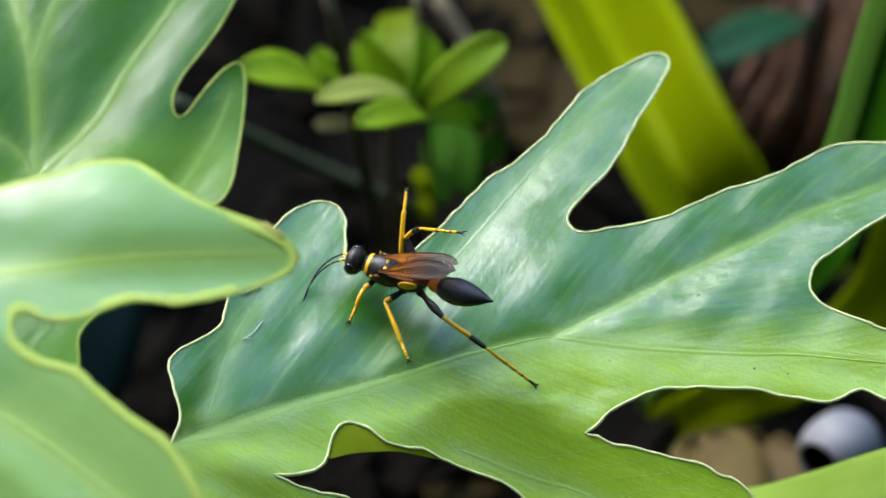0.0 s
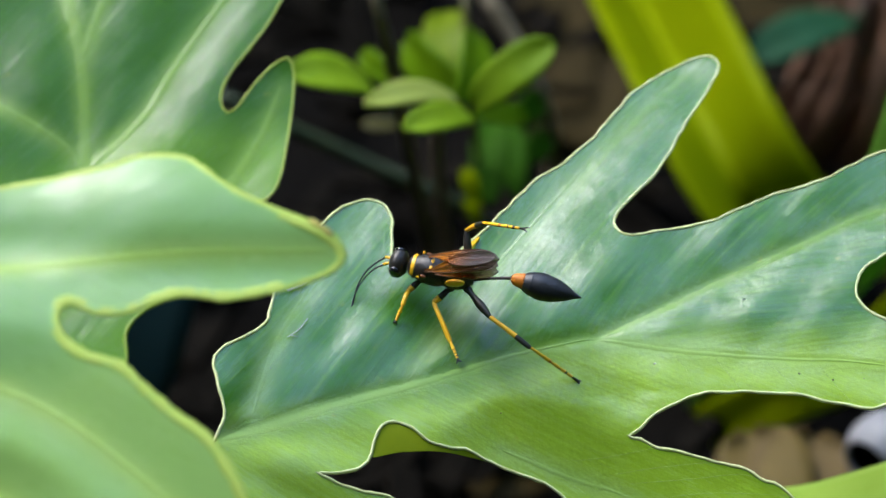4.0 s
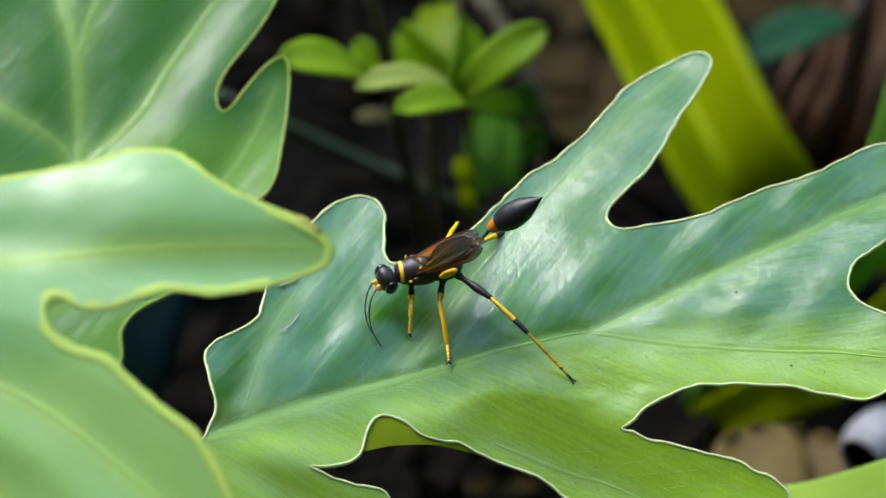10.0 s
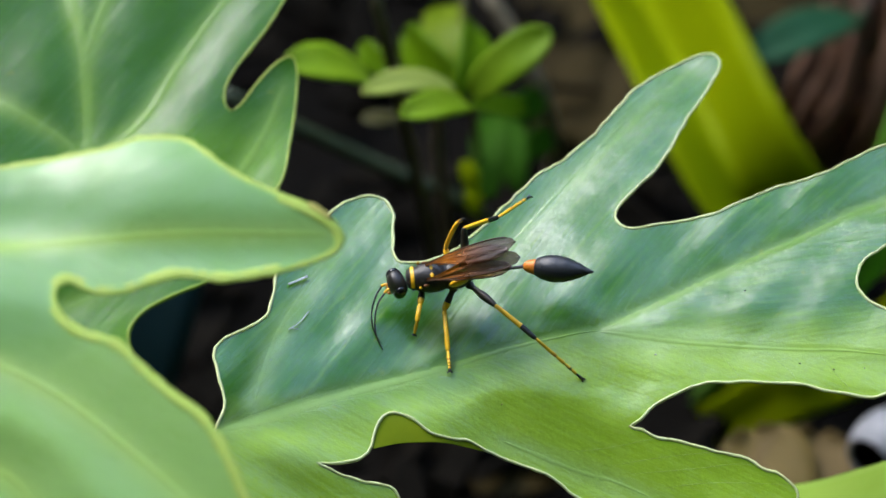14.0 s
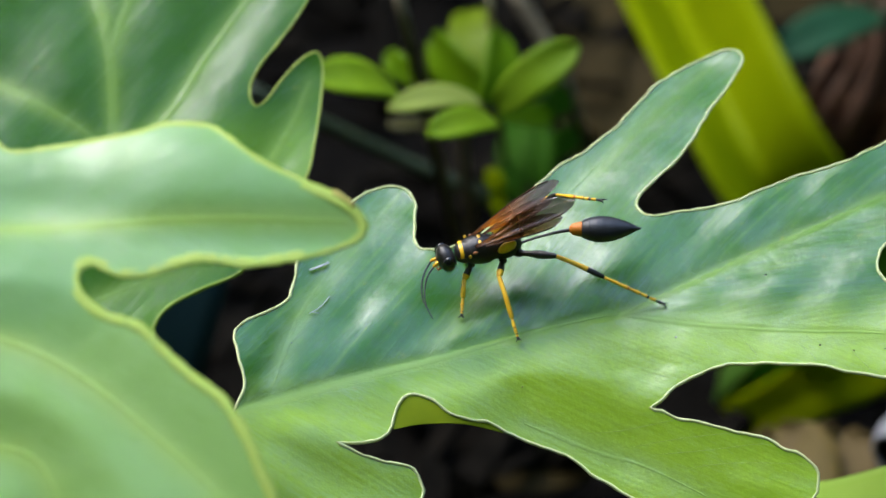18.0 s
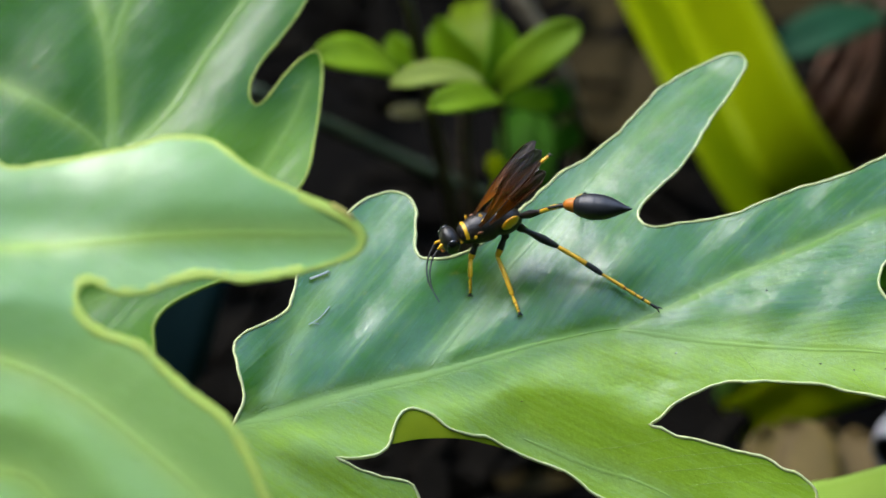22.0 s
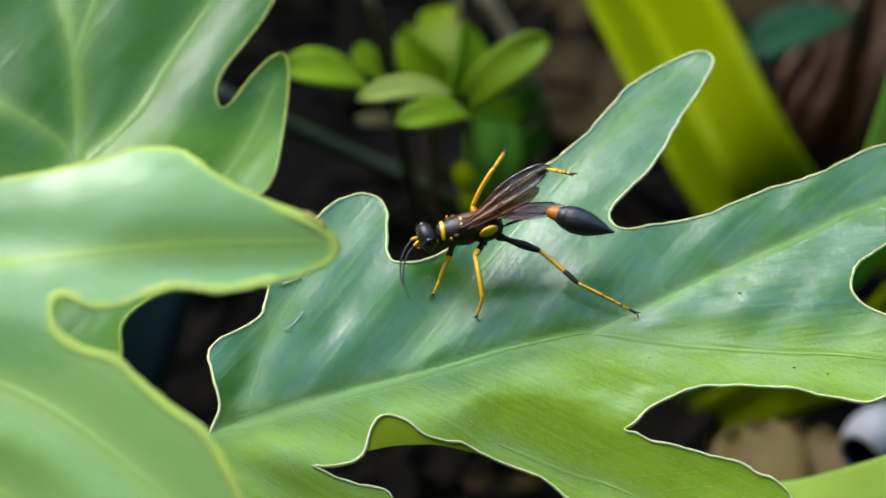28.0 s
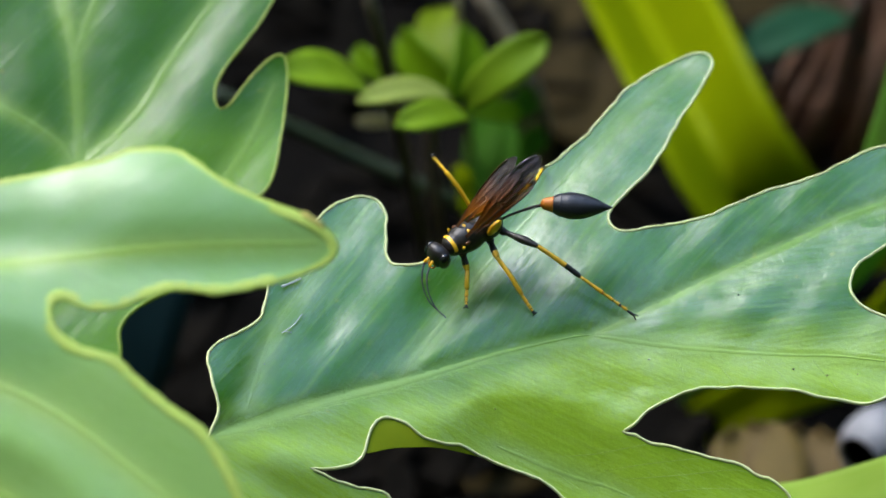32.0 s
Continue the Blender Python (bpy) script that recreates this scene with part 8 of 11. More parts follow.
    walk(tarsi["near", 1], [
        (0, pose(0.00365, 0.00056, -0.00117, 5.6, 33.8, 18.9)), (0.5, pose(0.0038, 0.00106, 0.00019, -5.3, -5.1, 30.5)),
        (1, pose(0.00354, 0.00096, 0.00105, -4.7, 13.7, 15.6)), (1.5, pose(0.00367, 0.00127, 0.00014, -6.9, -3.9, 37.2)),
        (2, pose(0.00352, 0.00128, 0.00068, -6, 14.7, 29)), (2.5, pose(0.00366, 0.00117, 0.00052, -4.5, 14.5, 25.3)),
        (3, pose(0.00368, 0.001, 0.00077, -4.5, 11.4, 18.7)), (3.5, pose(0.00357, 0.00116, 0.00077, -4.4, 19.8, 20.6)),
        (5.5, pose(0.0039, 0.00073, 0.00051, -4.2, 0.4, 17.1)), (6, pose(0.00408, 0.00018, 0.00024, 0, 34.8, -6.3)),
        (6.5, pose(0.00348, -0.00075, -0.00128, -44.3, 67.8, -73.8)), (7, pose(0.00373, 0.00038, 0.00114, 3.2, 56.5, -9.1)),
        (7.5, pose(0.00374, -0.00001, -0.00118, -30.7, 57, -158.6)), (8, pose(0.00371, 0.00083, -0.0009, -52.8, 66.5, -151.3)),
        (8.5, pose(0.00325, 0.00112, 0.00126, -5.8, 50.9, 9.2)), (9, pose(0.00392, 0.00044, -0.00073, -10.7, 57.6, -163.9)),
        (9.5, pose(0.00396, -0.00025, 0.00071, 2.9, -19.7, -7.3)), (10, pose(0.00383, -0.0001, 0.00103, 0.8, 4.1, -1.9)),
        (10.5, pose(0.00331, 0.00089, 0.00138, -17.7, 42.6, 23.1)), (11, pose(0.00317, 0.0012, 0.00126, -39.1, 57.2, 29.6)),
        (11.5, pose(0.00373, 0.00088, 0.00082, 178.6, 85.9, -0.9)), (12, pose(0.00309, 0.00119, 0.00135, -40.6, 57, 33.9)),
        (12.5, pose(0.00328, 0.00087, 0.00142, -12.4, 43.9, 16.4)), (13, pose(0.00288, 0.00165, 0.00096, -68.2, 69.8, 50.8)),
        (13.5, pose(0.00304, 0.00138, 0.00119, -62.1, 68.7, 29.1)), (14, pose(0.00405, -0.00013, -0.00043, -9.8, 75.6, -23)),
        (14.5, pose(0.00327, 0.00077, 0.00148, -11.8, 52.4, 10.7)), (16.5, pose(0.00171, 0.00206, -0.00028, -9.8, 76.2, 145.4)),
        (17, pose(0.00077, 0.00141, -0.00095, 3.2, 56.8, 174.7)), (17.5, pose(0.00367, 0.00014, 0.00126, 18.9, 32.2, -10)),
        (18, pose(0.00392, 0.00085, 0.0001, -15.9, -2.8, 23.9)), (18.5, pose(0.00397, 0.00062, 0.00037, -12.4, -10.1, 17.4)),
        (19, pose(0.00381, 0.00079, 0.00071, -14.7, 12.2, 15.3)), (19.5, pose(0.00393, 0.00079, 0.00025, -14.5, -6.9, 22.2)),
        (20, pose(0.00374, 0.0001, 0.00116, 8.3, 30.6, -4.8)), (20.5, pose(0.00354, -0.00102, 0.001, 54.4, 39.6, -34.2)),
        (21, pose(0.00322, -0.00164, 0.0005, 77.8, 57, -52.1)), (21.5, pose(0.00388, 0.00051, -0.00079, -7.4, 22.1, 15.2)),
        (22, pose(0.00386, 0.00077, 0.00058, -13.1, 18.5, 13.4)), (22.5, pose(0.00397, 0.00062, 0.00038, -10.9, -10.4, 17.6)),
        (23, pose(0.00391, 0.00066, 0.00057, -9.1, 11.9, 10.8)), (23.5, pose(0.00398, 0.00055, 0.00043, -10.5, -11.9, 15.6)),
        (24, pose(0.00402, 0.00041, 0.00039, -7.9, -10.6, 11.6)), (24.5, pose(0.00403, 0.00037, 0.00037, -7, -10.1, 10.3)),
        (25, pose(0.00408, 0.0002, 0.0002, -4, -5.4, 5.5)), (25.5, pose(0.00401, 0.00018, 0.00059, -2.2, 5.9, 2.6)),
        (27.5, pose(0.00394, 0.00015, 0.0008, -0.3, 15.5, 0.3)), (28, pose(0.00408, -0.0002, 0.00022, 3.7, -6.1, -5.5)),
        (28.5, pose(0.00402, 0.00039, 0.00044, -6.7, -12.1, 10.9)), (29, pose(0.00398, -0.00013, 0.0007, 2.4, -19.3, -3.7)),
        (29.5, pose(0.00399, 0.00017, 0.00066, -3.1, -18.2, 4.8)), (30, pose(0.00401, 0.00032, 0.00052, -5.7, -14.3, 9)),
        (30.5, pose(0.00387, -0.00089, 0.00034, 16.2, -9.3, -25.5)), (31, pose(0.00349, -0.00142, -0.00043, 18, 11.8, -43.6)),
        (31.5, pose(0.00377, -0.00108, 0.00035, 19.7, -9.6, -31.4)), (32, pose(0.00396, -0.00063, 0.0004, 11.4, -11, -17.9)),
    ])
    walk(legs["far", 1], [
        (0, pose(0.002, -0.0008, -0.0011, -0, 67.4, -143.1)), (0.5, pose(0.002, -0.0008, -0.0011, 0, 67.4, -143.1)),
        (1, pose(0.002, -0.0008, -0.0011, 0, 67.4, -143.1)), (1.5, pose(0.002, -0.0008, -0.0011, 0, 67.4, -143.1)),
        (2, pose(0.002, -0.0008, -0.0011, 0, 67.4, -143.1)), (2.5, pose(0.002, -0.0008, -0.0011, 0, 67.4, -143.1)),
        (3, pose(0.002, -0.0008, -0.0011, 0, 67.4, -143.1)), (3.5, pose(0.002, -0.0008, -0.0011, -0, 67.4, -143.1)),
        (5.5, pose(0.002, -0.0008, -0.0011, 0, 67.4, -143.1)), (6, pose(0.002, -0.0008, -0.0011, 0, 67.4, -143.1)),
        (6.5, pose(0.002, -0.0008, -0.0011, 0, 67.4, -143.1)), (7, pose(0.002, -0.0008, -0.0011, 0, 67.4, -143.1)),
        (7.5, pose(0.002, -0.0008, -0.0011, 0, 67.4, -143.1)), (8, pose(0.002, -0.0008, -0.0011, 0, 67.4, -143.1)),
        (8.5, pose(0.002, -0.0008, -0.0011, 0, 67.4, -143.1)), (9, pose(0.002, -0.0008, -0.0011, 0, 67.4, -143.1)),
        (9.5, pose(0.002, -0.0008, -0.0011, -0, 67.4, -143.1)), (10, pose(0.002, -0.0008, -0.0011, -0, 67.4, -143.1)),
        (10.5, pose(0.002, -0.0008, -0.0011, 0, 67.4, -143.1)), (11, pose(0.002, -0.0008, -0.0011, 0, 67.4, -143.1)),
        (11.5, pose(0.002, -0.0008, -0.0011, 0, 67.4, -143.1)), (12, pose(0.002, -0.0008, -0.0011, 0, 67.4, -143.1)),
        (12.5, pose(0.002, -0.0008, -0.0011, -0, 67.4, -143.1)), (13, pose(0.002, -0.0008, -0.0011, -0, 67.4, -143.1)),
        (13.5, pose(0.002, -0.0008, -0.0011, -0, 67.4, -143.1)), (14, pose(0.002, -0.0008, -0.0011, 0, 67.4, -143.1)),
        (14.5, pose(0.002, -0.0008, -0.0011, -0, 67.4, -143.1)), (16.5, pose(0.002, -0.0008, -0.0011, 0, 67.4, -143.1)),
        (17, pose(0.002, -0.0008, -0.0011, 0, 67.4, -143.1)), (17.5, pose(0.002, -0.0008, -0.0011, -0, 67.4, -143.1)),
        (18, pose(0.002, -0.0008, -0.0011, 0, 67.4, -143.1)), (18.5, pose(0.002, -0.0008, -0.0011, 0, 67.4, -143.1)),
        (19, pose(0.002, -0.0008, -0.0011, -0, 67.4, -143.1)), (19.5, pose(0.002, -0.0008, -0.0011, 0, 67.4, -143.1)),
        (20, pose(0.002, -0.0008, -0.0011, 0, 67.4, -143.1)), (20.5, pose(0.002, -0.0008, -0.0011, -0, 67.4, -143.1)),
        (21, pose(0.002, -0.0008, -0.0011, 0, 67.4, -143.1)), (21.5, pose(0.002, -0.0008, -0.0011, 0, 67.4, -143.1)),
        (22, pose(0.002, -0.0008, -0.0011, 0, 67.4, -143.1)), (22.5, pose(0.002, -0.0008, -0.0011, -0, 67.4, -143.1)),
        (23, pose(0.002, -0.0008, -0.0011, -0, 67.4, -143.1)), (23.5, pose(0.002, -0.0008, -0.0011, -0, 67.4, -143.1)),
        (24, pose(0.002, -0.0008, -0.0011, -0, 67.4, -143.1)), (24.5, pose(0.002, -0.0008, -0.0011, -0, 67.4, -143.1)),
        (25, pose(0.002, -0.0008, -0.0011, 0, 67.4, -143.1)), (25.5, pose(0.002, -0.0008, -0.0011, 0, 67.4, -143.1)),
        (27.5, pose(0.002, -0.0008, -0.0011, 0, 67.4, -143.1)), (28, pose(0.002, -0.0008, -0.0011, 0, 67.4, -143.1)),
        (28.5, pose(0.002, -0.0008, -0.0011, -0, 67.4, -143.1)), (29, pose(0.002, -0.0008, -0.0011, 0, 67.4, -143.1)),
        (29.5, pose(0.002, -0.0008, -0.0011, -0, 67.4, -143.1)), (30, pose(0.002, -0.0008, -0.0011, -0, 67.4, -143.1)),
        (30.5, pose(0.002, -0.0008, -0.0011, -0, 67.4, -143.1)), (31, pose(0.002, -0.0008, -0.0011, -0, 67.4, -143.1)),
        (31.5, pose(0.002, -0.0008, -0.0011, -0, 67.4, -143.1)), (32, pose(0.002, -0.0008, -0.0011, -0, 67.4, -143.1)),
    ])
    walk(tibiae["far", 1], [
        (0, pose(0.002, 0, 0, -73, 15.1, 47.4)), (0.5, pose(0.002, 0, 0, -73, 15.1, 47.4)), (1, pose(0.002, 0, 0, -73, 15.1, 47.4)),
        (1.5, pose(0.002, 0, 0, -73, 15.1, 47.4)), (2, pose(0.002, 0, 0, -73, 15.1, 47.4)), (2.5, pose(0.002, 0, 0, -73, 15.1, 47.4)),
        (3, pose(0.002, 0, 0, -73, 15.1, 47.4)), (3.5, pose(0.002, 0, 0, -73, 15.1, 47.4)), (5.5, pose(0.002, 0, 0, -73, 15.1, 47.4)),
        (6, pose(0.002, 0, 0, -73, 15.1, 47.4)), (6.5, pose(0.002, 0, 0, -73, 15.1, 47.4)), (7, pose(0.002, 0, 0, -73, 15.1, 47.4)),
        (7.5, pose(0.002, 0, 0, -73, 15.1, 47.4)), (8, pose(0.002, 0, 0, -73, 15.1, 47.4)), (8.5, pose(0.002, 0, 0, -73, 15.1, 47.4)),
        (9, pose(0.002, 0, 0, -73, 15.1, 47.4)), (9.5, pose(0.002, 0, 0, -73, 15.1, 47.4)), (10, pose(0.002, 0, 0, -73, 15.1, 47.4)),
        (10.5, pose(0.002, 0, 0, -73, 15.1, 47.4)), (11, pose(0.002, 0, 0, -73, 15.1, 47.4)), (11.5, pose(0.002, 0, 0, -73, 15.1, 47.4)),
        (12, pose(0.002, 0, 0, -73, 15.1, 47.4)), (12.5, pose(0.002, 0, 0, -73, 15.1, 47.4)), (13, pose(0.002, 0, 0, -73, 15.1, 47.4)),
        (13.5, pose(0.002, 0, 0, -73, 15.1, 47.4)), (14, pose(0.002, 0, 0, -73, 15.1, 47.4)), (14.5, pose(0.002, 0, 0, -73, 15.1, 47.4)),
        (16.5, pose(0.002, 0, 0, -73, 15.1, 47.4)), (17, pose(0.002, 0, 0, -73, 15.1, 47.4)), (17.5, pose(0.002, 0, 0, -73, 15.1, 47.4)),
        (18, pose(0.002, 0, 0, -73, 15.1, 47.4)), (18.5, pose(0.002, 0, 0, -73, 15.1, 47.4)), (19, pose(0.002, 0, 0, -73, 15.1, 47.4)),
        (19.5, pose(0.002, 0, 0, -73, 15.1, 47.4)), (20, pose(0.002, 0, 0, -73, 15.1, 47.4)), (20.5, pose(0.002, 0, 0, -73, 15.1, 47.4)),
        (21, pose(0.002, 0, 0, -73, 15.1, 47.4)), (21.5, pose(0.002, 0, 0, -73, 15.1, 47.4)), (22, pose(0.002, 0, 0, -73, 15.1, 47.4)),
        (22.5, pose(0.002, 0, 0, -73, 15.1, 47.4)), (23, pose(0.002, 0, 0, -73, 15.1, 47.4)), (23.5, pose(0.002, 0, 0, -73, 15.1, 47.4)),
        (24, pose(0.002, 0, 0, -73, 15.1, 47.4)), (24.5, pose(0.002, 0, 0, -73, 15.1, 47.4)), (25, pose(0.002, 0, 0, -73, 15.1, 47.4)),
        (25.5, pose(0.002, 0, 0, -73, 15.1, 47.4)), (27.5, pose(0.002, 0, 0, -73, 15.1, 47.4)), (28, pose(0.002, 0, 0, -73, 15.1, 47.4)),
        (28.5, pose(0.002, 0, 0, -73, 15.1, 47.4)), (29, pose(0.002, 0, 0, -73, 15.1, 47.4)), (29.5, pose(0.002, 0, 0, -73, 15.1, 47.4)),
        (30, pose(0.002, 0, 0, -73, 15.1, 47.4)), (30.5, pose(0.002, 0, 0, -73, 15.1, 47.4)), (31, pose(0.002, 0, 0, -73, 15.1, 47.4)),
        (31.5, pose(0.002, 0, 0, -73, 15.1, 47.4)), (32, pose(0.002, 0, 0, -73, 15.1, 47.4)),
    ])
    walk(tarsi["far", 1], [
        (0, pose(0.00337, 0.00149, -0.00055, -73, 15.1, 47.4)), (0.5, pose(0.00337, 0.00149, -0.00055, -73, 15.1, 47.4)),
        (1, pose(0.00337, 0.00149, -0.00055, -73, 15.1, 47.4)), (1.5, pose(0.00337, 0.00149, -0.00055, -73, 15.1, 47.4)),
        (2, pose(0.00337, 0.00149, -0.00055, -73, 15.1, 47.4)), (2.5, pose(0.00337, 0.00149, -0.00055, -73, 15.1, 47.4)),
        (3, pose(0.00337, 0.00149, -0.00055, -73, 15.1, 47.4)), (3.5, pose(0.00337, 0.00149, -0.00055, -73, 15.1, 47.4)),
        (5.5, pose(0.00337, 0.00149, -0.00055, -73, 15.1, 47.4)), (6, pose(0.00337, 0.00149, -0.00055, -73, 15.1, 47.4)),
        (6.5, pose(0.00337, 0.00149, -0.00055, -73, 15.1, 47.4)), (7, pose(0.00337, 0.00149, -0.00055, -73, 15.1, 47.4)),
        (7.5, pose(0.00337, 0.00149, -0.00055, -73, 15.1, 47.4)), (8, pose(0.00337, 0.00149, -0.00055, -73, 15.1, 47.4)),
        (8.5, pose(0.00337, 0.00149, -0.00055, -73, 15.1, 47.4)), (9, pose(0.00337, 0.00149, -0.00055, -73, 15.1, 47.4)),
        (9.5, pose(0.00337, 0.00149, -0.00055, -73, 15.1, 47.4)), (10, pose(0.00337, 0.00149, -0.00055, -73, 15.1, 47.4)),
        (10.5, pose(0.00337, 0.00149, -0.00055, -73, 15.1, 47.4)), (11, pose(0.00337, 0.00149, -0.00055, -73, 15.1, 47.4)),
        (11.5, pose(0.00337, 0.00149, -0.00055, -73, 15.1, 47.4)), (12, pose(0.00337, 0.00149, -0.00055, -73, 15.1, 47.4)),
        (12.5, pose(0.00337, 0.00149, -0.00055, -73, 15.1, 47.4)), (13, pose(0.00337, 0.00149, -0.00055, -73, 15.1, 47.4)),
        (13.5, pose(0.00337, 0.00149, -0.00055, -73, 15.1, 47.4)), (14, pose(0.00337, 0.00149, -0.00055, -73, 15.1, 47.4)),
        (14.5, pose(0.00337, 0.00149, -0.00055, -73, 15.1, 47.4)), (16.5, pose(0.00337, 0.00149, -0.00055, -73, 15.1, 47.4)),
        (17, pose(0.00337, 0.00149, -0.00055, -73, 15.1, 47.4)), (17.5, pose(0.00337, 0.00149, -0.00055, -73, 15.1, 47.4)),
        (18, pose(0.00337, 0.00149, -0.00055, -73, 15.1, 47.4)), (18.5, pose(0.00337, 0.00149, -0.00055, -73, 15.1, 47.4)),
        (19, pose(0.00337, 0.00149, -0.00055, -73, 15.1, 47.4)), (19.5, pose(0.00337, 0.00149, -0.00055, -73, 15.1, 47.4)),
        (20, pose(0.00337, 0.00149, -0.00055, -73, 15.1, 47.4)), (20.5, pose(0.00337, 0.00149, -0.00055, -73, 15.1, 47.4)),
        (21, pose(0.00337, 0.00149, -0.00055, -73, 15.1, 47.4)), (21.5, pose(0.00337, 0.00149, -0.00055, -73, 15.1, 47.4)),
        (22, pose(0.00337, 0.00149, -0.00055, -73, 15.1, 47.4)), (22.5, pose(0.00337, 0.00149, -0.00055, -73, 15.1, 47.4)),
        (23, pose(0.00337, 0.00149, -0.00055, -73, 15.1, 47.4)), (23.5, pose(0.00337, 0.00149, -0.00055, -73, 15.1, 47.4)),
        (24, pose(0.00337, 0.00149, -0.00055, -73, 15.1, 47.4)), (24.5, pose(0.00337, 0.00149, -0.00055, -73, 15.1, 47.4)),
        (25, pose(0.00337, 0.00149, -0.00055, -73, 15.1, 47.4)), (25.5, pose(0.00337, 0.00149, -0.00055, -73, 15.1, 47.4)),
        (27.5, pose(0.00337, 0.00149, -0.00055, -73, 15.1, 47.4)), (28, pose(0.00337, 0.00149, -0.00055, -73, 15.1, 47.4)),
        (28.5, pose(0.00337, 0.00149, -0.00055, -73, 15.1, 47.4)), (29, pose(0.00337, 0.00149, -0.00055, -73, 15.1, 47.4)),
        (29.5, pose(0.00337, 0.00149, -0.00055, -73, 15.1, 47.4)), (30, pose(0.00337, 0.00149, -0.00055, -73, 15.1, 47.4)),
        (30.5, pose(0.00337, 0.00149, -0.00055, -73, 15.1, 47.4)), (31, pose(0.00337, 0.00149, -0.00055, -73, 15.1, 47.4)),
        (31.5, pose(0.00337, 0.00149, -0.00055, -73, 15.1, 47.4)), (32, pose(0.00337, 0.00149, -0.00055, -73, 15.1, 47.4)),
    ])
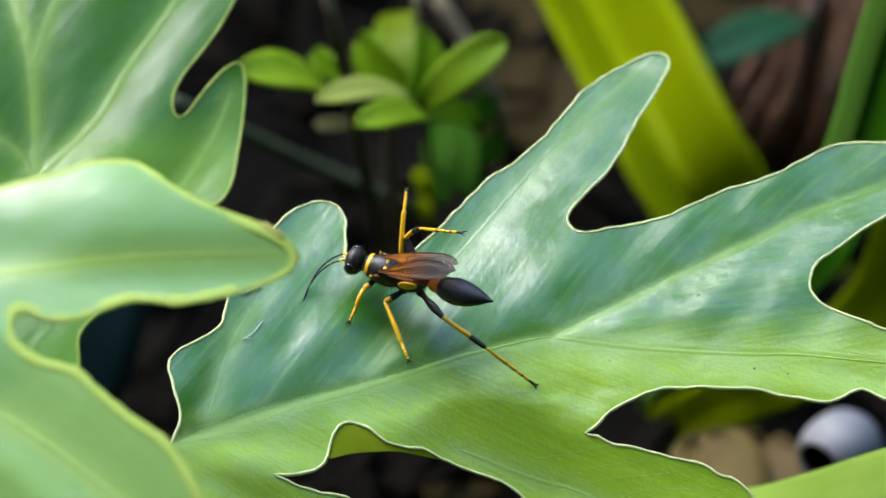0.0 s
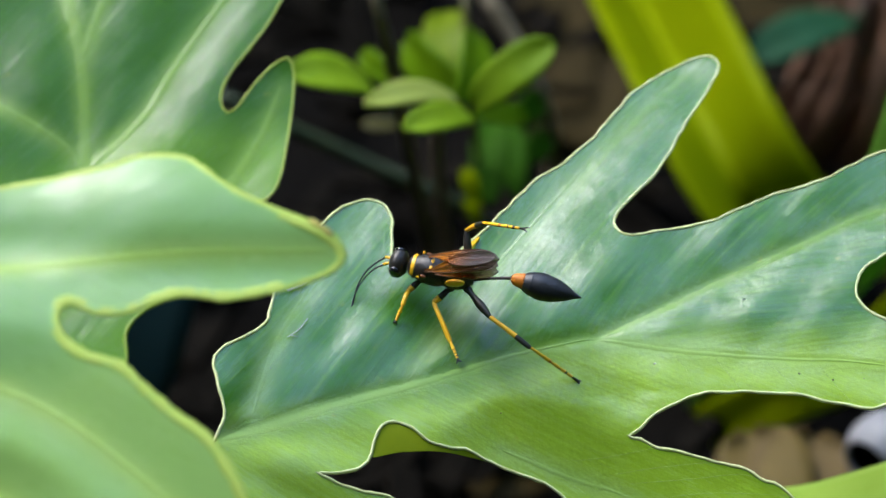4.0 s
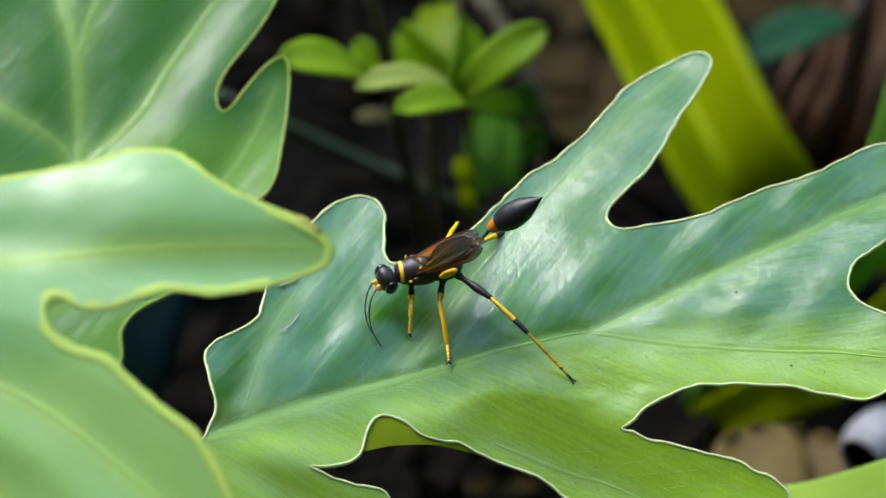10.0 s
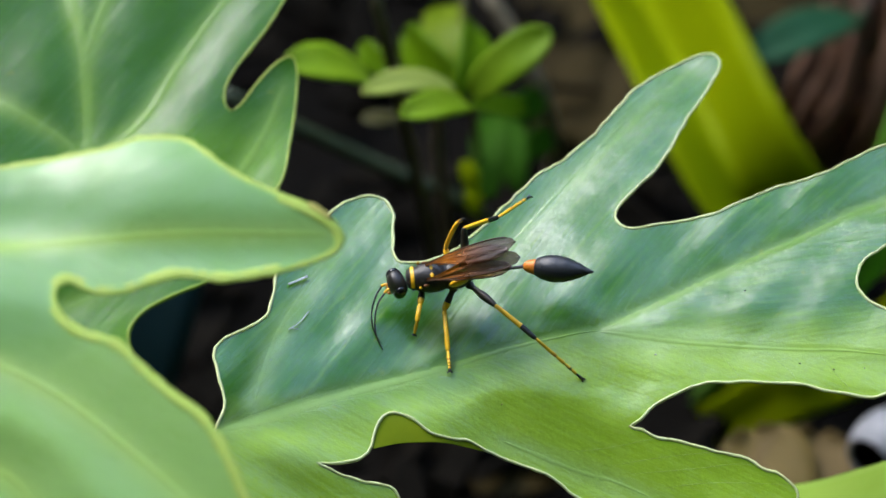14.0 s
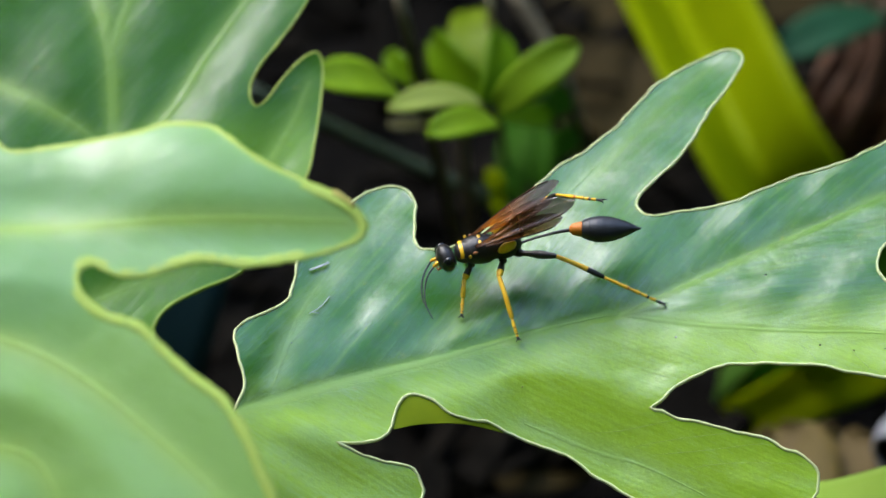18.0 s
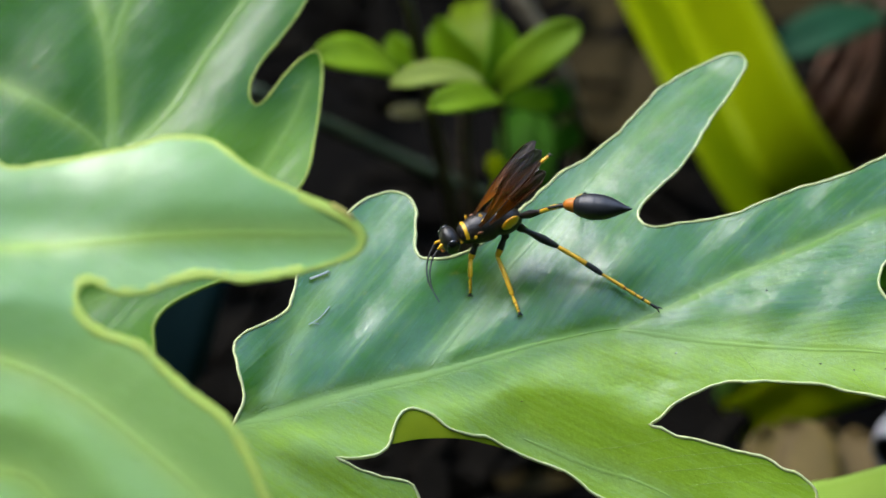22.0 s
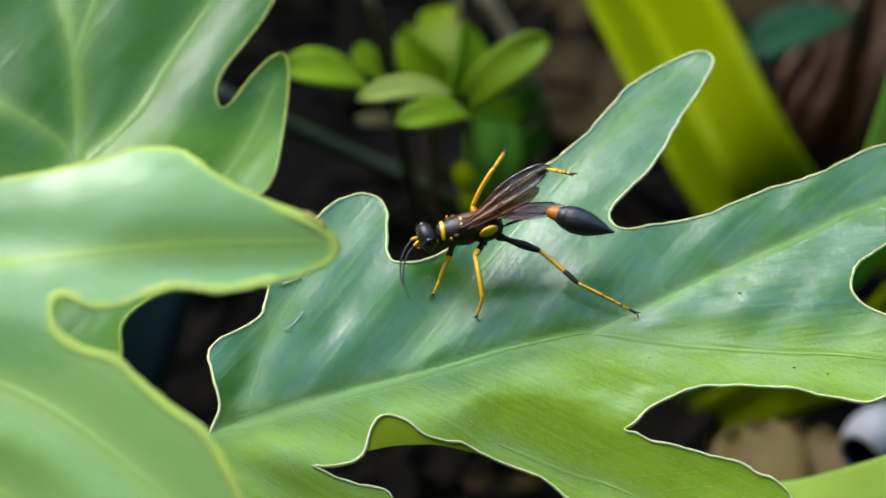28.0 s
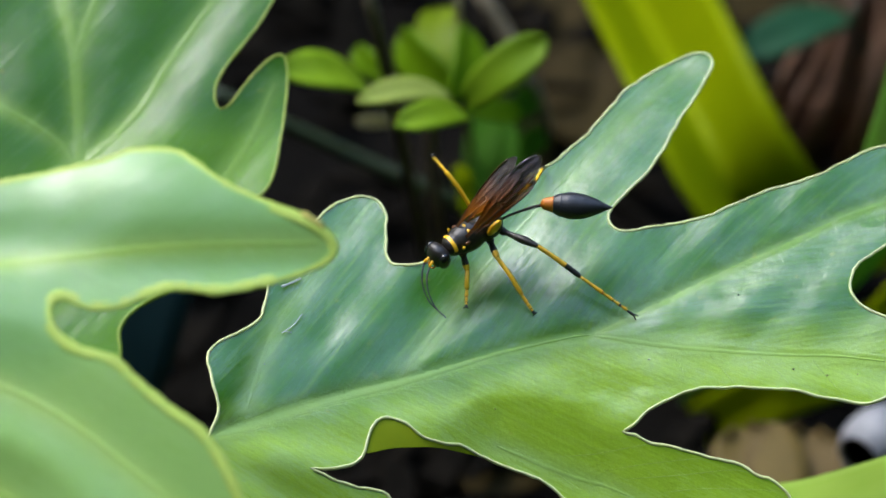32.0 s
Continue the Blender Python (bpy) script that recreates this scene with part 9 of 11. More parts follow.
    walk(legs["near", 2], [
        (0, pose(-0.0015, 0.0009, -0.0012, 0, 7.5, 50.7)), (0.5, pose(-0.0015, 0.0009, -0.0012, 0, 8.3, 58.8)),
        (1, pose(-0.0015, 0.0009, -0.0012, -0, 11.1, 57.9)), (1.5, pose(-0.0015, 0.0009, -0.0012, -0, 10.4, 57.9)),
        (2, pose(-0.0015, 0.0009, -0.0012, 0, 12.9, 58.8)), (2.5, pose(-0.0015, 0.0009, -0.0012, 0, 7.5, 50.7)),
        (3, pose(-0.0015, 0.0009, -0.0012, 0, 10.6, 61.2)), (3.5, pose(-0.0015, 0.0009, -0.0012, -0, 9.7, 54)),
        (5.5, pose(-0.0015, 0.0009, -0.0012, -0, 14.2, 52.6)), (6, pose(-0.0015, 0.0009, -0.0012, 0, 14, 53)),
        (6.5, pose(-0.0015, 0.0009, -0.0012, -0, -8, 59.9)), (7, pose(-0.0015, 0.0009, -0.0012, 0, 19.6, 49.9)),
        (7.5, pose(-0.0015, 0.0009, -0.0012, 0, 15, 61.2)), (8, pose(-0.0015, 0.0009, -0.0012, -0, 12.4, 53.4)),
        (8.5, pose(-0.0015, 0.0009, -0.0012, -0, 16.4, 57.1)), (9, pose(-0.0015, 0.0009, -0.0012, -0, 20.6, 64.3)),
        (9.5, pose(-0.0015, 0.0009, -0.0012, 0, 22.9, 63.1)), (10, pose(-0.0015, 0.0009, -0.0012, 0, -1.7, 71.9)),
        (10.5, pose(-0.0015, 0.0009, -0.0012, -0, 2.3, 64.9)), (11, pose(-0.0015, 0.0009, -0.0012, -0, 21, 51.8)),
        (11.5, pose(-0.0015, 0.0009, -0.0012, -0, 22.7, 56.4)), (12, pose(-0.0015, 0.0009, -0.0012, -0, 3, 64.1)),
        (12.5, pose(-0.0015, 0.0009, -0.0012, 0, 20.2, 55.1)), (13, pose(-0.0015, 0.0009, -0.0012, 0, 21, 61.3)),
        (13.5, pose(-0.0015, 0.0009, -0.0012, 0, -4.9, 61.9)), (14, pose(-0.0015, 0.0009, -0.0012, 0, 21.1, 59.3)),
        (14.5, pose(-0.0015, 0.0009, -0.0012, 0, -3.1, 54.5)), (16.5, pose(-0.0015, 0.0009, -0.0012, -0, 19.6, 60.4)),
        (17, pose(-0.0015, 0.0009, -0.0012, -0, 9.1, 58.2)), (17.5, pose(-0.0015, 0.0009, -0.0012, 0, 1.2, 70.9)),
        (18, pose(-0.0015, 0.0009, -0.0012, 0, 0.1, 68.4)), (18.5, pose(-0.0015, 0.0009, -0.0012, 0, 4.6, 85.4)),
        (19, pose(-0.0015, 0.0009, -0.0012, 0, 11.1, 82.5)), (19.5, pose(-0.0015, 0.0009, -0.0012, -0, 30.1, 70.5)),
        (20, pose(-0.0015, 0.0009, -0.0012, 0, -4.2, 82.5)), (20.5, pose(-0.0015, 0.0009, -0.0012, 0, -11.9, 72.2)),
        (21, pose(-0.0015, 0.0009, -0.0012, -0, -30.6, 85.3)), (21.5, pose(-0.0015, 0.0009, -0.0012, -0, -10.2, 54.5)),
        (22, pose(-0.0015, 0.0009, -0.0012, 0, 35.5, 41)), (22.5, pose(-0.0015, 0.0009, -0.0012, 0, 16.8, 40.6)),
        (23, pose(-0.0015, 0.0009, -0.0012, 0, -4.3, 67)), (23.5, pose(-0.0015, 0.0009, -0.0012, 0, 8.9, 69.1)),
        (24, pose(-0.0015, 0.0009, -0.0012, -0, -0.4, 70.3)), (24.5, pose(-0.0015, 0.0009, -0.0012, 0, 10.2, 69.6)),
        (25, pose(-0.0015, 0.0009, -0.0012, -0, -2.6, 63.5)), (25.5, pose(-0.0015, 0.0009, -0.0012, -0, -2.6, 70.7)),
        (27.5, pose(-0.0015, 0.0009, -0.0012, -0, -4.6, 67.2)), (28, pose(-0.0015, 0.0009, -0.0012, -0, -12, 59.5)),
        (28.5, pose(-0.0015, 0.0009, -0.0012, 0, 4.5, 49.8)), (29, pose(-0.0015, 0.0009, -0.0012, 0, -11.3, 57.4)),
        (29.5, pose(-0.0015, 0.0009, -0.0012, 0, -7.2, 47.1)), (30, pose(-0.0015, 0.0009, -0.0012, 0, -18.8, 46.7)),
        (30.5, pose(-0.0015, 0.0009, -0.0012, 0, -29.7, 43.9)), (31, pose(-0.0015, 0.0009, -0.0012, 0, -34.2, 74.7)),
        (31.5, pose(-0.0015, 0.0009, -0.0012, -0, -26.6, 75.9)), (32, pose(-0.0015, 0.0009, -0.0012, 0, 0.1, 74.3)),
    ])
    walk(tibiae["near", 2], [
        (0, pose(0.0027, 0, 0, -7.5, 6.4, 81.3)), (0.5, pose(0.0027, 0, 0, -8.3, 7, 80.2)), (1, pose(0.0027, 0, 0, -11, 5, 79.3)),
        (1.5, pose(0.0027, 0, 0, -10.3, 4.7, 78.9)), (2, pose(0.0027, 0, 0, -12.3, 1.7, 71.9)), (2.5, pose(0.0027, 0, 0, -7.6, 7.9, 83.5)),
        (3, pose(0.0027, 0, 0, -10.5, 6.8, 78.6)), (3.5, pose(0.0027, 0, 0, -9.5, 4.9, 76.8)), (5.5, pose(0.0027, 0, 0, -12.5, -3.9, 61.5)),
        (6, pose(0.0027, 0, 0, -12.4, -3.4, 62.8)), (6.5, pose(0.0027, 0, 0, 6.7, 15.7, 55.7)), (7, pose(0.0027, 0, 0, -15.4, -11.9, 52.2)),
        (7.5, pose(0.0027, 0, 0, -12.8, -4.6, 58.6)), (8, pose(0.0027, 0, 0, -11.3, -1, 66.4)), (8.5, pose(0.0027, 0, 0, -13, -10.3, 52.4)),
        (9, pose(0.0027, 0, 0, -13.2, -17.2, 40.6)), (9.5, pose(0.0027, 0, 0, -10.5, -22.3, 27.9)), (10, pose(0.0027, 0, 0, 0.6, 18.8, 19.9)),
        (10.5, pose(0.0027, 0, 0, -1, 3.9, 25.8)), (11, pose(0.0027, 0, 0, -12.7, -17.3, 37.9)), (11.5, pose(0.0027, 0, 0, -11.2, -20.9, 30.2)),
        (12, pose(0.0027, 0, 0, -1.4, -8.1, 29.1)), (12.5, pose(0.0027, 0, 0, -12.3, -15.4, 38.2)), (13, pose(0.0027, 0, 0, -10.5, -17.9, 30.5)),
        (13.5, pose(0.0027, 0, 0, 3.1, 10, 39.2)), (14, pose(0.0027, 0, 0, -11, -17.9, 31.8)), (14.5, pose(0.0027, 0, 0, 2, 2.4, 41.7)),
        (16.5, pose(0.0027, 0, 0, -10.6, -15.6, 33.2)), (17, pose(0.0027, 0, 0, -6.6, -22.4, 44.6)), (17.5, pose(0.0027, 0, 0, -0.2, 30.3, 9)),
        (18, pose(0.0027, 0, 0, -0, 31.1, 28.1)), (18.5, pose(0.0027, 0, 0, -2.3, 23.7, 26.3)), (19, pose(0.0027, 0, 0, -3.2, 15.2, 15.2)),
        (19.5, pose(0.0027, 0, 0, -10, -10.4, 19.2)), (20, pose(0.0027, 0, 0, 0.2, 35.8, 2.7)), (20.5, pose(0.0027, 0, 0, -2.6, 42.4, -10.9)),
        (21, pose(0.0027, 0, 0, 2.9, 66.7, 4.6)), (21.5, pose(0.0027, 0, 0, 7.2, 43.4, 35.5)), (22, pose(0.0027, 0, 0, -25.6, -8.4, 45.6)),
        (22.5, pose(0.0027, 0, 0, -14.1, 12.9, 51.2)), (23, pose(0.0027, 0, 0, 4, 28.7, 57.3)), (23.5, pose(0.0027, 0, 0, -7.3, 23.8, 44.9)),
        (24, pose(0.0027, 0, 0, 0.3, 25.3, 37.7)), (24.5, pose(0.0027, 0, 0, -6.5, 19.2, 34.9)), (25, pose(0.0027, 0, 0, 2.2, 27.6, 49.8)),
        (25.5, pose(0.0027, 0, 0, 1.8, 23.1, 39.7)), (27.5, pose(0.0027, 0, 0, 3.6, 33.3, 43.5)), (28, pose(0.0027, 0, 0, 7.6, 34, 35.5)),
        (28.5, pose(0.0027, 0, 0, -4.9, 43.2, 48.6)), (29, pose(0.0027, 0, 0, 4.6, 29.2, 22.6)), (29.5, pose(0.0027, 0, 0, 5.3, 23.3, 44.1)),
        (30, pose(0.0027, 0, 0, 12.6, 38.4, 38.7)), (30.5, pose(0.0027, 0, 0, 16.6, 55.6, 30.5)), (31, pose(0.0027, 0, 0, 6.9, 73.9, 9.5)),
        (31.5, pose(0.0027, 0, 0, -14.5, 61.8, -26.6)), (32, pose(0.0027, 0, 0, -0, 28.7, 19.6)),
    ])
    walk(tarsi["near", 2], [
        (0, pose(0.00344, 0.00481, -0.00055, -7.5, 6.4, 81.3)), (0.5, pose(0.00353, 0.00479, -0.0006, -8.3, 7, 80.2)),
        (1, pose(0.00361, 0.0048, -0.00043, -11, 5, 79.3)), (1.5, pose(0.00364, 0.00479, -0.0004, -10.3, 4.7, 78.9)),
        (2, pose(0.00422, 0.00466, -0.00014, -12.3, 1.7, 71.9)), (2.5, pose(0.00325, 0.00482, -0.00067, -7.6, 7.9, 83.5)),
        (3, pose(0.00366, 0.00477, -0.00058, -10.5, 6.8, 78.6)), (3.5, pose(0.00381, 0.00475, -0.00042, -9.5, 4.9, 76.8)),
        (5.5, pose(0.00504, 0.00429, 0.00034, -12.5, -3.9, 61.5)), (6, pose(0.00493, 0.00435, 0.00029, -12.4, -3.4, 62.8)),
        (6.5, pose(0.00536, 0.0039, -0.00133, 6.7, 15.7, 55.7)), (7, pose(0.00564, 0.00379, 0.00101, -15.4, -11.9, 52.2)),
        (7.5, pose(0.00524, 0.00417, 0.00039, -12.8, -4.6, 58.6)), (8, pose(0.00466, 0.00449, 0.00008, -11.3, -1, 66.4)),
        (8.5, pose(0.00564, 0.00382, 0.00087, -13, -10.3, 52.4)), (9, pose(0.00625, 0.00305, 0.00145, -13.2, -17.2, 40.6)),
        (9.5, pose(0.00671, 0.00212, 0.00186, -10.5, -22.3, 27.9)), (10, pose(0.00706, 0.00158, -0.00158, 0.4, -8.7, 11.7)),
        (10.5, pose(0.0071, 0.00213, -0.00033, -1, 3.9, 25.8)), (11, pose(0.00639, 0.00288, 0.00146, -12.7, -17.3, 37.9)),
        (11.5, pose(0.00666, 0.00231, 0.00174, -11.2, -20.9, 30.2)), (12, pose(0.00694, 0.00236, 0.00069, -1.2, 30.5, 19.5)),
        (12.5, pose(0.00641, 0.00292, 0.0013, -12.3, -15.4, 38.2)), (13, pose(0.00672, 0.00237, 0.0015, -10.5, -17.9, 30.5)),
        (13.5, pose(0.00644, 0.00305, -0.00085, 2, 20.9, 22.7)), (14, pose(0.00666, 0.00246, 0.00151, -11, -17.9, 31.8)),
        (14.5, pose(0.00636, 0.00325, -0.0002, 1.3, 32.6, 21.3)), (16.5, pose(0.00665, 0.00258, 0.00132, -10.6, -15.6, 33.2)),
        (17, pose(0.00592, 0.00318, 0.00186, -5.3, 45.2, 20.1)), (17.5, pose(0.00688, 0.00066, -0.00247, -0.2, 30.3, 9)),
        (18, pose(0.0064, 0.00197, -0.00253, -0, 31.1, 28.1)), (18.5, pose(0.00672, 0.00198, -0.00197, -2.3, 23.7, 26.3)),
        (19, pose(0.00726, 0.00124, -0.00128, -3.2, 15.2, 15.2)), (19.5, pose(0.00725, 0.00159, 0.00088, -10, -10.4, 19.2)),
        (20, pose(0.00667, 0.00018, -0.00287, 0.2, 35.8, 2.7)), (20.5, pose(0.00625, -0.00069, -0.0033, -2.6, 42.4, -10.9)),
        (21, pose(0.00463, 0.00016, -0.0045, 2.9, 66.7, 4.6)), (21.5, pose(0.0056, 0.00207, -0.00337, 7.2, 43.4, 35.5)),
        (22, pose(0.00609, 0.00346, 0.00072, -25.6, -8.4, 45.6)), (22.5, pose(0.00569, 0.00372, -0.0011, -14.1, 12.9, 51.2)),
        (23, pose(0.00502, 0.00362, -0.00235, 3.7, 48.6, 37.8)), (23.5, pose(0.00588, 0.00317, -0.00197, -2.6, 13.5, 15.9)),
        (24, pose(0.00621, 0.00271, -0.0021, 0.2, 44.9, 20.9)), (24.5, pose(0.0065, 0.00265, -0.00161, -2.9, 15.6, 14.8)),
        (25, pose(0.0055, 0.00332, -0.00227, 1.7, 46.1, 27.9)), (25.5, pose(0.00617, 0.00288, -0.00192, 2, 59.8, 24.9)),
        (27.5, pose(0.00567, 0.00282, -0.00269, 2.2, 41.6, 23.1)), (28, pose(0.00601, 0.00236, -0.00274, -7.6, 71.5, -18.7)),
        (28.5, pose(0.00506, 0.00268, -0.00335, -2.1, -7.5, 27.3)), (29, pose(0.00665, 0.00165, -0.00239, -90.4, 80.5, -147.4)),
        (29.5, pose(0.00593, 0.00313, -0.00194, -16.4, 76.3, -48)), (30, pose(0.0057, 0.0024, -0.00304, -70, 70.7, -142.6)),
        (30.5, pose(0.00509, 0.00141, -0.00404, -74.8, 59.8, -149.9)), (31, pose(0.00404, 0.00022, -0.00471, 6.9, 73.9, 9.5)),
        (31.5, pose(0.00477, -0.00104, -0.00432, -14.5, 61.8, -26.6)), (32, pose(0.00675, 0.00144, -0.00236, -0, 28.7, 19.6)),
    ])
    walk(legs["far", 2], [
        (0, pose(-0.0015, -0.0009, -0.0012, 0, -24, -40.6)), (0.5, pose(-0.0015, -0.0009, -0.0012, 0, -25.8, -40.5)),
        (1, pose(-0.0015, -0.0009, -0.0012, 0, 44.6, -99.5)), (1.5, pose(-0.0015, -0.0009, -0.0012, 0, 44.6, -99.5)),
        (2, pose(-0.0015, -0.0009, -0.0012, 0, 44.6, -99.5)), (2.5, pose(-0.0015, -0.0009, -0.0012, 0, -20.8, -22.6)),
        (3, pose(-0.0015, -0.0009, -0.0012, -0, 44.6, -99.5)), (3.5, pose(-0.0015, -0.0009, -0.0012, -0, 44.6, -99.5)),
        (5.5, pose(-0.0015, -0.0009, -0.0012, -0, -16, -27.3)), (6, pose(-0.0015, -0.0009, -0.0012, -0, -23.5, -74.1)),
        (6.5, pose(-0.0015, -0.0009, -0.0012, 0, 44.6, -99.5)), (7, pose(-0.0015, -0.0009, -0.0012, 0, -22.9, -114.1)),
        (7.5, pose(-0.0015, -0.0009, -0.0012, 0, -23.6, -56.5)), (8, pose(-0.0015, -0.0009, -0.0012, 0, -24.1, -59.9)),
        (8.5, pose(-0.0015, -0.0009, -0.0012, -0, -23.5, -82.3)), (9, pose(-0.0015, -0.0009, -0.0012, 0, 44.6, -99.5)),
        (9.5, pose(-0.0015, -0.0009, -0.0012, -0, -21.8, -77.3)), (10, pose(-0.0015, -0.0009, -0.0012, -0, -23.1, -117.2)),
        (10.5, pose(-0.0015, -0.0009, -0.0012, 0, -23.2, -111.1)), (11, pose(-0.0015, -0.0009, -0.0012, -0, -23.7, -110)),
        (11.5, pose(-0.0015, -0.0009, -0.0012, 0, -24.4, -102.4)), (12, pose(-0.0015, -0.0009, -0.0012, -0, -22.6, -79.5)),
        (12.5, pose(-0.0015, -0.0009, -0.0012, -0, -23.6, -105)), (13, pose(-0.0015, -0.0009, -0.0012, 0, -22.9, -108.9)),
        (13.5, pose(-0.0015, -0.0009, -0.0012, 0, -19, -52.9)), (14, pose(-0.0015, -0.0009, -0.0012, 0, -22.8, -77.4)),
        (14.5, pose(-0.0015, -0.0009, -0.0012, 0, -20.2, -66.6)), (16.5, pose(-0.0015, -0.0009, -0.0012, -0, -21.7, -58.3)),
        (17, pose(-0.0015, -0.0009, -0.0012, 0, -23.2, -80.5)), (17.5, pose(-0.0015, -0.0009, -0.0012, -0, -40.7, -95.1)),
        (18, pose(-0.0015, -0.0009, -0.0012, -0, -40.9, -78.6)), (18.5, pose(-0.0015, -0.0009, -0.0012, -0, -38.3, -67.8)),
        (19, pose(-0.0015, -0.0009, -0.0012, -0, -40.8, -86.1)), (19.5, pose(-0.0015, -0.0009, -0.0012, 0, 44.6, -99.5)),
        (20, pose(-0.0015, -0.0009, -0.0012, 0, -37.2, -81.8)), (20.5, pose(-0.0015, -0.0009, -0.0012, -0, -39.3, -99.7)),
        (21, pose(-0.0015, -0.0009, -0.0012, 0, -28.6, -70.8)), (21.5, pose(-0.0015, -0.0009, -0.0012, -0, -37.4, -74.1)),
        (22, pose(-0.0015, -0.0009, -0.0012, -0, -39.4, -124.6)), (22.5, pose(-0.0015, -0.0009, -0.0012, -0, 44.6, -99.5)),
        (23, pose(-0.0015, -0.0009, -0.0012, 0, -32.4, -55.8)), (23.5, pose(-0.0015, -0.0009, -0.0012, -0, -38.4, -77.7)),
        (24, pose(-0.0015, -0.0009, -0.0012, 0, -39.4, -84.2)), (24.5, pose(-0.0015, -0.0009, -0.0012, -0, -34.7, -67.5)),
        (25, pose(-0.0015, -0.0009, -0.0012, 0, -38.9, -113)), (25.5, pose(-0.0015, -0.0009, -0.0012, 0, 44.6, -99.5)),
        (27.5, pose(-0.0015, -0.0009, -0.0012, 0, -31.5, -60.9)), (28, pose(-0.0015, -0.0009, -0.0012, 0, -35.5, -71.8)),
        (28.5, pose(-0.0015, -0.0009, -0.0012, -0, -38.1, -109.3)), (29, pose(-0.0015, -0.0009, -0.0012, 0, -38.6, -99.9)),
        (29.5, pose(-0.0015, -0.0009, -0.0012, -0, -35.3, -133.4)), (30, pose(-0.0015, -0.0009, -0.0012, -0, -37.6, -125.4)),
        (30.5, pose(-0.0015, -0.0009, -0.0012, -0, 44.6, -99.5)), (31, pose(-0.0015, -0.0009, -0.0012, -0, 44.6, -99.5)),
        (31.5, pose(-0.0015, -0.0009, -0.0012, 0, -23.3, -67)), (32, pose(-0.0015, -0.0009, -0.0012, 0, -35, -95.1)),
    ])
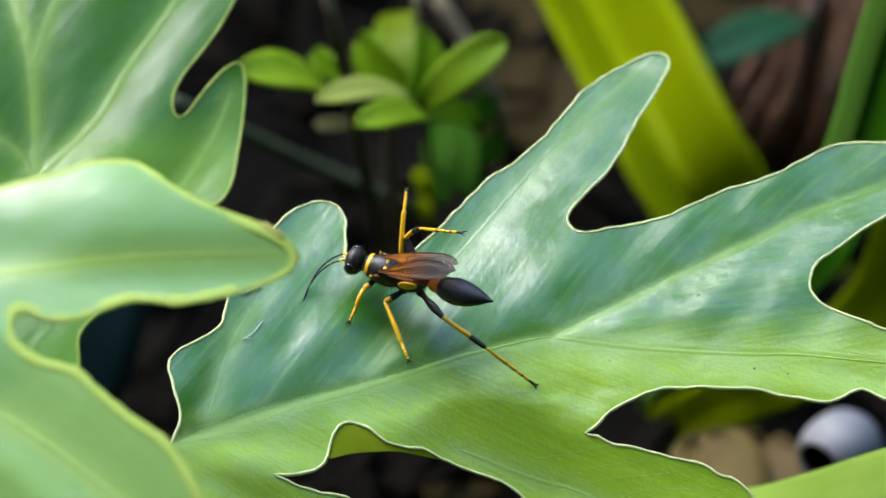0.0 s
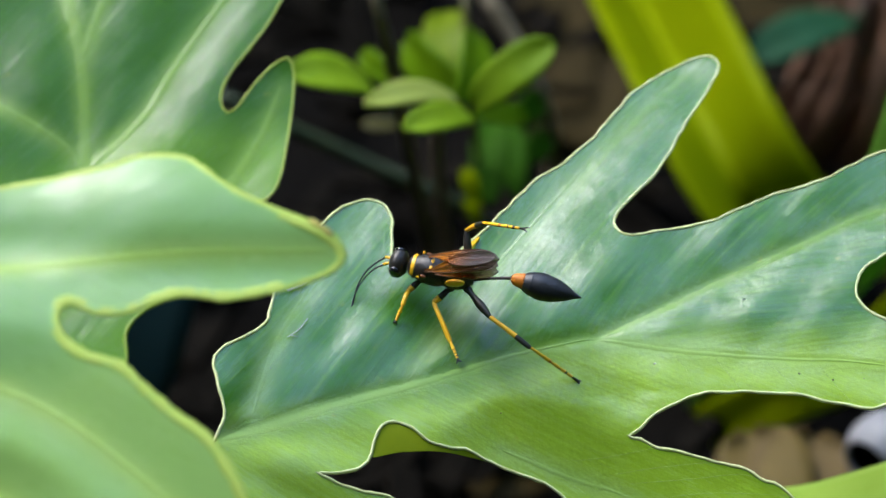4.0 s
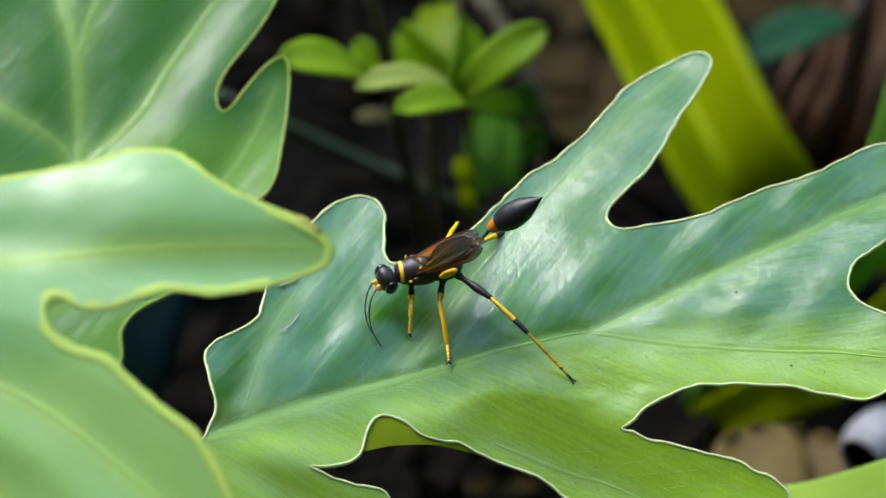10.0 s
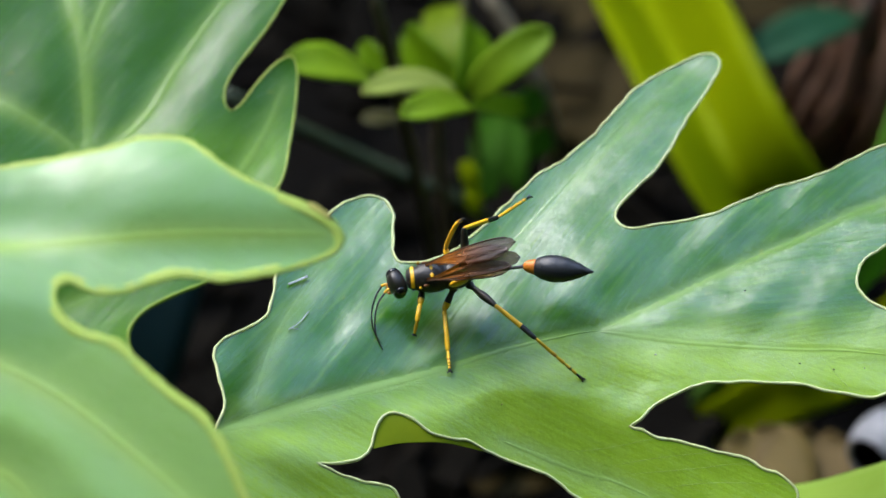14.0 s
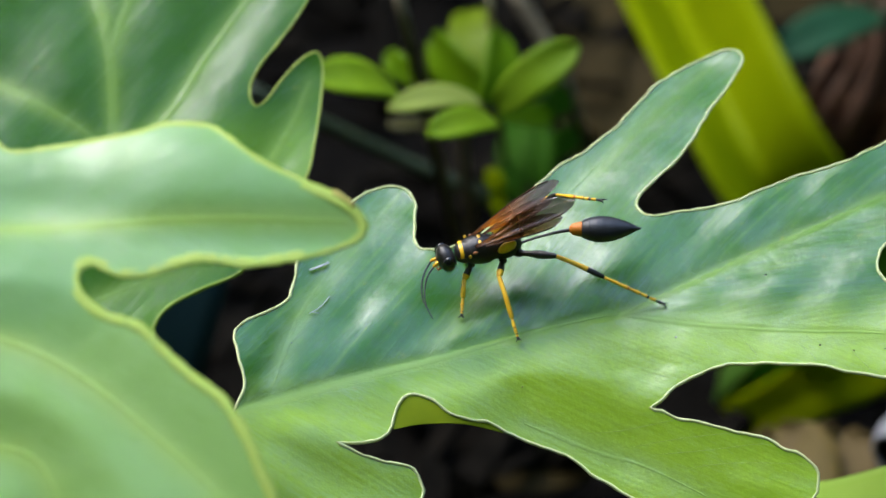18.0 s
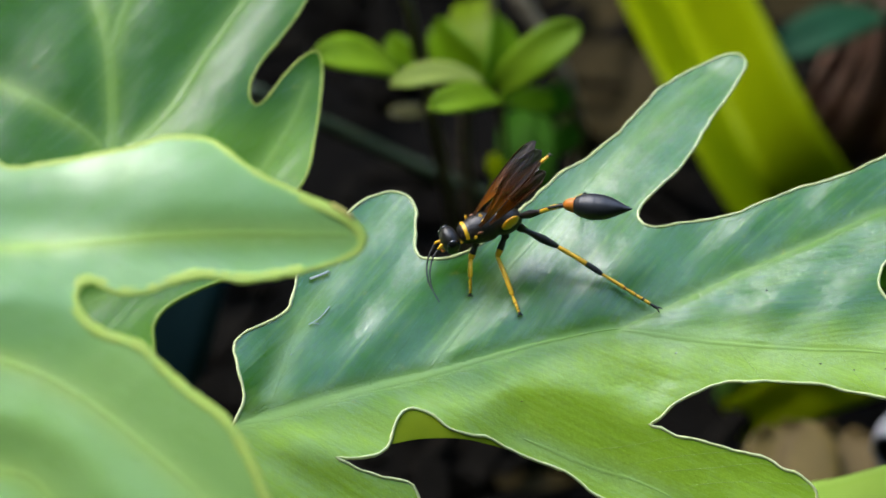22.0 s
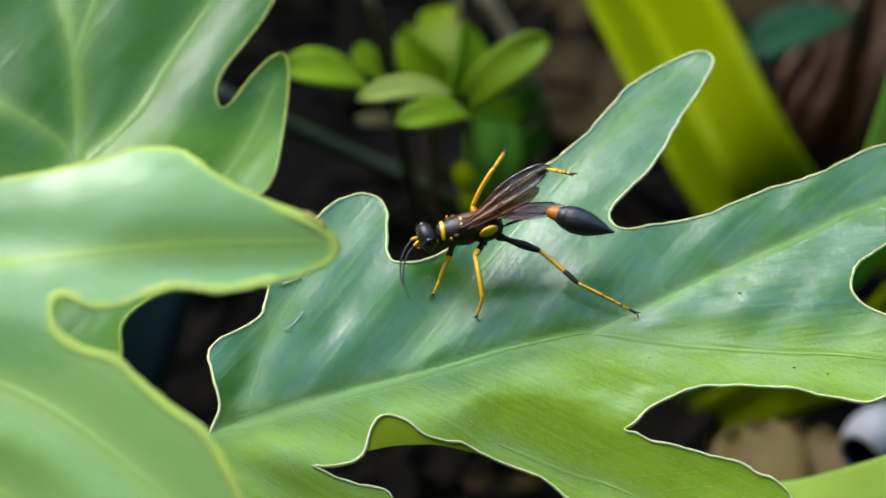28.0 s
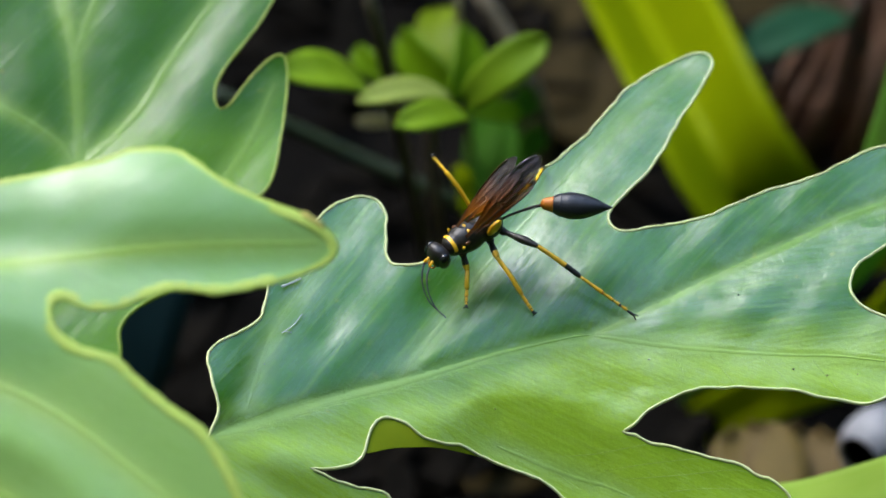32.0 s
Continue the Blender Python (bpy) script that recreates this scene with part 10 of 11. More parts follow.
    walk(tibiae["far", 2], [
        (0, pose(0.0027, 0, 0, -14.4, -14.2, -30.2)), (0.5, pose(0.0027, 0, 0, -25.7, -28, -46.2)), (1, pose(0.0027, 0, 0, 11.2, 5.4, -10.4)),
        (1.5, pose(0.0027, 0, 0, 11.2, 5.4, -10.4)), (2, pose(0.0027, 0, 0, 11.2, 5.4, -10.4)), (2.5, pose(0.0027, 0, 0, -16.7, -19.9, -41.7)),
        (3, pose(0.0027, 0, 0, 11.2, 5.4, -10.4)), (3.5, pose(0.0027, 0, 0, 11.2, 5.4, -10.4)), (5.5, pose(0.0027, 0, 0, 5.2, -38.8, 11.1)),
        (6, pose(0.0027, 0, 0, -35, 62.7, -70.8)), (6.5, pose(0.0027, 0, 0, 11.2, 5.4, -10.4)), (7, pose(0.0027, 0, 0, -3.2, -9.8, -7)),
        (7.5, pose(0.0027, 0, 0, 9.5, -8.7, 20.9)), (8, pose(0.0027, 0, 0, -31.2, -38.7, -60.6)), (8.5, pose(0.0027, 0, 0, -43.2, -55.2, -65.4)),
        (9, pose(0.0027, 0, 0, 11.2, 5.4, -10.4)), (9.5, pose(0.0027, 0, 0, -10.2, -15, -22.9)), (10, pose(0.0027, 0, 0, 2.2, 72.1, 3.7)),
        (10.5, pose(0.0027, 0, 0, -5.6, 72.1, -9.3)), (11, pose(0.0027, 0, 0, -7.3, 72.5, -12)), (11.5, pose(0.0027, 0, 0, -3.5, -10.9, -7)),
        (12, pose(0.0027, 0, 0, -31.4, 64.3, -62.5)), (12.5, pose(0.0027, 0, 0, -26.6, -35.5, -47.2)), (13, pose(0.0027, 0, 0, -8.1, 71.6, -13.7)),
        (13.5, pose(0.0027, 0, 0, -10.5, -17.3, -27.8)), (14, pose(0.0027, 0, 0, -37.1, -53.9, -33.3)),
        (14.5, pose(0.0027, 0, 0, -28.2, -51.5, -33.9)), (16.5, pose(0.0027, 0, 0, -34.1, 56.4, -84.6)), (17, pose(0.0027, 0, 0, -8, -11.4, -17.1)),
        (17.5, pose(0.0027, 0, 0, -80.8, 76.8, -96.2)), (18, pose(0.0027, 0, 0, -75.7, 66.1, -103.9)),
        (18.5, pose(0.0027, 0, 0, -55.6, -41.3, -44.6)), (19, pose(0.0027, 0, 0, -78.4, 70.9, -100.7)), (19.5, pose(0.0027, 0, 0, 11.2, 5.4, -10.4)),
        (20, pose(0.0027, 0, 0, 4.1, -9.4, 4.6)), (20.5, pose(0.0027, 0, 0, -74.5, 79.7, -86.5)), (21, pose(0.0027, 0, 0, -46.6, 62.4, -84.1)),
        (21.5, pose(0.0027, 0, 0, -66.1, 64, -98.7)), (22, pose(0.0027, 0, 0, -27.6, -4.5, -37)), (22.5, pose(0.0027, 0, 0, 11.2, 5.4, -10.4)),
        (23, pose(0.0027, 0, 0, -5, -14.5, -6.4)), (23.5, pose(0.0027, 0, 0, -30.5, -18.6, -33.2)), (24, pose(0.0027, 0, 0, -37.7, -18, -47.2)),
        (24.5, pose(0.0027, 0, 0, -59.3, 60.6, -98)), (25, pose(0.0027, 0, 0, -36, 87.4, -37.9)), (25.5, pose(0.0027, 0, 0, 11.2, 5.4, -10.4)),
        (27.5, pose(0.0027, 0, 0, -11.9, -18.2, -15.3)), (28, pose(0.0027, 0, 0, -36, -23, -48.3)), (28.5, pose(0.0027, 0, 0, -32.4, -3.2, -51.9)),
        (29, pose(0.0027, 0, 0, -20.9, -12.2, -23.2)), (29.5, pose(0.0027, 0, 0, -22.3, 0.1, -35.4)), (30, pose(0.0027, 0, 0, 58.2, 82.9, 65.9)),
        (30.5, pose(0.0027, 0, 0, 11.2, 5.4, -10.4)), (31, pose(0.0027, 0, 0, 11.2, 5.4, -10.4)), (31.5, pose(0.0027, 0, 0, 11.5, -20.5, 22)),
        (32, pose(0.0027, 0, 0, 9.7, -6.9, 12.9)),
    ])
    walk(tarsi["far", 2], [
        (0, pose(0.00681, -0.00239, 0.0012, -13.8, 15.1, -35.7)), (0.5, pose(0.00569, -0.00312, 0.0023, -20.7, 1.2, -52)),
        (1, pose(0.0075, -0.00088, -0.00046, 11.2, 5.4, -10.4)), (1.5, pose(0.0075, -0.00088, -0.00046, 11.2, 5.4, -10.4)),
        (2, pose(0.0075, -0.00088, -0.00046, 11.2, 5.4, -10.4)), (2.5, pose(0.00614, -0.00307, 0.00167, -15.3, 9.3, -47.7)),
        (3, pose(0.0075, -0.00088, -0.00046, 11.2, 5.4, -10.4)), (3.5, pose(0.0075, -0.00088, -0.00046, 11.2, 5.4, -10.4)),
        (5.5, pose(0.00644, 0.00073, 0.00307, 1.8, -9.4, 6.1)), (6, pose(0.00344, -0.00212, -0.00435, -35, 62.7, -70.8)),
        (6.5, pose(0.0075, -0.00088, -0.00046, 11.2, 5.4, -10.4)), (7, pose(0.00749, -0.00059, 0.00084, -2.2, 19.9, -5.6)),
        (7.5, pose(0.00722, 0.00173, 0.00075, 8.9, 21, 22.7)), (8, pose(0.00458, -0.00333, 0.00306, -51.9, -66, -81.5)),
        (8.5, pose(0.00386, -0.00254, 0.00403, -26.8, -28.4, -83.2)), (9, pose(0.0075, -0.00088, -0.00046, 11.2, 5.4, -10.4)),
        (9.5, pose(0.00706, -0.00184, 0.00127, -10.4, 14.3, -28.8)), (10, pose(0.00421, 0.0001, -0.00466, 2.2, 72.1, 3.7)),
        (10.5, pose(0.00419, -0.00024, -0.00466, -5.6, 72.1, -9.3)), (11, pose(0.00414, -0.00031, -0.00467, -7.3, 72.5, -12)),
        (11.5, pose(0.00748, -0.00058, 0.00092, -3.4, 18.9, -8.3)), (12, pose(0.00368, -0.00189, -0.00442, -31.4, 64.3, -62.5)),
        (12.5, pose(0.00541, -0.00293, 0.00285, -47.2, -60.2, -73.2)), (13, pose(0.0042, -0.00037, -0.00465, -8.1, 71.6, -13.7)),
        (13.5, pose(0.00684, -0.00218, 0.00145, -10.4, 12, -33.5)), (14, pose(0.00511, -0.00158, 0.00396, -106.3, -83, -57.3)),
        (14.5, pose(0.00523, -0.0017, 0.00383, -161, -80.2, -10.1)), (16.5, pose(0.00296, -0.0027, -0.00408, -34.1, 56.4, -84.6)),
        (17, pose(0.00729, -0.00141, 0.00097, -7.7, 18.2, -19.7)), (17.5, pose(0.00258, -0.00111, -0.00477, -80.8, 76.8, -96.2)),
        (18, pose(0.00222, -0.00193, -0.00448, -75.7, 66.1, -103.9)), (18.5, pose(0.00532, -0.00258, 0.00323, -110.2, -71.1, -44.9)),
        (19, pose(0.0024, -0.00157, -0.00463, -78.4, 70.9, -100.7)), (19.5, pose(0.0075, -0.00088, -0.00046, 11.2, 5.4, -10.4)),
        (20, pose(0.00752, 0.00039, 0.0008, 0.1, 20, 0.2)), (20.5, pose(0.00275, -0.00087, -0.00482, -74.5, 79.7, -86.5)),
        (21, pose(0.00293, -0.00226, -0.00434, -46.6, 62.4, -84.1)), (21.5, pose(0.00238, -0.00212, -0.00441, -66.1, 64, -98.7)),
        (22, pose(0.0066, -0.00294, 0.00038, -24.2, 25.2, -39.9)), (22.5, pose(0.0075, -0.00088, -0.00046, 11.2, 5.4, -10.4)),
        (23, pose(0.00741, -0.00053, 0.00122, -8.5, 14, -15.3)), (23.5, pose(0.00659, -0.00254, 0.00156, -26.6, 9.5, -43.1)),
        (24, pose(0.00587, -0.00342, 0.00151, -32.5, 10.5, -55.8)), (24.5, pose(0.00236, -0.00239, -0.00427, -59.3, 60.6, -98)),
        (25, pose(0.00287, -0.00013, -0.0049, -36, 87.4, -37.9)), (25.5, pose(0.0075, -0.00088, -0.00046, 11.2, 5.4, -10.4)),
        (27.5, pose(0.00719, -0.00123, 0.00153, -13.9, 9.6, -25.9)), (28, pose(0.0057, -0.00337, 0.00192, -30.4, 5.3, -57.7)),
        (28.5, pose(0.00572, -0.00385, 0.00027, -31.1, 26.2, -56.8)), (29, pose(0.0071, -0.00188, 0.00103, -18.1, 17.1, -28.5)),
        (29.5, pose(0.00669, -0.00284, -0.00001, -20.2, 29.9, -36.6)), (30, pose(0.00295, 0.00055, -0.00486, 58.2, 82.9, 65.9)),
        (30.5, pose(0.0075, -0.00088, -0.00046, 11.2, 5.4, -10.4)), (31, pose(0.0075, -0.00088, -0.00046, 11.2, 5.4, -10.4)),
        (31.5, pose(0.00695, 0.00172, 0.00172, 26.7, -34.4, 51.9)), (32, pose(0.00744, 0.00108, 0.00059, 6.1, 22.8, 10.5)),
    ])
    walk(legs["near", 3], [
        (0, pose(-0.003, 0.0007, -0.0008, 0, -17.3, 146.5)), (0.5, pose(-0.003, 0.0007, -0.0008, 0, -10.9, 154)),
        (1, pose(-0.003, 0.0007, -0.0008, 0, -10.2, 151.5)), (1.5, pose(-0.003, 0.0007, -0.0008, 0, -3.7, 152)),
        (2, pose(-0.003, 0.0007, -0.0008, -0, -11.6, 141.1)), (2.5, pose(-0.003, 0.0007, -0.0008, 0, -21.7, 142.3)),
        (3, pose(-0.003, 0.0007, -0.0008, 0, -17.1, 153.8)), (3.5, pose(-0.003, 0.0007, -0.0008, 0, -14.6, 146.9)),
        (5.5, pose(-0.003, 0.0007, -0.0008, 0, -10, 128.5)), (6, pose(-0.003, 0.0007, -0.0008, 0, -17.2, 127.9)),
        (6.5, pose(-0.003, 0.0007, -0.0008, 0, 5, 134.4)), (7, pose(-0.003, 0.0007, -0.0008, -0, -8, 115.9)),
        (7.5, pose(-0.003, 0.0007, -0.0008, -0, -16.1, 131.1)), (8, pose(-0.003, 0.0007, -0.0008, 0, -24.1, 129.4)),
        (8.5, pose(-0.003, 0.0007, -0.0008, -0, -6, 128.6)), (9, pose(-0.003, 0.0007, -0.0008, 0, 2.6, 131.7)),
        (9.5, pose(-0.003, 0.0007, -0.0008, 0, -3.8, 121.5)), (10, pose(-0.003, 0.0007, -0.0008, 0, -8.7, 130.4)),
        (10.5, pose(-0.003, 0.0007, -0.0008, -0, -12.8, 126.7)), (11, pose(-0.003, 0.0007, -0.0008, 0, -25.4, 118.7)),
        (11.5, pose(-0.003, 0.0007, -0.0008, 0, -5.8, 116.1)), (12, pose(-0.003, 0.0007, -0.0008, 0, -21.1, 128.4)),
        (12.5, pose(-0.003, 0.0007, -0.0008, -0, -23, 126.2)), (13, pose(-0.003, 0.0007, -0.0008, 0, -17.5, 131.7)),
        (13.5, pose(-0.003, 0.0007, -0.0008, -0, -29.5, 129.9)), (14, pose(-0.003, 0.0007, -0.0008, 0, -23.3, 125.4)),
        (14.5, pose(-0.003, 0.0007, -0.0008, 0, -30.6, 125.6)), (16.5, pose(-0.003, 0.0007, -0.0008, -0, -30.6, 130.5)),
        (17, pose(-0.003, 0.0007, -0.0008, 0, -28.1, 133.2)), (17.5, pose(-0.003, 0.0007, -0.0008, -0, -1, 117.2)),
        (18, pose(-0.003, 0.0007, -0.0008, 0, -15.2, 145.4)), (18.5, pose(-0.003, 0.0007, -0.0008, 0, 7.6, 165.8)),
        (19, pose(-0.003, 0.0007, -0.0008, -0, 8, 159.1)), (19.5, pose(-0.003, 0.0007, -0.0008, 0, 10.4, 151.8)),
        (20, pose(-0.003, 0.0007, -0.0008, 0, 6.9, 152.8)), (20.5, pose(-0.003, 0.0007, -0.0008, -0, 6.7, 144.1)),
        (21, pose(-0.003, 0.0007, -0.0008, 0, -32.7, 126.2)), (21.5, pose(-0.003, 0.0007, -0.0008, 0, -1.2, 152.6)),
        (22, pose(-0.003, 0.0007, -0.0008, 0, 17.9, 136.1)), (22.5, pose(-0.003, 0.0007, -0.0008, 0, 15.7, 139.9)),
        (23, pose(-0.003, 0.0007, -0.0008, -0, 11.6, 157.2)), (23.5, pose(-0.003, 0.0007, -0.0008, 0, 13.4, 152.1)),
        (24, pose(-0.003, 0.0007, -0.0008, 0, 10.9, 155.2)), (24.5, pose(-0.003, 0.0007, -0.0008, 0, 13.3, 150.3)),
        (25, pose(-0.003, 0.0007, -0.0008, 0, 9.9, 154.6)), (25.5, pose(-0.003, 0.0007, -0.0008, 0, 10.6, 155.3)),
        (27.5, pose(-0.003, 0.0007, -0.0008, 0, 12.2, 151.1)), (28, pose(-0.003, 0.0007, -0.0008, 0, 11.4, 155.2)),
        (28.5, pose(-0.003, 0.0007, -0.0008, -0, 1.4, 149)), (29, pose(-0.003, 0.0007, -0.0008, -0, 9.1, 150.8)),
        (29.5, pose(-0.003, 0.0007, -0.0008, 0, 11.8, 149.2)), (30, pose(-0.003, 0.0007, -0.0008, -0, 12.5, 143.2)),
        (30.5, pose(-0.003, 0.0007, -0.0008, 0, 12.2, 128.7)), (31, pose(-0.003, 0.0007, -0.0008, 0, 8.2, 127.4)),
        (31.5, pose(-0.003, 0.0007, -0.0008, 0, 1.5, 130.6)), (32, pose(-0.003, 0.0007, -0.0008, -0, -6, 112.9)),
    ])
    walk(tibiae["near", 3], [
        (0, pose(0.005, 0, 0, 6.3, 26.1, 21.4)), (0.5, pose(0.005, 0, 0, 9.9, 51.5, 41.8)), (1, pose(0.005, 0, 0, 5.3, 42.3, 26)),
        (1.5, pose(0.005, 0, 0, 0.9, -4.9, 14)), (2, pose(0.005, 0, 0, 5, 21.6, 25.3)), (2.5, pose(0.005, 0, 0, 21.1, 54.5, 49.9)),
        (3, pose(0.005, 0, 0, 6.3, 31.3, 21)), (3.5, pose(0.005, 0, 0, 4.3, 18.4, 17.1)), (5.5, pose(0.005, 0, 0, 3.3, 6.3, 19.5)),
        (6, pose(0.005, 0, 0, 7.5, 19.9, 26.2)), (6.5, pose(0.005, 0, 0, -0.8, -16.2, 8.8)), (7, pose(0.005, 0, 0, 2.7, 10.6, 19.6)),
        (7.5, pose(0.005, 0, 0, 7.6, 20.2, 28.3)), (8, pose(0.005, 0, 0, 17.6, 43.4, 42.6)), (8.5, pose(0.005, 0, 0, 1.7, 1.9, 16.5)),
        (9, pose(0.005, 0, 0, -0.3, -10.4, 6.4)), (9.5, pose(0.005, 0, 0, 0.1, 1.2, 1.8)), (10, pose(0.005, 0, 0, -1, 6.5, -6.5)),
        (10.5, pose(0.005, 0, 0, -0.2, 13.3, -0.8)), (11, pose(0.005, 0, 0, 5.7, 43.3, 12.6)), (11.5, pose(0.005, 0, 0, 0.6, -1.2, 6.1)),
        (12, pose(0.005, 0, 0, 1.3, 24, 3.6)), (12.5, pose(0.005, 0, 0, 3, 23.5, 7.7)), (13, pose(0.005, 0, 0, -0.7, 13.3, -2.2)),
        (13.5, pose(0.005, 0, 0, 8.5, 42.8, 17)), (14, pose(0.005, 0, 0, 3.7, 26, 9.4)), (14.5, pose(0.005, 0, 0, 4.1, 41.3, 8)),
        (16.5, pose(0.005, 0, 0, 8.2, 38, 16)), (17, pose(0.005, 0, 0, 4.7, 31.1, 10)), (17.5, pose(0.005, 0, 0, -0.6, -3.9, -36.4)),
        (18, pose(0.005, 0, 0, 3.4, 39.2, 11.8)), (18.5, pose(0.005, 0, 0, 1.4, 6.7, -10.6)), (19, pose(0.005, 0, 0, 1.7, 7, -12.2)),
        (19.5, pose(0.005, 0, 0, 2.4, 4.5, -12.9)), (20, pose(0.005, 0, 0, 1.9, 9.2, -15.1)), (20.5, pose(0.005, 0, 0, 3.9, 8, -34.3)),
        (21, pose(0.005, 0, 0, -28.5, 52.5, -51.5)), (21.5, pose(0.005, 0, 0, -0.8, 10.8, -41.2)), (22, pose(0.005, 0, 0, 3.1, -5.6, -9.8)),
        (22.5, pose(0.005, 0, 0, 3, -2.7, -10.8)), (23, pose(0.005, 0, 0, 2.7, 1.7, -13.2)), (23.5, pose(0.005, 0, 0, 2.9, -0.2, -12.5)),
        (24, pose(0.005, 0, 0, 3.2, 3.4, -16.7)), (24.5, pose(0.005, 0, 0, 3.2, 0.2, -13.8)), (25, pose(0.005, 0, 0, 2.8, 4.7, -16.1)),
        (25.5, pose(0.005, 0, 0, 2.8, 3.6, -14.9)), (27.5, pose(0.005, 0, 0, 2.7, 1.6, -12.6)), (28, pose(0.005, 0, 0, 5.3, -3.5, -28)),
        (28.5, pose(0.005, 0, 0, -0, 16.5, 0.9)), (29, pose(0.005, 0, 0, 2.5, 6.6, -15.6)), (29.5, pose(0.005, 0, 0, 2.9, 3, -13.9)),
        (30, pose(0.005, 0, 0, 5.6, -2.9, -26.5)), (30.5, pose(0.005, 0, 0, 2.8, 2.4, -12.9)), (31, pose(0.005, 0, 0, 3, 7.9, -20.4)),
        (31.5, pose(0.005, 0, 0, 0.7, 12.5, -27.1)), (32, pose(0.005, 0, 0, 0.4, 28.2, 3.2)),
    ])
    walk(tarsi["near", 3], [
        (0, pose(0.00989, 0.00192, -0.00258, 12.9, 52.5, 36.6)), (0.5, pose(0.00772, 0.00243, -0.00458, 4.1, 21.3, 21.7)),
        (1, pose(0.00889, 0.0019, -0.00393, 2.9, 23.6, 16.2)), (1.5, pose(0.01066, 0.00141, 0.00049, 2.5, 47.5, 28.6)),
        (2, pose(0.00992, 0.00232, -0.00215, 6.7, 39.7, 30.2)), (2.5, pose(0.00719, 0.00259, -0.00476, 13.4, 36.8, 36.3)),
        (3, pose(0.00966, 0.00179, -0.00304, 11, 50.3, 31.9)), (3.5, pose(0.01031, 0.00163, -0.00185, 11.8, 52.1, 38.2)),
        (5.5, pose(0.01048, 0.00194, -0.00064, 7.6, 42.9, 38.7)), (6, pose(0.00994, 0.00243, -0.00199, 14, 47.9, 42.5)),
        (6.5, pose(0.01055, 0.00085, 0.00164, -1.7, 23.6, 17.9)), (7, pose(0.01042, 0.00192, -0.00108, 3.6, 27.4, 25.2)),
        (7.5, pose(0.00984, 0.0026, -0.00202, 13.4, 46.9, 43.6)), (8, pose(0.00813, 0.00288, -0.00402, 17.6, 43.4, 42.6)),
        (8.5, pose(0.01061, 0.00166, -0.0002, 2.7, 34.8, 23.2)), (9, pose(0.01072, 0.00065, 0.00106, -0.3, 19.8, 5.7)),
        (9.5, pose(0.01085, 0.00018, -0.00012, 0.6, 22.8, 8.6)), (10, pose(0.01077, -0.00066, -0.00066, -0.2, 32.3, -1.4)),
        (10.5, pose(0.01069, -0.00008, -0.00135, 1.5, 37.5, 6.4)), (11, pose(0.00915, 0.00093, -0.00401, 5.7, 43.3, 12.6)),
        (11.5, pose(0.01082, 0.00062, 0.00012, 1.5, 29.6, 13.9)), (12, pose(0.01033, 0.00034, -0.00238, 5.9, 51.6, 14.1)),
        (12.5, pose(0.01032, 0.00072, -0.00233, 12.9, 57.1, 27.6)), (13, pose(0.01069, -0.00022, -0.00134, 5.2, 53, 14.1)),
        (13.5, pose(0.00911, 0.00125, -0.00397, 11.5, 58.1, 20.6)), (14, pose(0.01019, 0.00086, -0.00256, 12.5, 55.3, 27)),
        (14.5, pose(0.00935, 0.00061, -0.00386, 19.8, 59.4, 34.4)), (16.5, pose(0.00943, 0.00127, -0.0036, 26, 64.9, 42.5)),
        (17, pose(0.00993, 0.00087, -0.00302, 22.6, 66, 38.1)), (17.5, pose(0.0097, -0.00346, 0.0004, 0.4, 58, 13.4)),
        (18, pose(0.00944, 0.00093, -0.0037, 3.4, 39.2, 11.8)), (18.5, pose(0.01071, -0.00107, -0.00068, 1.4, 6.7, -10.6)),
        (19, pose(0.01067, -0.00123, -0.00072, 1.7, 7, -12.2)), (19.5, pose(0.01068, -0.00131, -0.00046, 2.4, 4.5, -12.9)),
        (20, pose(0.01057, -0.00151, -0.00094, 1.9, 9.2, -15.1)), (20.5, pose(0.00979, -0.00327, -0.00081, 1.8, 13, -14.9)),
        (21, pose(0.00722, -0.00278, -0.00464, 2.6, 68.7, 3.9)), (21.5, pose(0.00932, -0.00379, -0.00109, -0.2, 28.8, -9.1)),
        (22, pose(0.01074, -0.00099, 0.00057, 3.1, -5.6, -9.8)), (22.5, pose(0.01074, -0.00109, 0.00028, 3, -2.7, -10.8)),
        (23, pose(0.01069, -0.00134, -0.00017, 2.7, 1.7, -13.2)), (23.5, pose(0.01071, -0.00127, 0.00002, 2.9, -0.2, -12.5)),
        (24, pose(0.01059, -0.00168, -0.00035, 3.2, 3.4, -16.7)), (24.5, pose(0.01068, -0.00139, -0.00002, 3.2, 0.2, -13.8)),
        (25, pose(0.0106, -0.00162, -0.00048, 2.8, 4.7, -16.1)), (25.5, pose(0.01064, -0.0015, -0.00037, 2.8, 3.6, -14.9)),
        (27.5, pose(0.01071, -0.00127, -0.00017, 2.7, 1.6, -12.6)), (28, pose(0.01016, -0.00274, 0.00036, 0.6, 9.2, -2.9)),
        (28.5, pose(0.01061, 0.00009, -0.00166, -0, 16.5, 0.9)), (29, pose(0.0106, -0.00156, -0.00068, 2.5, 6.6, -15.6)),
        (29.5, pose(0.01067, -0.00141, -0.00031, 2.9, 3, -13.9)), (30, pose(0.01023, -0.0026, 0.00029, -0.1, 6.7, 0.6)),
        (30.5, pose(0.0107, -0.00131, -0.00025, 2.8, 2.4, -12.9)), (31, pose(0.01043, -0.00202, -0.00081, 3, 7.9, -20.4)),
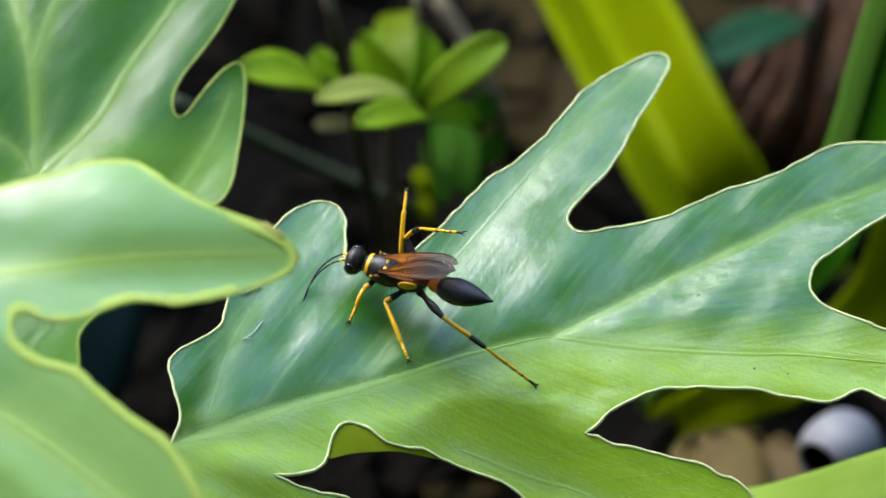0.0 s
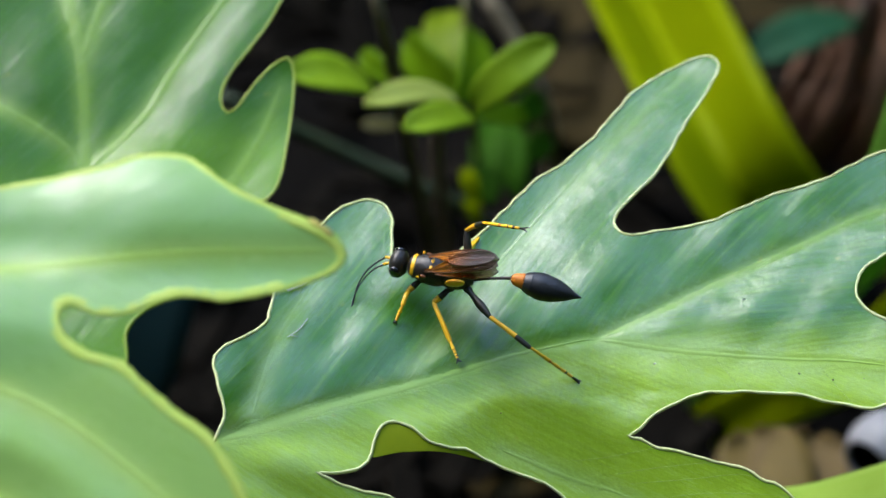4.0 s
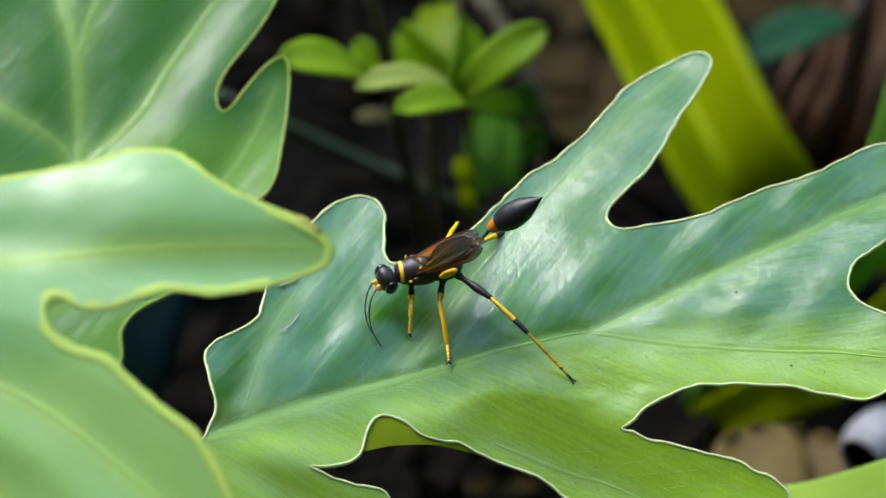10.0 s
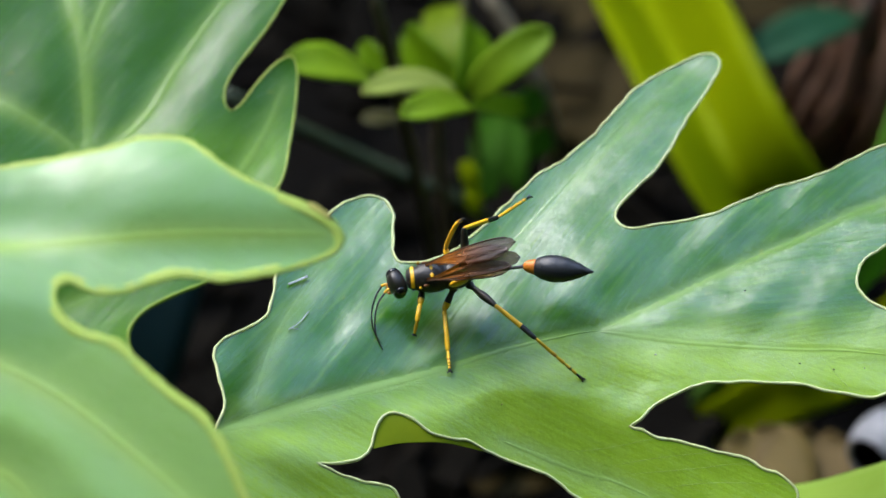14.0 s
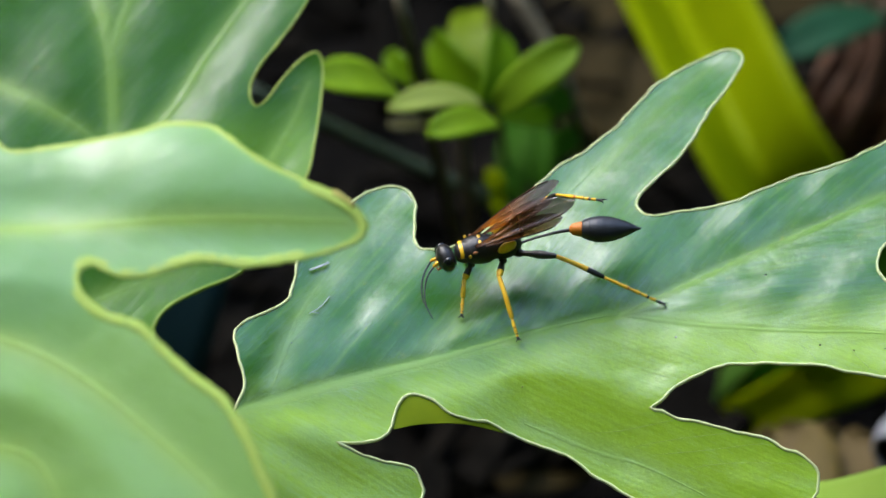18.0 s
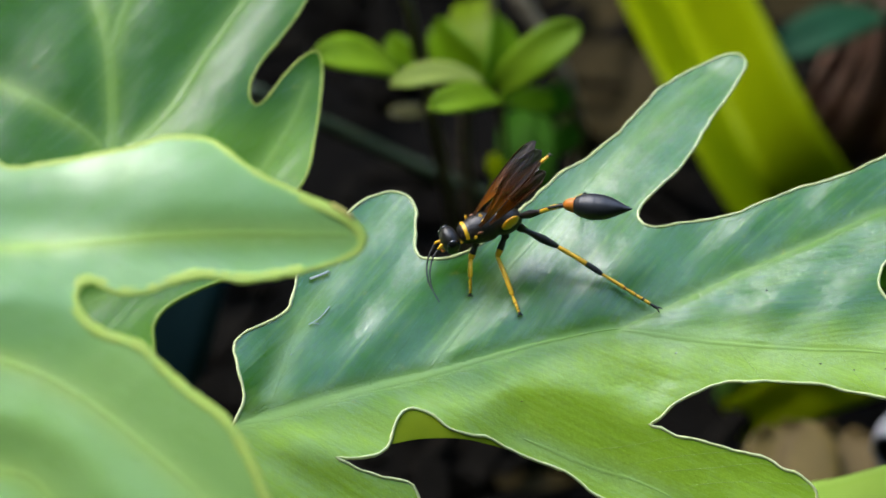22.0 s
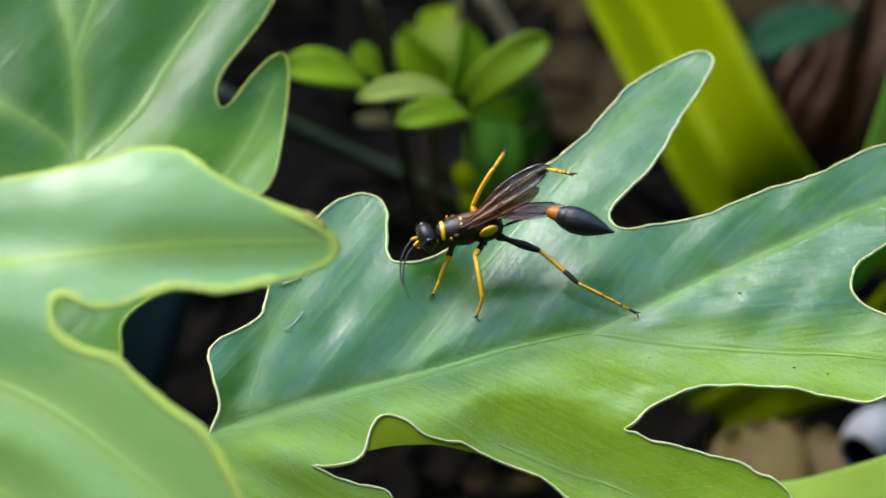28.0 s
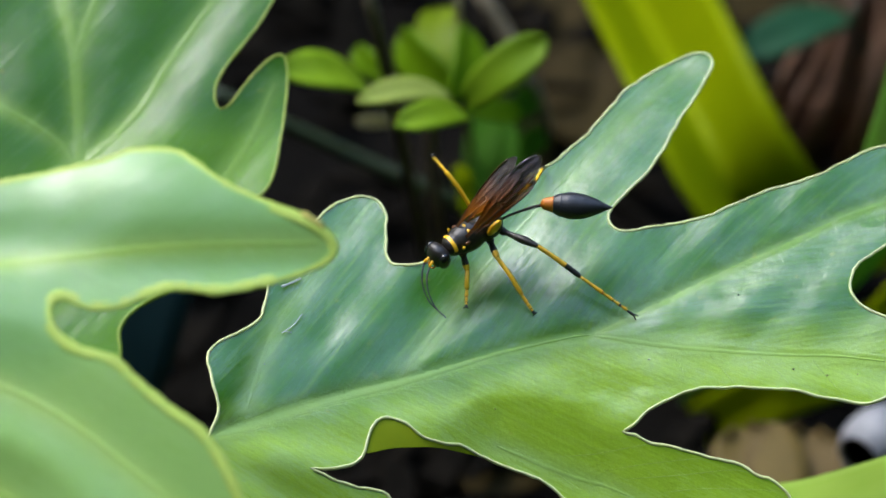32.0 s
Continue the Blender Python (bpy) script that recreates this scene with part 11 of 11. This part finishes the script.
        (31.5, pose(0.01009, -0.0026, -0.00126, 0.3, 21.7, -11.4)), (32, pose(0.01015, 0.00029, -0.00276, 0.4, 28.2, 3.2)),
    ])
    walk(legs["far", 3], [
        (0, pose(-0.003, -0.0007, -0.0008, 0, -24.5, -44.9)), (0.5, pose(-0.003, -0.0007, -0.0008, -0, -25.1, -66.9)),
        (1, pose(-0.003, -0.0007, -0.0008, 0, -21.2, -91.8)), (1.5, pose(-0.003, -0.0007, -0.0008, 0, -22.1, -87.1)),
        (2, pose(-0.003, -0.0007, -0.0008, 0, -39, -95.7)), (2.5, pose(-0.003, -0.0007, -0.0008, -0, -23.8, -74.5)),
        (3, pose(-0.003, -0.0007, -0.0008, -0, -24, -74)), (3.5, pose(-0.003, -0.0007, -0.0008, -0, -24.3, -70.6)),
        (5.5, pose(-0.003, -0.0007, -0.0008, 0, -21.4, -102)), (6, pose(-0.003, -0.0007, -0.0008, 0, -60.5, -158.3)),
        (6.5, pose(-0.003, -0.0007, -0.0008, 0, -15, -135.3)), (7, pose(-0.003, -0.0007, -0.0008, 0, -63.2, -93.5)),
        (7.5, pose(-0.003, -0.0007, -0.0008, -0, 35.3, -135)), (8, pose(-0.003, -0.0007, -0.0008, -0, -26.7, -114.8)),
        (8.5, pose(-0.003, -0.0007, -0.0008, 0, 35.3, -135)), (9, pose(-0.003, -0.0007, -0.0008, 0, -53.6, -85.1)),
        (9.5, pose(-0.003, -0.0007, -0.0008, -0, 35.3, -135)), (10, pose(-0.003, -0.0007, -0.0008, 0, 35.3, -135)),
        (10.5, pose(-0.003, -0.0007, -0.0008, 0, 35.3, -135)), (11, pose(-0.003, -0.0007, -0.0008, 0, 35.3, -135)),
        (11.5, pose(-0.003, -0.0007, -0.0008, 0, 35.3, -135)), (12, pose(-0.003, -0.0007, -0.0008, 0, 35.3, -135)),
        (12.5, pose(-0.003, -0.0007, -0.0008, -0, 35.3, -135)), (13, pose(-0.003, -0.0007, -0.0008, 0, 35.3, -135)),
        (13.5, pose(-0.003, -0.0007, -0.0008, -0, 35.3, -135)), (14, pose(-0.003, -0.0007, -0.0008, -0, -42.7, -91.2)),
        (14.5, pose(-0.003, -0.0007, -0.0008, -0, -40.2, -93.9)), (16.5, pose(-0.003, -0.0007, -0.0008, 0, -39.5, -92.5)),
        (17, pose(-0.003, -0.0007, -0.0008, -0, -38.8, -84.1)), (17.5, pose(-0.003, -0.0007, -0.0008, -0, -29.2, -162)),
        (18, pose(-0.003, -0.0007, -0.0008, 0, -33.5, -145)), (18.5, pose(-0.003, -0.0007, -0.0008, 0, 35.3, -135)),
        (19, pose(-0.003, -0.0007, -0.0008, -0, 35.3, -135)), (19.5, pose(-0.003, -0.0007, -0.0008, 0, 35.3, -135)),
        (20, pose(-0.003, -0.0007, -0.0008, 0, 35.3, -135)), (20.5, pose(-0.003, -0.0007, -0.0008, -0, -29.8, -166.1)),
        (21, pose(-0.003, -0.0007, -0.0008, 0, 35.3, -135)), (21.5, pose(-0.003, -0.0007, -0.0008, 0, -36.8, -132.3)),
        (22, pose(-0.003, -0.0007, -0.0008, 0, -42.4, 122.6)), (22.5, pose(-0.003, -0.0007, -0.0008, 0, -27.2, -160.6)),
        (23, pose(-0.003, -0.0007, -0.0008, -0, -36.6, -127.7)), (23.5, pose(-0.003, -0.0007, -0.0008, -0, 35.3, -135)),
        (24, pose(-0.003, -0.0007, -0.0008, 0, 35.3, -135)), (24.5, pose(-0.003, -0.0007, -0.0008, 0, -51.7, 175)),
        (25, pose(-0.003, -0.0007, -0.0008, 0, 35.3, -135)), (25.5, pose(-0.003, -0.0007, -0.0008, -0, 35.3, -135)),
        (27.5, pose(-0.003, -0.0007, -0.0008, 0, 35.3, -135)), (28, pose(-0.003, -0.0007, -0.0008, 0, -33, -136.3)),
        (28.5, pose(-0.003, -0.0007, -0.0008, -0, -21.7, -155.7)), (29, pose(-0.003, -0.0007, -0.0008, 0, -45.3, -167.1)),
        (29.5, pose(-0.003, -0.0007, -0.0008, 0, -50.3, 136.5)), (30, pose(-0.003, -0.0007, -0.0008, -0, 35.3, -135)),
        (30.5, pose(-0.003, -0.0007, -0.0008, -0, -31.2, -164)), (31, pose(-0.003, -0.0007, -0.0008, -0, 35.3, -135)),
        (31.5, pose(-0.003, -0.0007, -0.0008, 0, 35.3, -135)), (32, pose(-0.003, -0.0007, -0.0008, -0, -56.2, 155.4)),
    ])
    walk(tibiae["far", 3], [
        (0, pose(0.005, 0, 0, -76.4, -76.8, -74)), (0.5, pose(0.005, 0, 0, -56.2, -64.5, -71.7)), (1, pose(0.005, 0, 0, -49.2, -62.4, -59.6)),
        (1.5, pose(0.005, 0, 0, -50.3, -63.2, -66.9)), (2, pose(0.005, 0, 0, -75.4, -51.5, -39.6)), (2.5, pose(0.005, 0, 0, -58.2, -66.6, -69.7)),
        (3, pose(0.005, 0, 0, -55.5, -64.1, -67.4)), (3.5, pose(0.005, 0, 0, -58, -66.9, -72.7)), (5.5, pose(0.005, 0, 0, -35.9, -55, -34.7)),
        (6, pose(0.005, 0, 0, -38.3, 0.9, -27.3)), (6.5, pose(0.005, 0, 0, -27, -56.2, -53.3)), (7, pose(0.005, 0, 0, -121.3, -35.9, -14.9)),
        (7.5, pose(0.005, 0, 0, 7.8, 1, -11)), (8, pose(0.005, 0, 0, -44.7, -50.8, -61.5)), (8.5, pose(0.005, 0, 0, 7.8, 1, -11)),
        (9, pose(0.005, 0, 0, -148.9, -53.8, -12.3)), (9.5, pose(0.005, 0, 0, 7.8, 1, -11)), (10, pose(0.005, 0, 0, 7.8, 0.9, -11)),
        (10.5, pose(0.005, 0, 0, 68.4, -75.7, -87.2)), (11, pose(0.005, 0, 0, 7.8, 0.8, -11)), (11.5, pose(0.005, 0, 0, 7.7, 0.7, -11)),
        (12, pose(0.005, 0, 0, 7.8, 0.7, -11)), (12.5, pose(0.005, 0, 0, 7.8, 1, -11)), (13, pose(0.005, 0, 0, 7.8, 1, -11)),
        (13.5, pose(0.005, 0, 0, 7.7, 0.7, -11)), (14, pose(0.005, 0, 0, -55.9, 46.4, -95.9)), (14.5, pose(0.005, 0, 0, -52.5, 48.4, -91.4)),
        (16.5, pose(0.005, 0, 0, -90.6, -52.7, -21.9)), (17, pose(0.005, 0, 0, -101.8, -56.7, -23.5)), (17.5, pose(0.005, 0, 0, -21.4, -20.9, -32.6)),
        (18, pose(0.005, 0, 0, -51.7, -46, -58.4)), (18.5, pose(0.005, 0, 0, 7.8, 0.9, -11)), (19, pose(0.005, 0, 0, 44.8, -46.5, -87.4)),
        (19.5, pose(0.005, 0, 0, 7.8, 1.1, -11.1)), (20, pose(0.005, 0, 0, 7.8, 0.8, -11)), (20.5, pose(0.005, 0, 0, -24.6, -26, -33.4)),
        (21, pose(0.005, 0, 0, 7.8, 0.7, -11)), (21.5, pose(0.005, 0, 0, -65.9, -57.9, -70)), (22, pose(0.005, 0, 0, 48.7, 26.1, 115)),
        (22.5, pose(0.005, 0, 0, -37.6, -41.4, -61.5)), (23, pose(0.005, 0, 0, -32.7, 66.9, -47.6)), (23.5, pose(0.005, 0, 0, 7.8, 0.8, -11)),
        (24, pose(0.005, 0, 0, 7.7, 0.7, -11)), (24.5, pose(0.005, 0, 0, 73.1, 60.8, 95.4)), (25, pose(0.005, 0, 0, 7.7, 0.7, -11)),
        (25.5, pose(0.005, 0, 0, 7.8, 1.1, -11)), (27.5, pose(0.005, 0, 0, 7.7, 0.7, -11)), (28, pose(0.005, 0, 0, -39.9, -35.5, -44.4)),
        (28.5, pose(0.005, 0, 0, -19.2, -38.7, -29.6)), (29, pose(0.005, 0, 0, -56.3, -33.2, -34.1)), (29.5, pose(0.005, 0, 0, 61.3, 32.1, 111.4)),
        (30, pose(0.005, 0, 0, 7.7, 0.7, -11)), (30.5, pose(0.005, 0, 0, -43.1, -43.9, -35.5)), (31, pose(0.005, 0, 0, 7.8, 0.9, -11)),
        (31.5, pose(0.005, 0, 0, 7.8, 0.9, -11)), (32, pose(0.005, 0, 0, 74.9, 44.4, 108.5)),
    ])
    walk(tarsi["far", 3], [
        (0, pose(0.00537, -0.00128, 0.0057, -26.2, -54.5, -122.5)), (0.5, pose(0.00579, -0.00239, 0.00528, -29.9, -41.1, -99.4)),
        (1, pose(0.00637, -0.00234, 0.00518, -27, -38.9, -85.8)), (1.5, pose(0.00604, -0.00243, 0.00522, -27.3, -39, -91.6)),
        (2, pose(0.00781, -0.00232, 0.00458, -48.6, -34.5, -71.2)), (2.5, pose(0.00581, -0.00218, 0.00537, -29.4, -42.9, -98.4)),
        (3, pose(0.00598, -0.00236, 0.00526, -29.5, -40.6, -94.7)), (3.5, pose(0.00568, -0.00219, 0.00538, -29.4, -42.6, -99.7)),
        (5.5, pose(0.00776, -0.00191, 0.00479, -41.7, -63.8, -89.8)), (6, pose(0.0102, -0.00268, -0.00009, -34.8, 27.6, -37.2)),
        (6.5, pose(0.00694, -0.00261, 0.00486, -15.6, -28.1, -57.8)), (7, pose(0.00958, -0.00122, 0.00343, -119.6, -58.3, -41.2)),
        (7.5, pose(0.01074, -0.00112, -0.0001, -0.7, 2.5, 0.9)), (8, pose(0.00676, -0.00325, 0.00454, -29.8, -25.5, -78)),
        (8.5, pose(0.01074, -0.00112, -0.0001, -0.7, 2.5, 0.9)), (9, pose(0.00837, -0.00074, 0.00472, -104.7, -73.7, -62.8)),
        (9.5, pose(0.01074, -0.00112, -0.0001, -0.7, 2.5, 1)), (10, pose(0.01074, -0.00112, -0.00009, -0.7, 2.6, 0.9)),
        (10.5, pose(0.00507, -0.00144, 0.00567, 77.4, -55.8, -142.8)), (11, pose(0.01074, -0.00112, -0.00008, -0.7, 2.6, 0.9)),
        (11.5, pose(0.01074, -0.00112, -0.00007, -0.7, 2.7, 0.9)), (12, pose(0.01074, -0.00112, -0.00008, -0.7, 2.7, 0.9)),
        (12.5, pose(0.01074, -0.00112, -0.0001, -0.7, 2.5, 1)), (13, pose(0.01074, -0.00112, -0.0001, -0.7, 2.5, 1)),
        (13.5, pose(0.01074, -0.00112, -0.00007, -0.7, 2.7, 0.9)), (14, pose(0.00458, -0.00401, -0.00424, -58.9, 57.6, -88.5)),
        (14.5, pose(0.0049, -0.00388, -0.00438, -53.8, 59.2, -82.1)), (16.5, pose(0.00829, -0.00132, 0.00465, -85.6, -71.6, -71)),
        (17, pose(0.00795, -0.00128, 0.00489, -78, -74.5, -82.8)), (17.5, pose(0.0096, -0.00295, 0.00209, -36.7, -35.8, -60.2)),
        (18, pose(0.00713, -0.00346, 0.00421, -35.8, -19.6, -71.1)), (18.5, pose(0.01074, -0.00112, -0.00009, -0.7, 2.6, 0.9)),
        (19, pose(0.00518, -0.00402, 0.00424, 27.6, -36.2, -51.8)), (19.5, pose(0.01074, -0.00112, -0.00011, -0.7, 2.4, 1)),
        (20, pose(0.01074, -0.00112, -0.00008, -0.7, 2.6, 0.9)), (20.5, pose(0.00939, -0.00289, 0.00257, -40.8, -40.5, -62.8)),
        (21, pose(0.01074, -0.00112, -0.00008, -0.7, 2.7, 0.9)), (21.5, pose(0.00606, -0.00292, 0.00496, -39.7, -38.6, -102.2)),
        (22, pose(0.00278, 0.00476, -0.00258, 43.9, 19.1, 125.6)), (22.5, pose(0.00709, -0.00386, 0.00387, -27, -13.3, -66.1)),
        (23, pose(0.00655, -0.0017, -0.00538, -13, 73.8, -17.4)), (23.5, pose(0.01074, -0.00112, -0.00008, -0.7, 2.7, 0.9)),
        (24, pose(0.01074, -0.00112, -0.00007, -0.7, 2.7, 0.9)), (24.5, pose(0.00473, 0.00284, -0.00511, 73, 50.3, 105.9)),
        (25, pose(0.01074, -0.00112, -0.00007, -0.7, 2.7, 0.9)), (25.5, pose(0.01074, -0.00112, -0.00011, -0.7, 2.4, 1)),
        (27.5, pose(0.01074, -0.00112, -0.00007, -0.7, 2.7, 0.9)), (28, pose(0.0084, -0.00333, 0.0034, -46.2, -45.9, -79.6)),
        (28.5, pose(0.00897, -0.00225, 0.00366, -29.5, -41.4, -66.7)), (29, pose(0.00906, -0.00274, 0.0032, -45.5, -14.2, -57.2)),
        (29.5, pose(0.00319, 0.00461, -0.00311, 56.9, 23.3, 120.8)), (30, pose(0.01074, -0.00112, -0.00007, -0.7, 2.7, 0.9)),
        (30.5, pose(0.00843, -0.00245, 0.00406, -48.3, -50.6, -76.7)), (31, pose(0.01074, -0.00112, -0.0001, -0.7, 2.5, 0.9)),
        (31.5, pose(0.01074, -0.00112, -0.00009, -0.7, 2.5, 0.9)), (32, pose(0.00367, 0.00396, -0.0041, 70.9, 33.9, 116.1)),
    ])


motions()
